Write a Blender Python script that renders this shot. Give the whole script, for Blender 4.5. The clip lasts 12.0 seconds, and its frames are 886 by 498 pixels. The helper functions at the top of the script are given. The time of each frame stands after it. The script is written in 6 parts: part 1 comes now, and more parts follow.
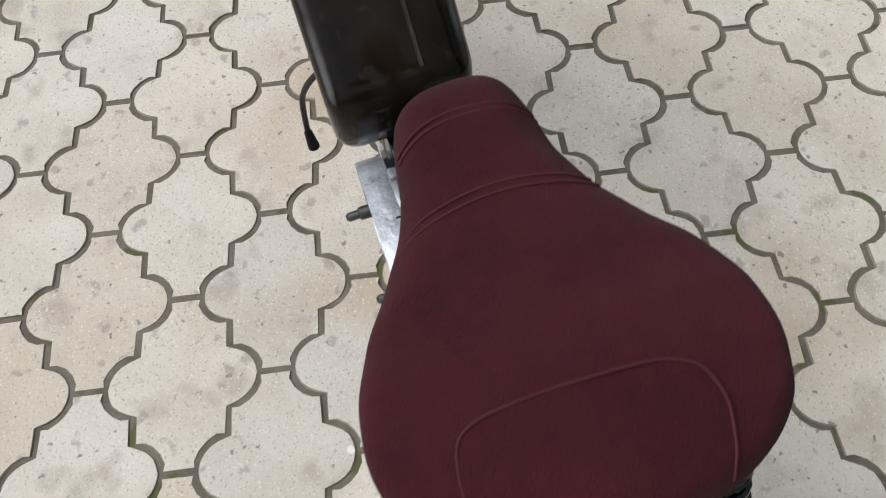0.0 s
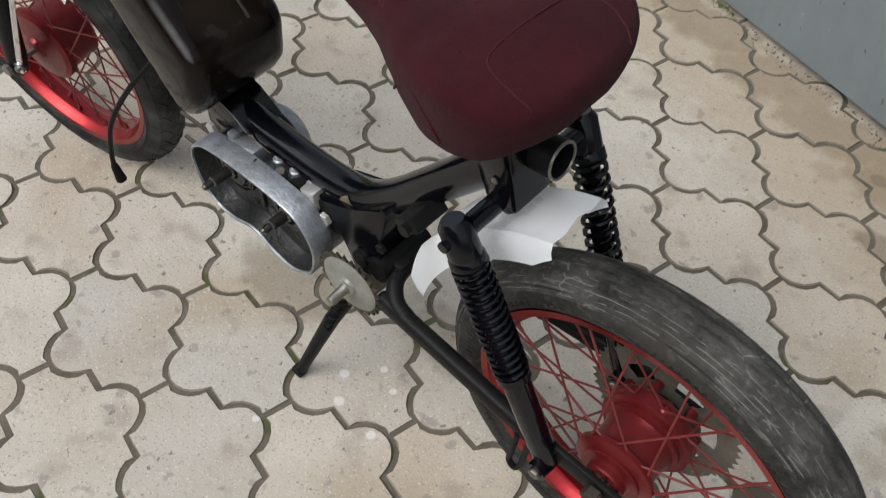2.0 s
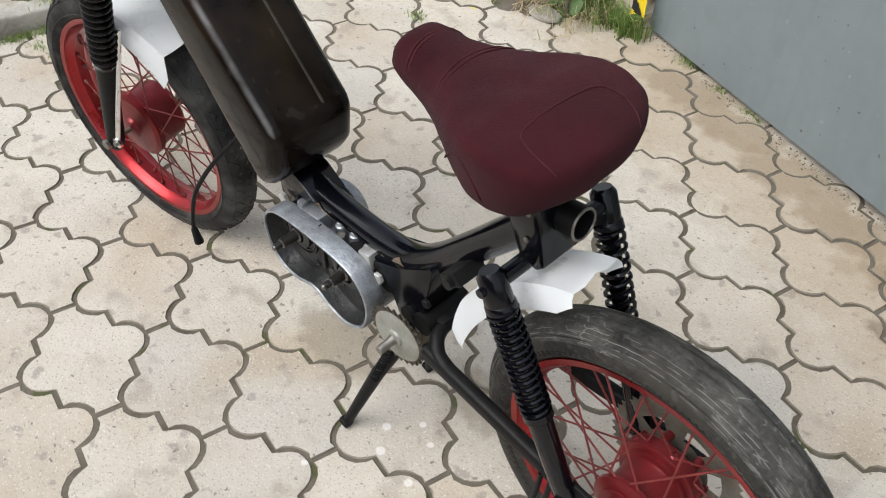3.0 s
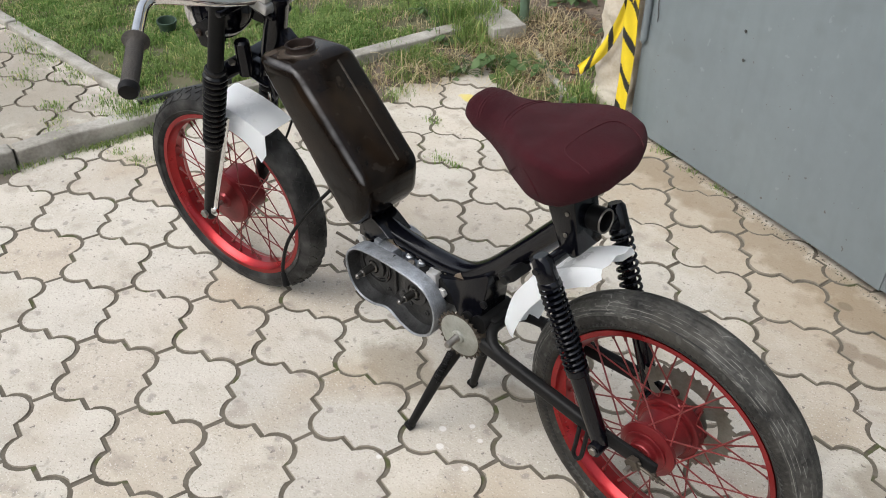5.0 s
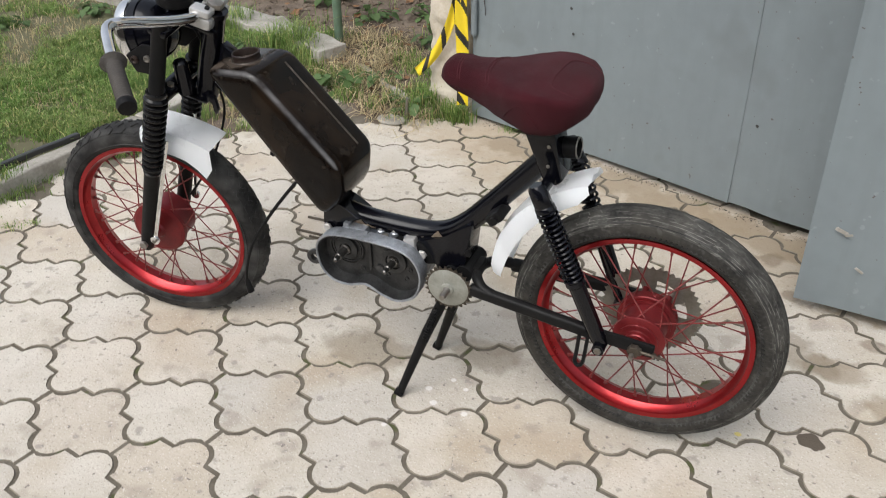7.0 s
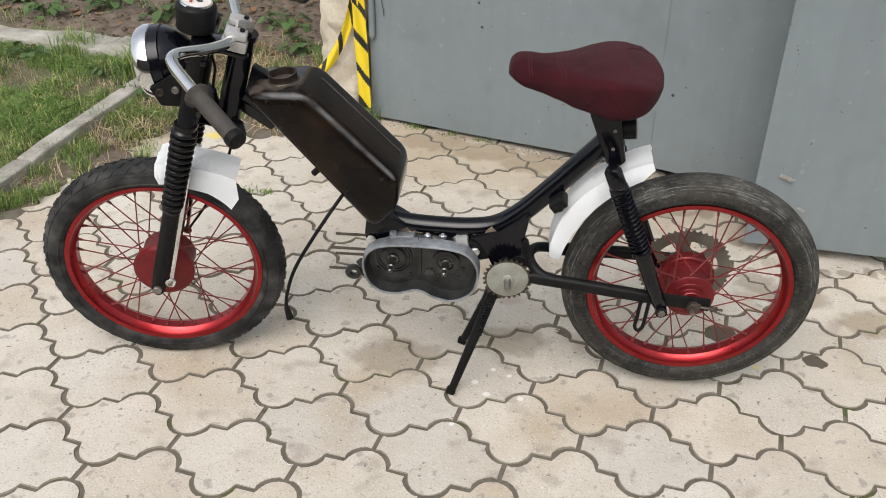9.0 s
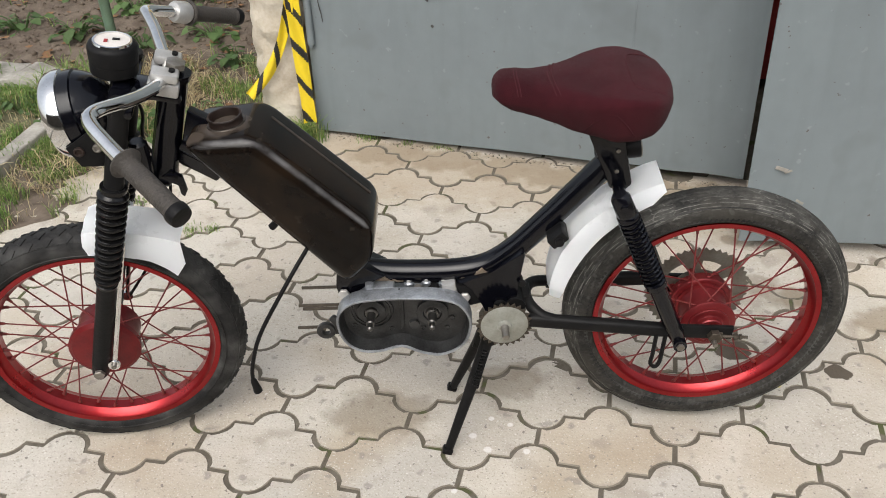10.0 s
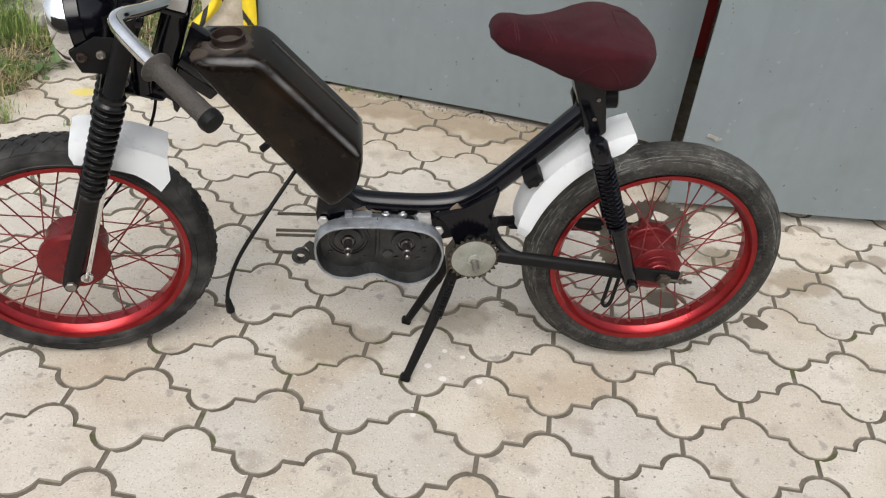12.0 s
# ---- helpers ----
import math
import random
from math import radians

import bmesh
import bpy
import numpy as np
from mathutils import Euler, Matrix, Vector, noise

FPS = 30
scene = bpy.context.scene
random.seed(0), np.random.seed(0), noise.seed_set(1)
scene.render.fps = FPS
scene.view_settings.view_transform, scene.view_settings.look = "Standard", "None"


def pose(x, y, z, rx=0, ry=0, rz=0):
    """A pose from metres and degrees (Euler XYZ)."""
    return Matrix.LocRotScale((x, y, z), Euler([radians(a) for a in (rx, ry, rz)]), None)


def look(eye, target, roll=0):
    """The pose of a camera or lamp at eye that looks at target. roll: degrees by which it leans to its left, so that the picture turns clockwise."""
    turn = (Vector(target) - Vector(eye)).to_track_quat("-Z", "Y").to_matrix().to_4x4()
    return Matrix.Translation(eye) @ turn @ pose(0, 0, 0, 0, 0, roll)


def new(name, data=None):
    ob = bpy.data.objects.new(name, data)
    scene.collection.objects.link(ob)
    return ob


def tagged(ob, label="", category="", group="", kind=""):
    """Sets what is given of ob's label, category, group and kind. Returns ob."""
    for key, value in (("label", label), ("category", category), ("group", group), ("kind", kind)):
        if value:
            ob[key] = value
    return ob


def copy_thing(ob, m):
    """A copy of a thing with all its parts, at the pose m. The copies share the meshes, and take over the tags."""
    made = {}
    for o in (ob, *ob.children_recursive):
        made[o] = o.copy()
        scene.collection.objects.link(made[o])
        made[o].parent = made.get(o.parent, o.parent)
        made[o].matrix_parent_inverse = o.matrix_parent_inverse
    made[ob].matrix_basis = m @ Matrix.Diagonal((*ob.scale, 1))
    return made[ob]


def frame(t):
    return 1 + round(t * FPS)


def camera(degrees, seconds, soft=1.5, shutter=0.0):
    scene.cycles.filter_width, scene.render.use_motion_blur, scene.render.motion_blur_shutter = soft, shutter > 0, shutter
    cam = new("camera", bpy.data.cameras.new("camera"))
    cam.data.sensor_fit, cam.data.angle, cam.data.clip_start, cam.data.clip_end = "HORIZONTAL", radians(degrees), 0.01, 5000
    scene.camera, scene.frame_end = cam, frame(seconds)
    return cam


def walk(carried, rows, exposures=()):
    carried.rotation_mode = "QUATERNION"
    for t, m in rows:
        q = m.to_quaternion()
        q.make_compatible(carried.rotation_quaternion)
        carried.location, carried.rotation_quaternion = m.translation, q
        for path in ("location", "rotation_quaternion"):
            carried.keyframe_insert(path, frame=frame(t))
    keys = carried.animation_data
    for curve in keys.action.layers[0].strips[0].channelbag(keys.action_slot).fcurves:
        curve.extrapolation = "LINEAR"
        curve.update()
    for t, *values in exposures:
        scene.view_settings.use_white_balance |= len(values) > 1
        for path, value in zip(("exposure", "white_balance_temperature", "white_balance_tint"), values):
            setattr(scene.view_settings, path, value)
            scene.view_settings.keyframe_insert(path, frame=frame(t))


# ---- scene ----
cam = camera(52.0, 12.0, soft=0.95, shutter=0.2)
PATH = [
    (0, (1.114, -0.133, 1.23), (0.106, 0.082, -0.484), -6.5),
    (0.5, (1.218, -0.214, 1.233), (0.16, 0.06, -0.443), -6.6),
    (1, (1.281, -0.291, 1.21), (0.291, 0.263, -0.436), 2.1),
    (1.5, (1.298, -0.458, 1.185), (0.438, 0.259, -0.472), -0.9),
    (2, (1.31, -0.555, 1.251), (0.488, 0.434, -0.28), 3.3),
    (2.5, (1.357, -0.627, 1.311), (0.388, 0.379, -0.121), 0.0),
    (3, (1.411, -0.662, 1.329), (0.405, 0.377, -0.053), 2.5),
    (3.2, (1.486, -0.673, 1.35), (0.41, 0.32, -0.013), 2.7),
    (5, (1.62, -1.062, 1.439), (0.513, 0.138, 0.284), 1.5),
    (5.5, (1.667, -1.189, 1.431), (0.587, 0.09, 0.337), 2.1),
    (6, (1.663, -1.292, 1.401), (0.752, 0.054, 0.235), 3.5),
    (6.5, (1.536, -1.442, 1.408), (0.79, 0.031, 0.279), -0.1),
    (7, (1.402, -1.498, 1.396), (0.697, 0.039, 0.329), -0.4),
    (7.2, (1.33, -1.48, 1.396), (0.657, 0.092, 0.359), -1.4),
    (8.8, (0.832, -1.697, 1.425), (0.63, -0.018, 0.358), 0.1),
    (9, (0.794, -1.701, 1.42), (0.617, -0.022, 0.348), 0.7),
    (9.5, (0.726, -1.579, 1.395), (0.612, 0.096, 0.308), -0.9),
    (10, (0.697, -1.425, 1.392), (0.643, 0.238, 0.282), -2.3),
    (10.5, (0.668, -1.411, 1.396), (0.664, 0.23, 0.253), 0.8),
    (11, (0.606, -1.451, 1.37), (0.733, 0.135, 0.158), 3.1),
    (11.5, (0.525, -1.5, 1.375), (0.677, 0.07, 0.145), 4.7),
    (12, (0.505, -1.527, 1.382), (0.722, 0.087, 0.221), 6.5),
]
EXPOSURE = [(0.0, 0.36, 6150, 9), (0.25, 0.42, 6150, 9), (0.5, 0.79, 6150, 9), (0.85, 0.83, 6150, 9), (1.0, 0.77, 6150, 9), (1.2, 0.35, 6150, 9), (1.5, 0.25, 6150, 9), (2.0, 0.1, 6250, 9), (2.5, 0.4, 6250, 9), (3.0, 0.51, 6250, 9), (7.0, 0.47, 6300, 10), (9.5, 0.46, 6450, 10), (12.0, 0.46, 6400, 10)]
walk(cam, [(t, look(eye, target, roll)) for t, eye, target, roll in PATH], EXPOSURE)

# ---- light ----
world = bpy.data.worlds.new("sky")
scene.world = world
world.use_nodes = True
wn = world.node_tree.nodes
sky = wn.new("ShaderNodeTexSky")
sky.sky_type = "NISHITA"
sky.sun_disc = False
sky.sun_elevation, sky.sun_rotation = radians(51), radians(192)
sky.air_density, sky.dust_density = 1.4, 4.0
haze = wn.new("ShaderNodeHueSaturation")                        # a thin overcast takes the blue out of the sky
haze.inputs["Saturation"].default_value = 0.38
world.node_tree.links.new(sky.outputs[0], haze.inputs["Color"])
world.node_tree.links.new(haze.outputs[0], wn["Background"].inputs[0])
wn["Background"].inputs[1].default_value = 0.15
sun = new("sun", bpy.data.lights.new("sun", "SUN"))
sun.data.energy, sun.data.angle, sun.data.color = 1.58, radians(55), (1.0, 0.97, 0.92)
sun.matrix_world = look((-0.9, -4.15, 5.2), (0, 0, 0))


# ---- materials ----
def material(name, colour, rough=0.6, metal=0.0, second=None, scale=30.0, amount=0.5, bump=0.0, bump_scale=120.0,
             rough_var=0.0, coat=0.0, sheen=0.0, per_object=0.0, spec=0.5):
    """Two scales of colour noise, a fine bump and uneven gloss."""
    m = bpy.data.materials.new(name)
    m.use_nodes = True
    n, link = m.node_tree.nodes, m.node_tree.links.new
    b = n["Principled BSDF"]
    b.inputs["Roughness"].default_value, b.inputs["Metallic"].default_value = rough, metal
    b.inputs["Coat Weight"].default_value, b.inputs["Sheen Weight"].default_value = coat, sheen
    b.inputs["Specular IOR Level"].default_value = spec
    geo = n.new("ShaderNodeTexCoord")
    big, fine = n.new("ShaderNodeTexNoise"), n.new("ShaderNodeTexNoise")
    for node, sc, det in ((big, scale, 6.0), (fine, scale * 9, 4.0)):
        node.inputs["Scale"].default_value, node.inputs["Detail"].default_value = sc, det
        link(geo.outputs["Object"], node.inputs["Vector"])
    add = n.new("ShaderNodeMath")
    add.operation = "MULTIPLY_ADD"
    link(fine.outputs["Fac"], add.inputs[0])
    add.inputs[1].default_value = 0.4
    link(big.outputs["Fac"], add.inputs[2])
    ramp = n.new("ShaderNodeMapRange")
    ramp.inputs[1].default_value, ramp.inputs[2].default_value = 0.5, 0.95
    ramp.inputs[4].default_value = amount
    link(add.outputs[0], ramp.inputs[0])
    mix = n.new("ShaderNodeMix")
    mix.data_type = "RGBA"
    mix.inputs[6].default_value = (*colour, 1)
    mix.inputs[7].default_value = (*(second or [c * 0.6 for c in colour]), 1)
    link(ramp.outputs[0], mix.inputs[0])
    out = mix.outputs[2]
    if per_object:
        info, hsv = n.new("ShaderNodeObjectInfo"), n.new("ShaderNodeHueSaturation")
        vary = n.new("ShaderNodeMapRange")
        vary.inputs[3].default_value, vary.inputs[4].default_value = 1 - per_object, 1 + per_object
        link(info.outputs["Random"], vary.inputs[0])
        link(vary.outputs[0], hsv.inputs["Value"])
        link(out, hsv.inputs["Color"])
        out = hsv.outputs["Color"]
    link(out, b.inputs["Base Color"])
    if rough_var:
        rr = n.new("ShaderNodeMapRange")
        rr.inputs[1].default_value, rr.inputs[2].default_value = 0.4, 1.0
        rr.inputs[3].default_value, rr.inputs[4].default_value = rough - rough_var, rough + rough_var
        link(add.outputs[0], rr.inputs[0])
        link(rr.outputs[0], b.inputs["Roughness"])
    if bump:
        grain, bp = n.new("ShaderNodeTexNoise"), n.new("ShaderNodeBump")
        grain.inputs["Scale"].default_value, grain.inputs["Detail"].default_value = bump_scale, 5.0
        link(geo.outputs["Object"], grain.inputs["Vector"])
        bp.inputs["Strength"].default_value, bp.inputs["Distance"].default_value = bump, 0.004
        link(grain.outputs["Fac"], bp.inputs["Height"])
        link(bp.outputs[0], b.inputs["Normal"])
    return m


def stain_mask(m, spots, colour, strength, power=1.0):
    """Stains on the ground: soft-edged blots (x, y, radius across, radius along) with ragged outlines, laid over a material's colour."""
    n, link = m.node_tree.nodes, m.node_tree.links.new
    b = n["Principled BSDF"]
    source = b.inputs["Base Color"].links[0].from_socket
    geo, noise_node = n.new("ShaderNodeNewGeometry"), n.new("ShaderNodeTexNoise")
    noise_node.inputs["Scale"].default_value, noise_node.inputs["Detail"].default_value = 26.0, 5.0
    link(geo.outputs["Position"], noise_node.inputs["Vector"])
    total = None
    for x, y, rx, ry in spots:
        sub, div, ln = n.new("ShaderNodeVectorMath"), n.new("ShaderNodeVectorMath"), n.new("ShaderNodeVectorMath")
        sub.operation, div.operation, ln.operation = "SUBTRACT", "DIVIDE", "LENGTH"
        sub.inputs[1].default_value, div.inputs[1].default_value = (x, y, 0), (rx, ry, 10)
        link(geo.outputs["Position"], sub.inputs[0])
        link(sub.outputs[0], div.inputs[0])
        link(div.outputs[0], ln.inputs[0])
        wob, ramp = n.new("ShaderNodeMath"), n.new("ShaderNodeMapRange")
        wob.operation = "MULTIPLY_ADD"
        link(noise_node.outputs["Fac"], wob.inputs[0])
        wob.inputs[1].default_value = 1.1
        link(ln.outputs["Value"], wob.inputs[2])
        ramp.interpolation_type = "SMOOTHSTEP"
        ramp.inputs[1].default_value, ramp.inputs[2].default_value = 1.50 + 0.25 * power, 1.50 - 0.25 * power
        link(wob.outputs[0], ramp.inputs[0])
        if total is None:
            total = ramp.outputs[0]
        else:
            mx = n.new("ShaderNodeMath")
            mx.operation = "MAXIMUM"
            link(total, mx.inputs[0])
            link(ramp.outputs[0], mx.inputs[1])
            total = mx.outputs[0]
    mul, mix = n.new("ShaderNodeMath"), n.new("ShaderNodeMix")
    mul.operation, mix.data_type = "MULTIPLY", "RGBA"
    link(total, mul.inputs[0])
    mul.inputs[1].default_value = strength
    link(mul.outputs[0], mix.inputs[0])
    link(source, mix.inputs[6])
    mix.inputs[7].default_value = (*colour, 1)
    link(mix.outputs[2], b.inputs["Base Color"])


def speckle(m, scale, colour, low=0.72, high=0.76, strength=0.8):
    """Small scattered flecks of another colour."""
    n, link = m.node_tree.nodes, m.node_tree.links.new
    b = n["Principled BSDF"]
    source = b.inputs["Base Color"].links[0].from_socket
    geo, nz, ramp, mix = n.new("ShaderNodeNewGeometry"), n.new("ShaderNodeTexNoise"), n.new("ShaderNodeMapRange"), n.new("ShaderNodeMix")
    nz.inputs["Scale"].default_value, nz.inputs["Detail"].default_value = scale, 2.0
    link(geo.outputs["Position"], nz.inputs["Vector"])
    ramp.inputs[1].default_value, ramp.inputs[2].default_value, ramp.inputs[4].default_value = low, high, strength
    link(nz.outputs["Fac"], ramp.inputs[0])
    mix.data_type = "RGBA"
    link(ramp.outputs[0], mix.inputs[0])
    link(source, mix.inputs[6])
    mix.inputs[7].default_value = (*colour, 1)
    link(mix.outputs[2], b.inputs["Base Color"])


CONCRETE = material("paver_concrete", (0.524, 0.490, 0.428), 0.9, second=(0.412, 0.373, 0.311), scale=7, amount=0.95, bump=0.35, bump_scale=160, per_object=0.07, spec=0.25)


def paver_tint(m, tan, grey, strength):
    """Each paver leans to its own cast of tan or grey."""
    n, link = m.node_tree.nodes, m.node_tree.links.new
    b = n["Principled BSDF"]
    source = b.inputs["Base Color"].links[0].from_socket
    info, geo, add, part_of, pick, cast, amount, mix = (n.new("ShaderNode" + k) for k in ("ObjectInfo", "NewGeometry", "Math", "Math", "Mix", "Math", "MapRange", "Mix"))
    add.operation, part_of.operation, cast.operation, pick.data_type, mix.data_type = "ADD", "FRACT", "FRACT", "RGBA", "RGBA"
    link(info.outputs["Random"], add.inputs[0])
    link(geo.outputs["Random Per Island"], add.inputs[1])
    link(add.outputs[0], part_of.inputs[0])
    times = n.new("ShaderNodeMath")
    times.operation = "MULTIPLY"
    link(part_of.outputs[0], times.inputs[0])
    times.inputs[1].default_value = 7.31
    link(times.outputs[0], cast.inputs[0])
    pick.inputs[6].default_value, pick.inputs[7].default_value = (*tan, 1), (*grey, 1)
    link(cast.outputs[0], pick.inputs[0])
    amount.inputs[4].default_value = strength
    link(part_of.outputs[0], amount.inputs[0])
    link(amount.outputs[0], mix.inputs[0])
    link(source, mix.inputs[6])
    link(pick.outputs[2], mix.inputs[7])
    link(mix.outputs[2], b.inputs["Base Color"])


paver_tint(CONCRETE, (0.44, 0.36, 0.27), (0.42, 0.40, 0.37), 0.55)
speckle(CONCRETE, 3.2, (0.344, 0.2709, 0.1849), 0.52, 0.72, 0.6)
speckle(CONCRETE, 11, (0.2838, 0.2420, 0.1980), 0.58, 0.70, 0.55)
speckle(CONCRETE, 24, (0.2322, 0.2064, 0.1849), 0.645, 0.70, 0.6)
speckle(CONCRETE, 60, (0.129, 0.1118, 0.1032), 0.685, 0.72, 0.75)
speckle(CONCRETE, 70, (0.6708, 0.645, 0.602), 0.735, 0.755, 0.6)
speckle(CONCRETE, 210, (0.258, 0.2279, 0.1935), 0.60, 0.70, 0.75)
speckle(CONCRETE, 260, (0.6708, 0.6364, 0.5762), 0.62, 0.70, 0.55)
stain_mask(CONCRETE, [(0.33 + 0.20 * i, 1.20 - 0.068 * i, 0.26, 0.17) for i in range(7)], (0.33, 0.255, 0.17), 0.5, 2.0)
stain_mask(CONCRETE, [(0.45 + 0.19 * i, 1.24 - 0.065 * i, 0.15, 0.075) for i in range(7)] + [(1.62, 0.72, 0.16, 0.10), (1.55, 0.40, 0.08, 0.05), (1.72, 0.30, 0.10, 0.06)], (0.2236, 0.172, 0.1118), 0.6)
stain_mask(CONCRETE, [(1.14 + 0.07 * i, 0.98 - 0.042 * i - 0.17 * (i * 37 % 10) / 10, 0.020 + 0.004 * (i * 7 % 9), 0.016 + 0.003 * (i * 5 % 8)) for i in range(14)], (0.15, 0.115, 0.08), 0.55)
stain_mask(CONCRETE, [(1.522, 0.127, 0.030, 0.026), (1.307, 0.210, 0.046, 0.036)], (0.0731, 0.05848, 0.043), 0.95, 0.18)
stain_mask(CONCRETE, [(0.50, 0.02, 0.12, 0.07), (1.44, 0.46, 0.06, 0.05), (1.50, 0.40, 0.07, 0.05), (0.78, 0.12, 0.09, 0.06)], (0.20, 0.165, 0.12), 0.55)
stain_mask(CONCRETE, [(0.70, -0.05, 0.008, 0.008), (0.73, -0.09, 0.008, 0.008), (0.78, -0.02, 0.008, 0.007), (0.66, -0.20, 0.006, 0.006), (0.81, -0.10, 0.007, 0.007), (0.74, 0.0, 0.006, 0.006), (0.33, -0.36, 0.006, 0.005)], (0.645, 0.6278, 0.602), 0.8)
stain_mask(CONCRETE, [(-1.30, 0.02, 0.30, 0.20), (-1.75, 0.10, 0.34, 0.18), (-1.10, -0.32, 0.16, 0.24), (-1.62, -0.30, 0.22, 0.20), (-2.2, -0.05, 0.4, 0.3)], (0.21, 0.185, 0.145), 0.6)
stain_mask(CONCRETE, [(-0.338, 1.183, 0.042, 0.028), (-0.235, 1.12, 0.012, 0.008), (1.376, 0.087, 0.008, 0.007)], (0.6192, 0.4988, 0.0516), 0.65)
JOINT = material("joint_soil", (0.1511, 0.1333, 0.1069), 0.95, second=(0.0775, 0.06742, 0.05115), scale=20, amount=0.9, bump=0.5, bump_scale=90, spec=0.1)
speckle(JOINT, 14, (0.062, 0.0744, 0.0217), 0.60, 0.66, 0.7)
SOIL = material("garden_soil", (0.166, 0.134, 0.105), 0.98, second=(0.062, 0.0465, 0.036), scale=14, amount=0.9, bump=0.9, bump_scale=60, spec=0.1)
TURF = material("turf_soil", (0.0975, 0.09765, 0.054), 0.98, second=(0.1248, 0.1116, 0.07422), scale=8, amount=0.8, bump=0.8, bump_scale=60, spec=0.1)
KERB = material("kerb_concrete", (0.396, 0.3762, 0.3366), 0.92, second=(0.1683, 0.1535, 0.1287), scale=10, amount=0.9, bump=0.6, bump_scale=90, spec=0.2)
SHUTTER_GREY = material("gate_paint", (0.178, 0.205, 0.215), 0.42, second=(0.152, 0.174, 0.184), scale=3, amount=0.9, bump=0.08, bump_scale=30, rough_var=0.1, spec=0.4)
speckle(SHUTTER_GREY, 60, (0.08, 0.06, 0.048), 0.735, 0.755, 0.8)
speckle(SHUTTER_GREY, 7, (0.132, 0.148, 0.152), 0.60, 0.75, 0.6)
speckle(SHUTTER_GREY, 40, (0.24, 0.264, 0.268), 0.70, 0.74, 0.5)


def brushed(m, colour, strength):
    """Upright brush marks and runs in the paint."""
    n, link = m.node_tree.nodes, m.node_tree.links.new
    b = n["Principled BSDF"]
    source = b.inputs["Base Color"].links[0].from_socket
    geo, stretch, nz, ramp, mix = (n.new("ShaderNode" + k) for k in ("NewGeometry", "Mapping", "TexNoise", "MapRange", "Mix"))
    link(geo.outputs["Position"], stretch.inputs["Vector"])
    stretch.inputs["Scale"].default_value = (17, 17, 2.6)
    nz.inputs["Scale"].default_value, nz.inputs["Detail"].default_value, nz.inputs["Distortion"].default_value = 1.0, 8.0, 0.6
    link(stretch.outputs[0], nz.inputs["Vector"])
    ramp.inputs[1].default_value, ramp.inputs[2].default_value, ramp.inputs[4].default_value = 0.45, 0.75, strength
    link(nz.outputs["Fac"], ramp.inputs[0])
    mix.data_type = "RGBA"
    link(ramp.outputs[0], mix.inputs[0])
    link(source, mix.inputs[6])
    mix.inputs[7].default_value = (*colour, 1)
    link(mix.outputs[2], b.inputs["Base Color"])


brushed(SHUTTER_GREY, (0.132, 0.152, 0.16), 0.35)
PLASTER = material("rough_plaster", (0.5456, 0.5016, 0.4224), 0.95, second=(0.3696, 0.308, 0.2288), scale=11, amount=0.9, bump=0.9, bump_scale=45, spec=0.2)
WALL_DARK = material("dark_wall", (0.11, 0.095, 0.08), 0.9, second=(0.07, 0.06, 0.05), scale=3, amount=0.9, bump=0.4, bump_scale=40, spec=0.2)
DARK = material("dark_interior", (0.05, 0.047, 0.045), 0.9, scale=4)
FABRIC = material("burgundy_cloth", (0.0420, 0.0071, 0.0102), 0.95, second=(0.0225, 0.0040, 0.0058), scale=11, amount=0.9, bump=0.5, bump_scale=700, sheen=0.035, spec=0.1)
SEAM = material("seam_thread", (0.055, 0.0125, 0.0160), 0.9, scale=40, spec=0.2)
BLACK = material("black_paint", (0.0020, 0.0022, 0.0040), 0.15, second=(0.0040, 0.0041, 0.0058), scale=18, amount=0.6, bump=0.03, bump_scale=60, rough_var=0.05, spec=0.34)
BLACK_DULL = material("dull_black", (0.006, 0.006, 0.0065), 0.45, second=(0.012, 0.0115, 0.011), scale=25, amount=0.7, bump=0.15, bump_scale=120, spec=0.12)
RUBBER = material("tyre_rubber", (0.0095, 0.0095, 0.0102), 0.6, second=(0.034, 0.033, 0.031), scale=12, amount=0.85, bump=0.4, bump_scale=130, spec=0.13)
RUBBER_WORN = material("dusty_worn_rubber", (0.0102, 0.0102, 0.01037), 0.66, second=(0.051, 0.0476, 0.04165), scale=16, amount=0.95, bump=0.5, bump_scale=150, spec=0.13)
GRIP = material("grip_rubber", (0.056, 0.049, 0.042), 0.7, second=(0.022, 0.021, 0.021), scale=30, bump=0.5, bump_scale=260, spec=0.3)
STEEL_DARK = material("blackened_steel", (0.0032, 0.0028, 0.0027), 0.13, 0.0, second=(0.011, 0.0072, 0.0046), scale=9, amount=0.9, bump=0.05, bump_scale=28, rough_var=0.06, spec=0.17)
TANK_SEAM = material("rubbed_steel", (0.085, 0.072, 0.060), 0.34, 0.6, second=(0.030, 0.024, 0.018), scale=30, amount=0.9, bump=0.15, rough_var=0.1)
RUST = material("rusty_neck", (0.016, 0.0095, 0.0075), 0.5, 0.3, second=(0.032, 0.018, 0.012), scale=40, amount=0.9, bump=0.2)
CHROME = material("chrome", (0.80, 0.80, 0.80), 0.08, 1.0, second=(0.52, 0.51, 0.50), scale=30, amount=0.5, rough_var=0.04)
ALLOY = material("cast_aluminium", (0.38, 0.40, 0.43), 0.45, 0.7, second=(0.13, 0.135, 0.14), scale=34, amount=0.9, bump=0.25, bump_scale=150, rough_var=0.1)
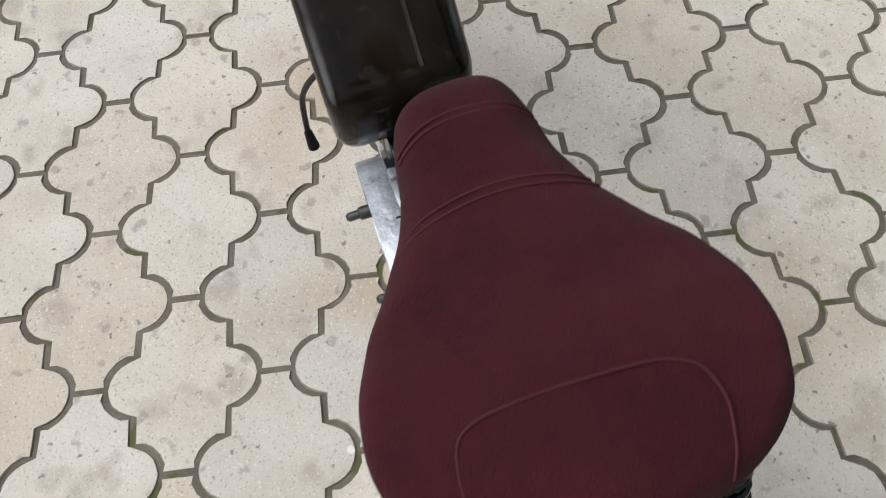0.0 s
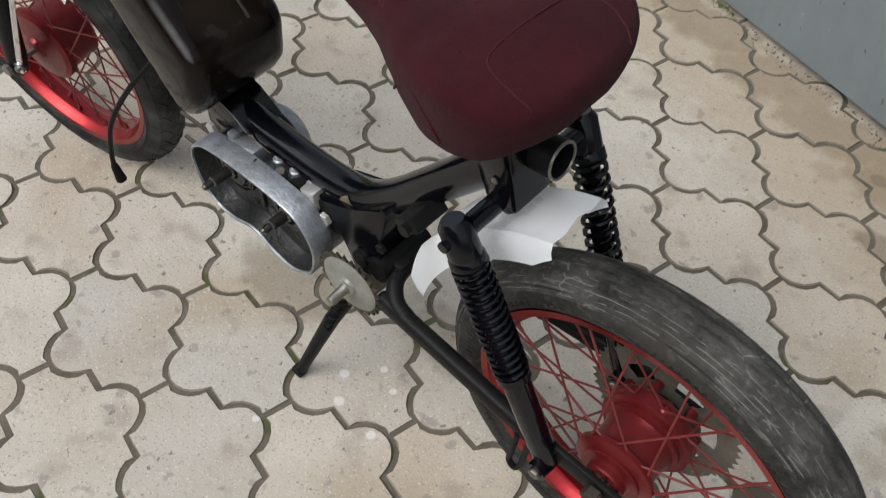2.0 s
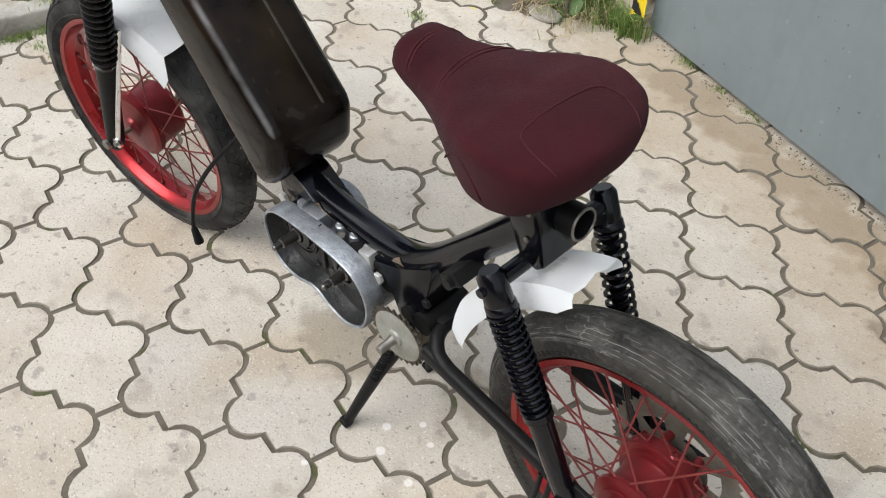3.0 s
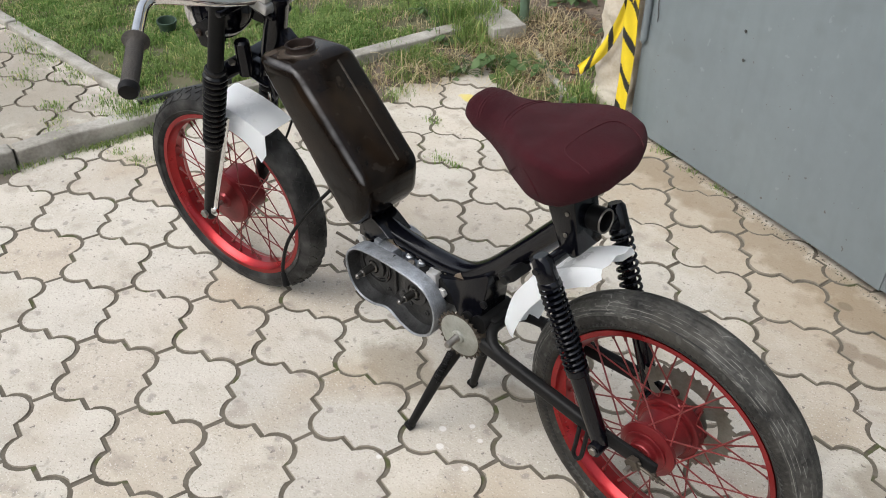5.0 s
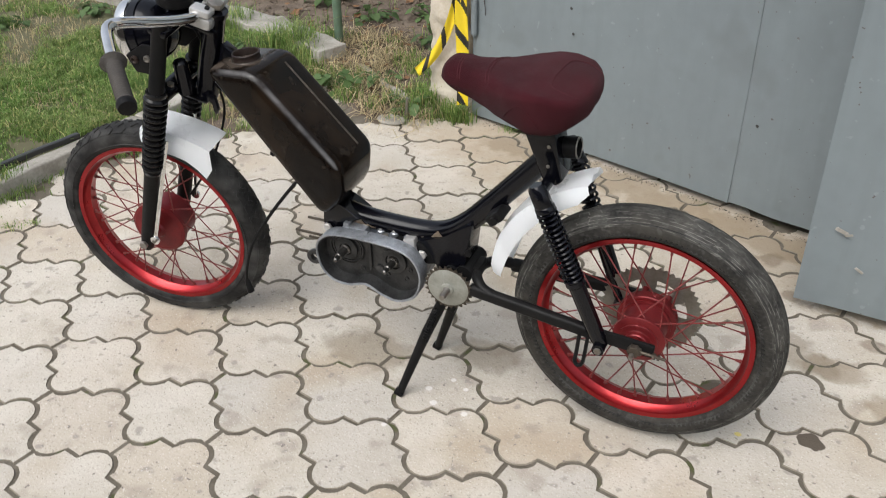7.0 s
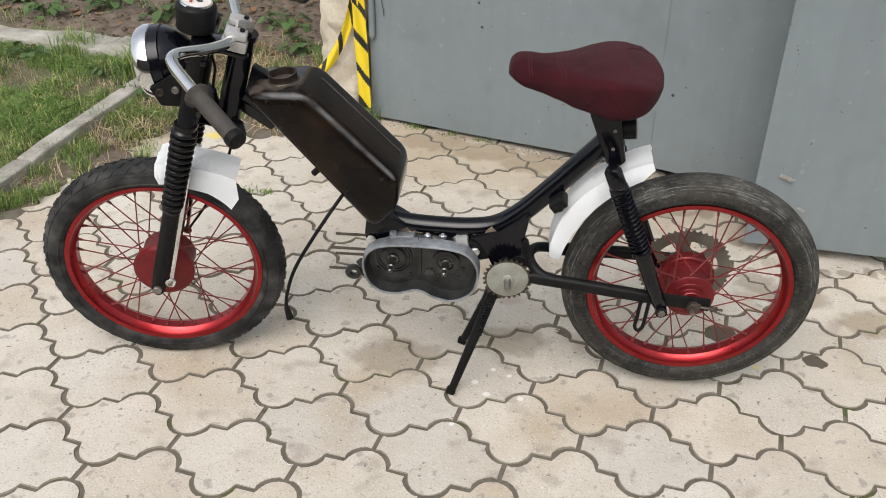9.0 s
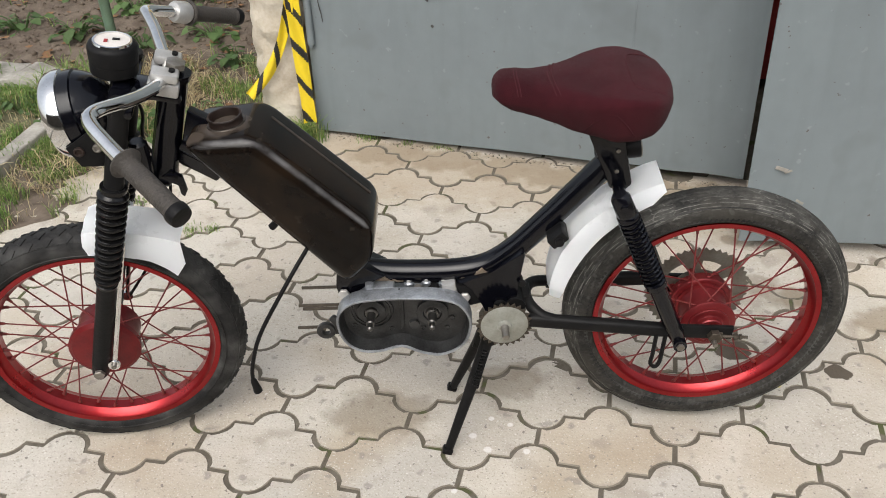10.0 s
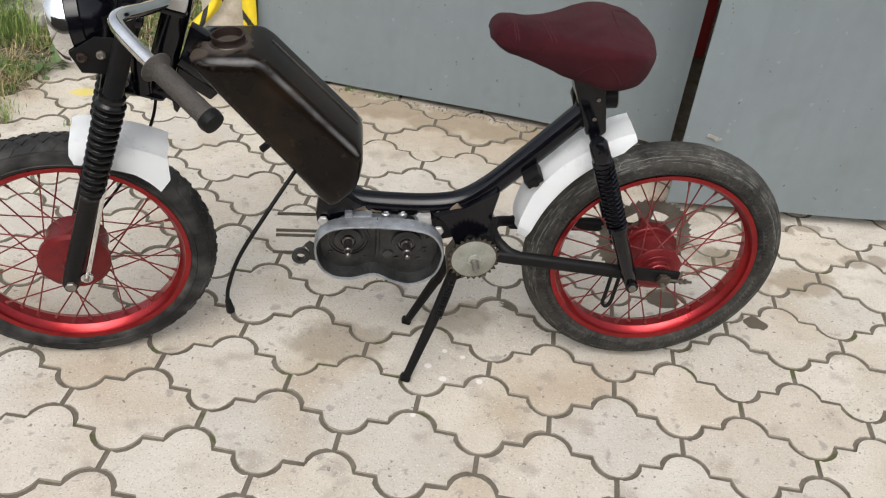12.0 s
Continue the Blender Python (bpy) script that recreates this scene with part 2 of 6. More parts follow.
ALLOY_OILY = material("oily_cast_metal", (0.058, 0.058, 0.058), 0.38, 0.6, second=(0.013, 0.013, 0.013), scale=26, amount=0.9, bump=0.3, bump_scale=130, rough_var=0.12)
STEEL = material("worn_steel", (0.30, 0.285, 0.26), 0.42, 0.85, second=(0.15, 0.13, 0.105), scale=18, amount=0.9, bump=0.1, rough_var=0.12)
RED = material("red_metallic_paint", (0.328, 0.01804, 0.02132), 0.32, 0.9, second=(0.205, 0.0123, 0.01476), scale=20, amount=0.7, rough_var=0.08, coat=0.3)
HUB_RED = material("dull_red_paint", (0.175, 0.0130, 0.0150), 0.36, 0.45, second=(0.095, 0.0095, 0.0115), scale=26, amount=0.8, rough_var=0.1, bump=0.05)
RED_MATT = material("red_painted_spoke", (0.180, 0.0215, 0.0205), 0.45, 0.1, second=(0.092, 0.0190, 0.0170), scale=60, amount=0.8)
WHITE = material("white_plastic", (0.945, 0.962, 0.975), 0.3, second=(0.915, 0.935, 0.95), scale=8, amount=0.5, rough_var=0.05)
YELLOW = material("yellow_tape", (0.72, 0.54, 0.018), 0.4, second=(0.54, 0.387, 0.027), scale=12)
TAPE_BLACK = material("black_tape", (0.02, 0.02, 0.02), 0.4, scale=12)
GRASS = material("grass_blades", (0.145, 0.258, 0.058), 0.6, second=(0.262, 0.335, 0.114), scale=2.5, amount=0.9, spec=0.3)
STRAW = material("dry_grass", (0.56, 0.48, 0.305), 0.8, second=(0.36, 0.295, 0.168), scale=5, amount=0.9, spec=0.2)
LEAF = material("weed_leaves", (0.082, 0.150, 0.047), 0.55, second=(0.132, 0.198, 0.076), scale=20, amount=0.9, per_object=0.2, spec=0.35)
GREEN_PAINT = material("green_paint", (0.102, 0.1615, 0.1105), 0.6, second=(0.0765, 0.1105, 0.068), scale=25, amount=0.9, bump=0.2)
POT = material("dark_green_plastic", (0.035, 0.06, 0.04), 0.5, scale=20)
DIAL = material("dial_face", (0.62, 0.58, 0.54), 0.4, scale=30)
RED_FLAT = material("red_metal_sheet", (0.30, 0.02, 0.02), 0.5, second=(0.2, 0.02, 0.02), scale=12)


STEEL_BROWN = material("brown_worn_steel", (0.102, 0.087, 0.069), 0.5, 0.7, second=(0.048, 0.0372, 0.027), scale=30, amount=0.9, bump=0.15, rough_var=0.1)
BARE_ALLOY = material("bare_aluminium", (0.5184, 0.5112, 0.4968), 0.4, 0.6, second=(0.36, 0.3528, 0.3384), scale=30, amount=0.7, rough_var=0.08)
BARE_WELD = material("brown_weld", (0.40, 0.33, 0.25), 0.6, 0.2, second=(0.20, 0.14, 0.09), scale=60, amount=0.9, bump=0.3)
GAITER = material("gaiter_rubber", (0.005, 0.005, 0.0055), 0.22, second=(0.010, 0.0095, 0.009), scale=30, amount=0.7, bump=0.1, rough_var=0.08, spec=0.25)
SPROCKET = material("grey_worn_steel", (0.34, 0.33, 0.29), 0.5, 0.5, second=(0.20, 0.18, 0.145), scale=24, amount=0.9, bump=0.12, rough_var=0.1)
SPROCKET_FACE = material("dull_zinc", (0.32, 0.3234, 0.288), 0.46, 0.35, second=(0.192, 0.1881, 0.16), scale=30, amount=0.9, bump=0.06, rough_var=0.1)
DULL_BOLT = material("dull_bolt", (0.55, 0.54, 0.52), 0.45, 0.5, second=(0.34, 0.32, 0.30), scale=60, amount=0.8)
EDGE_DIRT = material("dirty_paver_edge", (0.26, 0.2275, 0.182), 0.95, second=(0.156, 0.1365, 0.1105), scale=30, amount=0.9, spec=0.1)
SHAFT_STEEL = material("oily_steel", (0.16, 0.155, 0.145), 0.32, 0.9, second=(0.06, 0.055, 0.05), scale=40, amount=0.9, rough_var=0.1)
DEAD_LEAF = material("dead_leaf", (0.22, 0.12, 0.06), 0.8, second=(0.12, 0.07, 0.04), scale=14, amount=0.9, spec=0.2)


def worn_tread(m, core, half):
    """Pale dust in the grooves and cracks of a worn tread: broken lines round the tyre and a thin film between them."""
    n, link = m.node_tree.nodes, m.node_tree.links.new
    b = n["Principled BSDF"]
    source = b.inputs["Base Color"].links[0].from_socket

    def calc(op, a, c=None):
        node = n.new("ShaderNodeMath")
        node.operation = op
        for i, v in enumerate((a, c)):
            if isinstance(v, (int, float)):
                node.inputs[i].default_value = v
            elif v is not None:
                link(v, node.inputs[i])
        return node.outputs[0]

    co, xyz = n.new("ShaderNodeTexCoord"), n.new("ShaderNodeSeparateXYZ")
    link(co.outputs["Object"], xyz.inputs[0])
    x, y, z = xyz.outputs
    r = calc("SQRT", calc("ADD", calc("MULTIPLY", x, x), calc("MULTIPLY", y, y)))
    turn_at = calc("MULTIPLY", calc("ARCTAN2", y, x), core + half)
    across = calc("MULTIPLY", calc("ARCTAN2", z, calc("SUBTRACT", r, core)), half)
    wob = n.new("ShaderNodeTexNoise")
    wob.inputs["Scale"].default_value, wob.inputs["Detail"].default_value = 55.0, 3.0
    link(co.outputs["Object"], wob.inputs["Vector"])
    rows_at = calc("ABSOLUTE", calc("SUBTRACT", calc("FRACT", calc("DIVIDE", calc("ADD", across, calc("MULTIPLY", wob.outputs["Fac"], 0.0030)), 0.0062)), 0.5))
    groove = n.new("ShaderNodeMapRange")
    groove.inputs[1].default_value, groove.inputs[2].default_value = 0.11, 0.03
    link(rows_at, groove.inputs[0])
    dash_at, dash, dr = n.new("ShaderNodeCombineXYZ"), n.new("ShaderNodeTexNoise"), n.new("ShaderNodeMapRange")
    link(calc("MULTIPLY", turn_at, 40.0), dash_at.inputs[0])
    link(calc("MULTIPLY", across, 150.0), dash_at.inputs[1])
    dash.inputs["Scale"].default_value, dash.inputs["Detail"].default_value = 1.0, 5.0
    link(dash_at.outputs[0], dash.inputs["Vector"])
    dr.inputs[1].default_value, dr.inputs[2].default_value = 0.44, 0.54
    link(dash.outputs["Fac"], dr.inputs[0])
    crack, cr = n.new("ShaderNodeTexVoronoi"), n.new("ShaderNodeMapRange")
    crack.feature = "DISTANCE_TO_EDGE"
    crack.inputs["Scale"].default_value = 1.0
    crack_at = n.new("ShaderNodeCombineXYZ")
    link(calc("MULTIPLY", turn_at, 30.0), crack_at.inputs[0])
    link(calc("MULTIPLY", across, 75.0), crack_at.inputs[1])
    link(crack_at.outputs[0], crack.inputs["Vector"])
    cr.inputs[1].default_value, cr.inputs[2].default_value, cr.inputs[4].default_value = 0.060, 0.015, 1.0
    link(crack.outputs["Distance"], cr.inputs[0])
    wear, wr = n.new("ShaderNodeTexNoise"), n.new("ShaderNodeMapRange")
    wear.inputs["Scale"].default_value, wear.inputs["Detail"].default_value = 9.0, 5.0
    link(co.outputs["Object"], wear.inputs["Vector"])
    wr.inputs[1].default_value, wr.inputs[2].default_value = 0.42, 0.62
    link(wear.outputs["Fac"], wr.inputs[0])
    shoulder = n.new("ShaderNodeMapRange")                      # the crown is worn smooth, the grooves are left at the shoulders
    shoulder.inputs[1].default_value, shoulder.inputs[2].default_value, shoulder.inputs[3].default_value = 0.011, 0.019, 0.08
    link(calc("ABSOLUTE", across), shoulder.inputs[0])
    lines = calc("MULTIPLY", calc("MULTIPLY", groove.outputs[0], dr.outputs[0]), shoulder.outputs[0])
    cuts = calc("MULTIPLY", calc("MULTIPLY", cr.outputs[0], dr.outputs[0]), wr.outputs[0])
    film = calc("MULTIPLY", calc("ADD", calc("MULTIPLY", wr.outputs[0], wob.outputs["Fac"]), calc("MULTIPLY", dr.outputs[0], 0.22)), 0.40)
    side_band = calc("LESS_THAN", calc("ABSOLUTE", across), 0.046)
    fac = calc("MULTIPLY", calc("MAXIMUM", calc("MAXIMUM", lines, cuts), film), side_band)
    mix = n.new("ShaderNodeMix")
    mix.data_type = "RGBA"
    link(calc("MULTIPLY", fac, 0.60), mix.inputs[0])
    link(source, mix.inputs[6])
    mix.inputs[7].default_value = (0.26, 0.255, 0.232, 1)
    link(mix.outputs[2], b.inputs["Base Color"])


worn_tread(RUBBER_WORN, 0.242, 0.035)
speckle(RUBBER, 16, (0.088, 0.086, 0.082), 0.44, 0.66, 0.62)
speckle(RUBBER_WORN, 7, (0.054, 0.050, 0.042), 0.50, 0.66, 0.6)
speckle(RUBBER_WORN, 85, (0.15, 0.148, 0.138), 0.57, 0.66, 0.16)


def edge_wear_and_glint(m, colour, strength):
    """Pale upper folds between the flat faces: paint rubbed thin, and sky reflection put into the colour."""
    n, link = m.node_tree.nodes, m.node_tree.links.new
    b = n["Principled BSDF"]
    source = b.inputs["Base Color"].links[0].from_socket
    geo, xyz, ab, up, down, rub, mul, mul2, mix = (n.new("ShaderNode" + k) for k in ("NewGeometry", "SeparateXYZ", "Math", "MapRange", "MapRange", "TexNoise", "Math", "Math", "Mix"))
    link(geo.outputs["Normal"], xyz.inputs[0])
    ab.operation, mul.operation, mul2.operation, mix.data_type = "ABSOLUTE", "MULTIPLY", "MULTIPLY", "RGBA"
    link(xyz.outputs[1], ab.inputs[0])
    for node, lo, hi in ((up, 0.42, 0.60), (down, 0.86, 0.70)):
        node.inputs[1].default_value, node.inputs[2].default_value = lo, hi
        link(ab.outputs[0], node.inputs[0])
    rub.inputs["Scale"].default_value, rub.inputs["Detail"].default_value = 16.0, 6.0
    link(geo.outputs["Position"], rub.inputs["Vector"])
    link(up.outputs[0], mul.inputs[0])
    link(down.outputs[0], mul.inputs[1])
    wear = n.new("ShaderNodeMapRange")
    wear.inputs[1].default_value, wear.inputs[2].default_value, wear.inputs[4].default_value = 0.38, 0.68, strength
    link(rub.outputs["Fac"], wear.inputs[0])
    upward, topside = n.new("ShaderNodeMapRange"), n.new("ShaderNodeMath")
    upward.inputs[1].default_value, upward.inputs[2].default_value = 0.25, 0.42
    link(xyz.outputs[2], upward.inputs[0])
    topside.operation = "MULTIPLY"
    link(upward.outputs[0], topside.inputs[0])
    link(mul.outputs[0], topside.inputs[1])
    link(topside.outputs[0], mul2.inputs[0])
    link(wear.outputs[0], mul2.inputs[1])
    link(mul2.outputs[0], mix.inputs[0])
    link(source, mix.inputs[6])
    mix.inputs[7].default_value = (*colour, 1)
    link(mix.outputs[2], b.inputs["Base Color"])


speckle(STEEL_DARK, 13, (0.016, 0.010, 0.006), 0.48, 0.72, 0.8)
speckle(STEEL_DARK, 45, (0.030, 0.024, 0.019), 0.64, 0.72, 0.5)
# the grey on the folds is part wear, part painted highlight
edge_wear_and_glint(STEEL_DARK, (0.24, 0.235, 0.235), 0.5)
stain_mask(STEEL_DARK, [(0.295, -0.046, 0.046, 0.046), (0.250, -0.085, 0.020, 0.016)], (0.105, 0.084, 0.068), 0.55)


def thin(m, share):
    """Lets light through a leaf, a blade or a thin sheet."""
    n, link = m.node_tree.nodes, m.node_tree.links.new
    b, out = n["Principled BSDF"], n["Material Output"]
    tr, mix = n.new("ShaderNodeBsdfTranslucent"), n.new("ShaderNodeMixShader")
    link(b.inputs["Base Color"].links[0].from_socket, tr.inputs["Color"])
    mix.inputs[0].default_value = share
    link(b.outputs[0], mix.inputs[1])
    link(tr.outputs[0], mix.inputs[2])
    link(mix.outputs[0], out.inputs["Surface"])


def per_blade(m, other, low, high):
    """Each blade has its own brightness, and some are of another colour."""
    n, link = m.node_tree.nodes, m.node_tree.links.new
    b = n["Principled BSDF"]
    source = b.inputs["Base Color"].links[0].from_socket
    geo, vary, pick, mix, hsv = (n.new("ShaderNode" + k) for k in ("NewGeometry", "MapRange", "MapRange", "Mix", "HueSaturation"))
    vary.inputs[3].default_value, vary.inputs[4].default_value = low, high
    pick.inputs[1].default_value, pick.inputs[2].default_value = 0.84, 1.0
    link(geo.outputs["Random Per Island"], vary.inputs[0])
    link(geo.outputs["Random Per Island"], pick.inputs[0])
    mix.data_type = "RGBA"
    link(pick.outputs[0], mix.inputs[0])
    link(source, mix.inputs[6])
    mix.inputs[7].default_value = (*other, 1)
    link(mix.outputs[2], hsv.inputs["Color"])
    link(vary.outputs[0], hsv.inputs["Value"])
    link(hsv.outputs["Color"], b.inputs["Base Color"])


per_blade(GRASS, (0.39, 0.351, 0.156), 0.55, 1.45)
per_blade(STRAW, (0.258, 0.172, 0.1032), 0.6, 1.5)
for m, share in ((GRASS, 0.45), (STRAW, 0.4), (LEAF, 0.4)):
    thin(m, share)


# ---- mesh helpers ----
def finish(bm, sharp=38.0):
    bmesh.ops.recalc_face_normals(bm, faces=bm.faces)
    for f in bm.faces:
        f.smooth = True
    for e in bm.edges:
        if len(e.link_faces) == 2 and e.calc_face_angle(0) > radians(sharp):
            e.smooth = False


def part(name, bm, mat, parent=None, label="", m=None, sharp=38.0):
    """Links a bmesh as one mesh object, under a thing or a part."""
    finish(bm, sharp)
    me = bpy.data.meshes.new(name)
    bm.to_mesh(me)
    bm.free()
    me.materials.append(mat)
    ob = new(name, me)
    if m is not None:
        ob.matrix_basis = m
    if parent is not None:
        ob.parent = parent
    if label:
        tagged(ob, label)
    return ob


def each(name, bms, mat, parent, label="", m=None):
    """Alike small pieces, a mesh each."""
    return [part(name, bm, mat, parent, label, m) for bm in bms]


def thing(name, label, category, m=None, group="", kind=""):
    ob = new(name)
    ob.empty_display_size = 0.1
    if m is not None:
        ob.matrix_basis = m
    return tagged(ob, label, category, group, kind)


def smooth_path(pts, per=6, closed=False):
    """Catmull-Rom through the points."""
    p = [Vector(q) for q in pts]
    n, out = len(p), []
    rng = range(n if closed else n - 1)
    for i in rng:
        if closed:
            a, b, c, d = p[i - 1], p[i], p[(i + 1) % n], p[(i + 2) % n]
        else:
            a, b, c, d = p[max(i - 1, 0)], p[i], p[i + 1], p[min(i + 2, n - 1)]
        for k in range(per):
            t = k / per
            out.append(0.5 * (2 * b + (c - a) * t + (2 * a - 5 * b + 4 * c - d) * t * t + (3 * b - a - 3 * c + d) * t ** 3))
    if not closed:
        out.append(p[-1])
    return out


def sweep(bm, pts, r, n=14, caps=True):
    """A round tube along points; r is a number or one per point."""
    p = [Vector(q) for q in pts]
    rs = r if isinstance(r, (list, tuple)) else [r] * len(p)
    up, rings = None, []
    for i, q in enumerate(p):
        d = (p[min(i + 1, len(p) - 1)] - p[max(i - 1, 0)]).normalized()
        if up is None:
            up = d.orthogonal().normalized()
        up = (up - d * up.dot(d)).normalized()
        side = d.cross(up)
        rings.append([bm.verts.new(q + rs[i] * (math.cos(a) * up + math.sin(a) * side)) for a in [2 * math.pi * k / n for k in range(n)]])
    for a, b in zip(rings, rings[1:]):
        for k in range(n):
            bm.faces.new((a[k], a[(k + 1) % n], b[(k + 1) % n], b[k]))
    if caps:
        bm.faces.new(rings[0][::-1])
        bm.faces.new(rings[-1])
    return bm


def tube(pts, r, n=14, per=6, smooth=True):
    return sweep(bmesh.new(), smooth_path(pts, per) if smooth and len(pts) > 2 else pts, r, n)


def lathe(bm, profile, m, n=32, closed=False):
    """Turns (radius, along) pairs about the local z axis of m. closed: the profile is a loop."""
    rings = []
    for r, a in profile:
        rings.append([bm.verts.new(m @ Vector((max(r, 0.0002) * math.cos(t), max(r, 0.0002) * math.sin(t), a))) for t in [2 * math.pi * k / n for k in range(n)]])
    pairs = list(zip(rings, rings[1:])) + ([(rings[-1], rings[0])] if closed else [])
    for a, b in pairs:
        for k in range(n):
            bm.faces.new((a[k], a[(k + 1) % n], b[(k + 1) % n], b[k]))
    if not closed:
        bm.faces.new(rings[0][::-1])
        bm.faces.new(rings[-1])
    return bm


def prism(bm, outline, y0, y1, bevel=0.0, seg=2):
    """An outline of (x, z) pairs, given depth along y, with its edges rounded."""
    a = [bm.verts.new((x, y0, z)) for x, z in outline]
    b = [bm.verts.new((x, y1, z)) for x, z in outline]
    made = [bm.faces.new(a), bm.faces.new(b[::-1])]
    k = len(outline)
    for i in range(k):
        made.append(bm.faces.new((a[i], b[i], b[(i + 1) % k], a[(i + 1) % k])))
    if bevel:
        edges = list({e for f in made for e in f.edges})
        bmesh.ops.bevel(bm, geom=edges, offset=bevel, segments=seg, profile=0.5, affect="EDGES")
    return bm


def block(bm, size, m, bevel=0.0, seg=2):
    made = bmesh.ops.create_cube(bm, size=1, matrix=m @ Matrix.Diagonal((*size, 1)))
    if bevel:
        edges = list({e for v in made["verts"] for e in v.link_edges})
        bmesh.ops.bevel(bm, geom=edges, offset=bevel, segments=seg, profile=0.5, affect="EDGES")
    return bm


def along(a, b):
    """The pose whose z axis runs from a to b, at a."""
    a, b = Vector(a), Vector(b)
    return Matrix.Translation(a) @ (b - a).to_track_quat("Z", "Y").to_matrix().to_4x4()


def rod(bm, a, b, r, n=12):
    return lathe(bm, [(r, 0), (r, (Vector(b) - Vector(a)).length)], along(a, b), n)


def hexnut(bm, m, r, h):
    return lathe(bm, [(r * 0.92, 0), (r, 0.0008), (r, h - 0.001), (r * 0.9, h)], m, 6)


def coil(a, b, r, wire, turns, n=6, per=14):
    m, length = along(a, b), (Vector(b) - Vector(a)).length
    steps = int(turns * per)
    return sweep(bmesh.new(), [m @ Vector((r * math.cos(2 * math.pi * i / per), r * math.sin(2 * math.pi * i / per), length * i / steps)) for i in range(steps + 1)], wire, n)


# ---- ground, kerbs, garden ----
KERB_TOP, LAWN = 0.062, 0.040
AXIS_1, AXIS_2 = Vector((0.2743, -0.0561, 0)), Vector((0.0561, 0.2743, 0))     # the pavers' two rows
ORIGIN = Vector((0.0658, -0.3281, 0))


def kerb_x(y):
    """The kerb's face towards the paving."""
    return -0.72 - 0.154 * (1.49 - y)


def garden(x, y):
    """0 on the paving, 1 on the lawn or soil."""
    if x < kerb_x(y) - 0.04:
        return 1 if y > 0.22 else 0
    return 1 if y > 1.33 - 0.30 * (x + 0.35) + 0.05 * math.sin(9 * x) and x < 0.06 else 0


def soil_or_turf(x, y):
    edge = 1.80 - 0.36 * (x + 0.9)
    return 1 if (y > edge or x > -0.62) else 2


def ground_height(x, y):
    if x < kerb_x(y) - 0.04 and y <= 0.22:
        return KERB_TOP - 0.02
    if not garden(x, y):
        return -0.0032
    base = LAWN if x < kerb_x(y) - 0.04 else min(0.04, 0.12 * max(0.0, y - 1.33 + 0.30 * (x + 0.35)))
    lumps = noise.noise((x * 5, y * 5, 0)) * 0.014 + noise.noise((x * 17, y * 17, 3)) * 0.014
    return base + lumps * (1.6 if soil_or_turf(x, y) == 1 else 0.7)


def build_ground():
    step = 0.035
    xs = [-400, -60, -12] + [-5.0 + step * i for i in range(int(8.0 / step))] + [12, 60, 400]
    ys = [-400, -60, -12] + [-3.0 + step * i for i in range(int(8.5 / step))] + [12, 60, 400]
    verts = [(x, y, ground_height(x, y) if abs(x) < 8 and abs(y) < 8 else 0.02) for y in ys for x in xs]
    w = len(xs)
    faces = [(j * w + i, j * w + i + 1, (j + 1) * w + i + 1, (j + 1) * w + i) for j in range(len(ys) - 1) for i in range(w - 1)]
    me = bpy.data.meshes.new("ground")
    me.from_pydata(verts, [], faces)
    for mat in (JOINT, SOIL, TURF):
        me.materials.append(mat)
    slots = []
    for j in range(len(ys) - 1):
        for i in range(w - 1):
            x, y = (xs[i] + xs[i + 1]) / 2, (ys[j] + ys[j + 1]) / 2
            slots.append(soil_or_turf(x, y) if garden(x, y) else 0)
    me.polygons.foreach_set("material_index", slots)
    me.polygons.foreach_set("use_smooth", [True] * len(slots))
    return tagged(new("ground", me), "bare brown earth under paving, lawn and flower bed", "ground", kind="structure")


ground = build_ground()


def verge_width(y):
    """How far the loose earth reaches from the kerb's foot over the paving."""
    if not 0.52 < y < 1.44:
        return 0.0
    k = min(1.0, (y - 0.52) / 0.38, (1.44 - y) / 0.10)
    return (0.06 + 0.19 * k) * (1 + 0.55 * noise.noise((y * 6, 0, 40)) + 0.35 * noise.noise((y * 19, 3, 40))) * min(1, k * 4)


def verge_height(x, y):
    w = verge_width(y)
    u = (x - kerb_x(y)) / max(w, 0.001)
    if u > 1:
        return -0.02
    return 0.016 * (1 - u) ** 0.7 + 0.010 * noise.noise((x * 22, y * 22, 9)) - 0.002


def build_verge():
    verts, faces, rows, cols = [], [], 120, 22
    for j in range(rows + 1):
        y = 0.52 + 0.92 * j / rows
        for i in range(cols + 1):
            u = i / cols
            x = kerb_x(y) - 0.01 + (verge_width(y) + 0.012) * u
            verts.append((x, y, verge_height(x, y) if u < 0.999 else -0.02))
    w = cols + 1
    faces = [(j * w + i, j * w + i + 1, (j + 1) * w + i + 1, (j + 1) * w + i) for j in range(rows) for i in range(cols)]
    me = bpy.data.meshes.new("verge")
    me.from_pydata(verts, [], faces)
    me.materials.append(SOIL)
    me.polygons.foreach_set("use_smooth", [True] * len(faces))
    tagged(new("verge", me), "loose brown earth spilled along the kerb's foot", "soil", kind="structure")


build_verge()


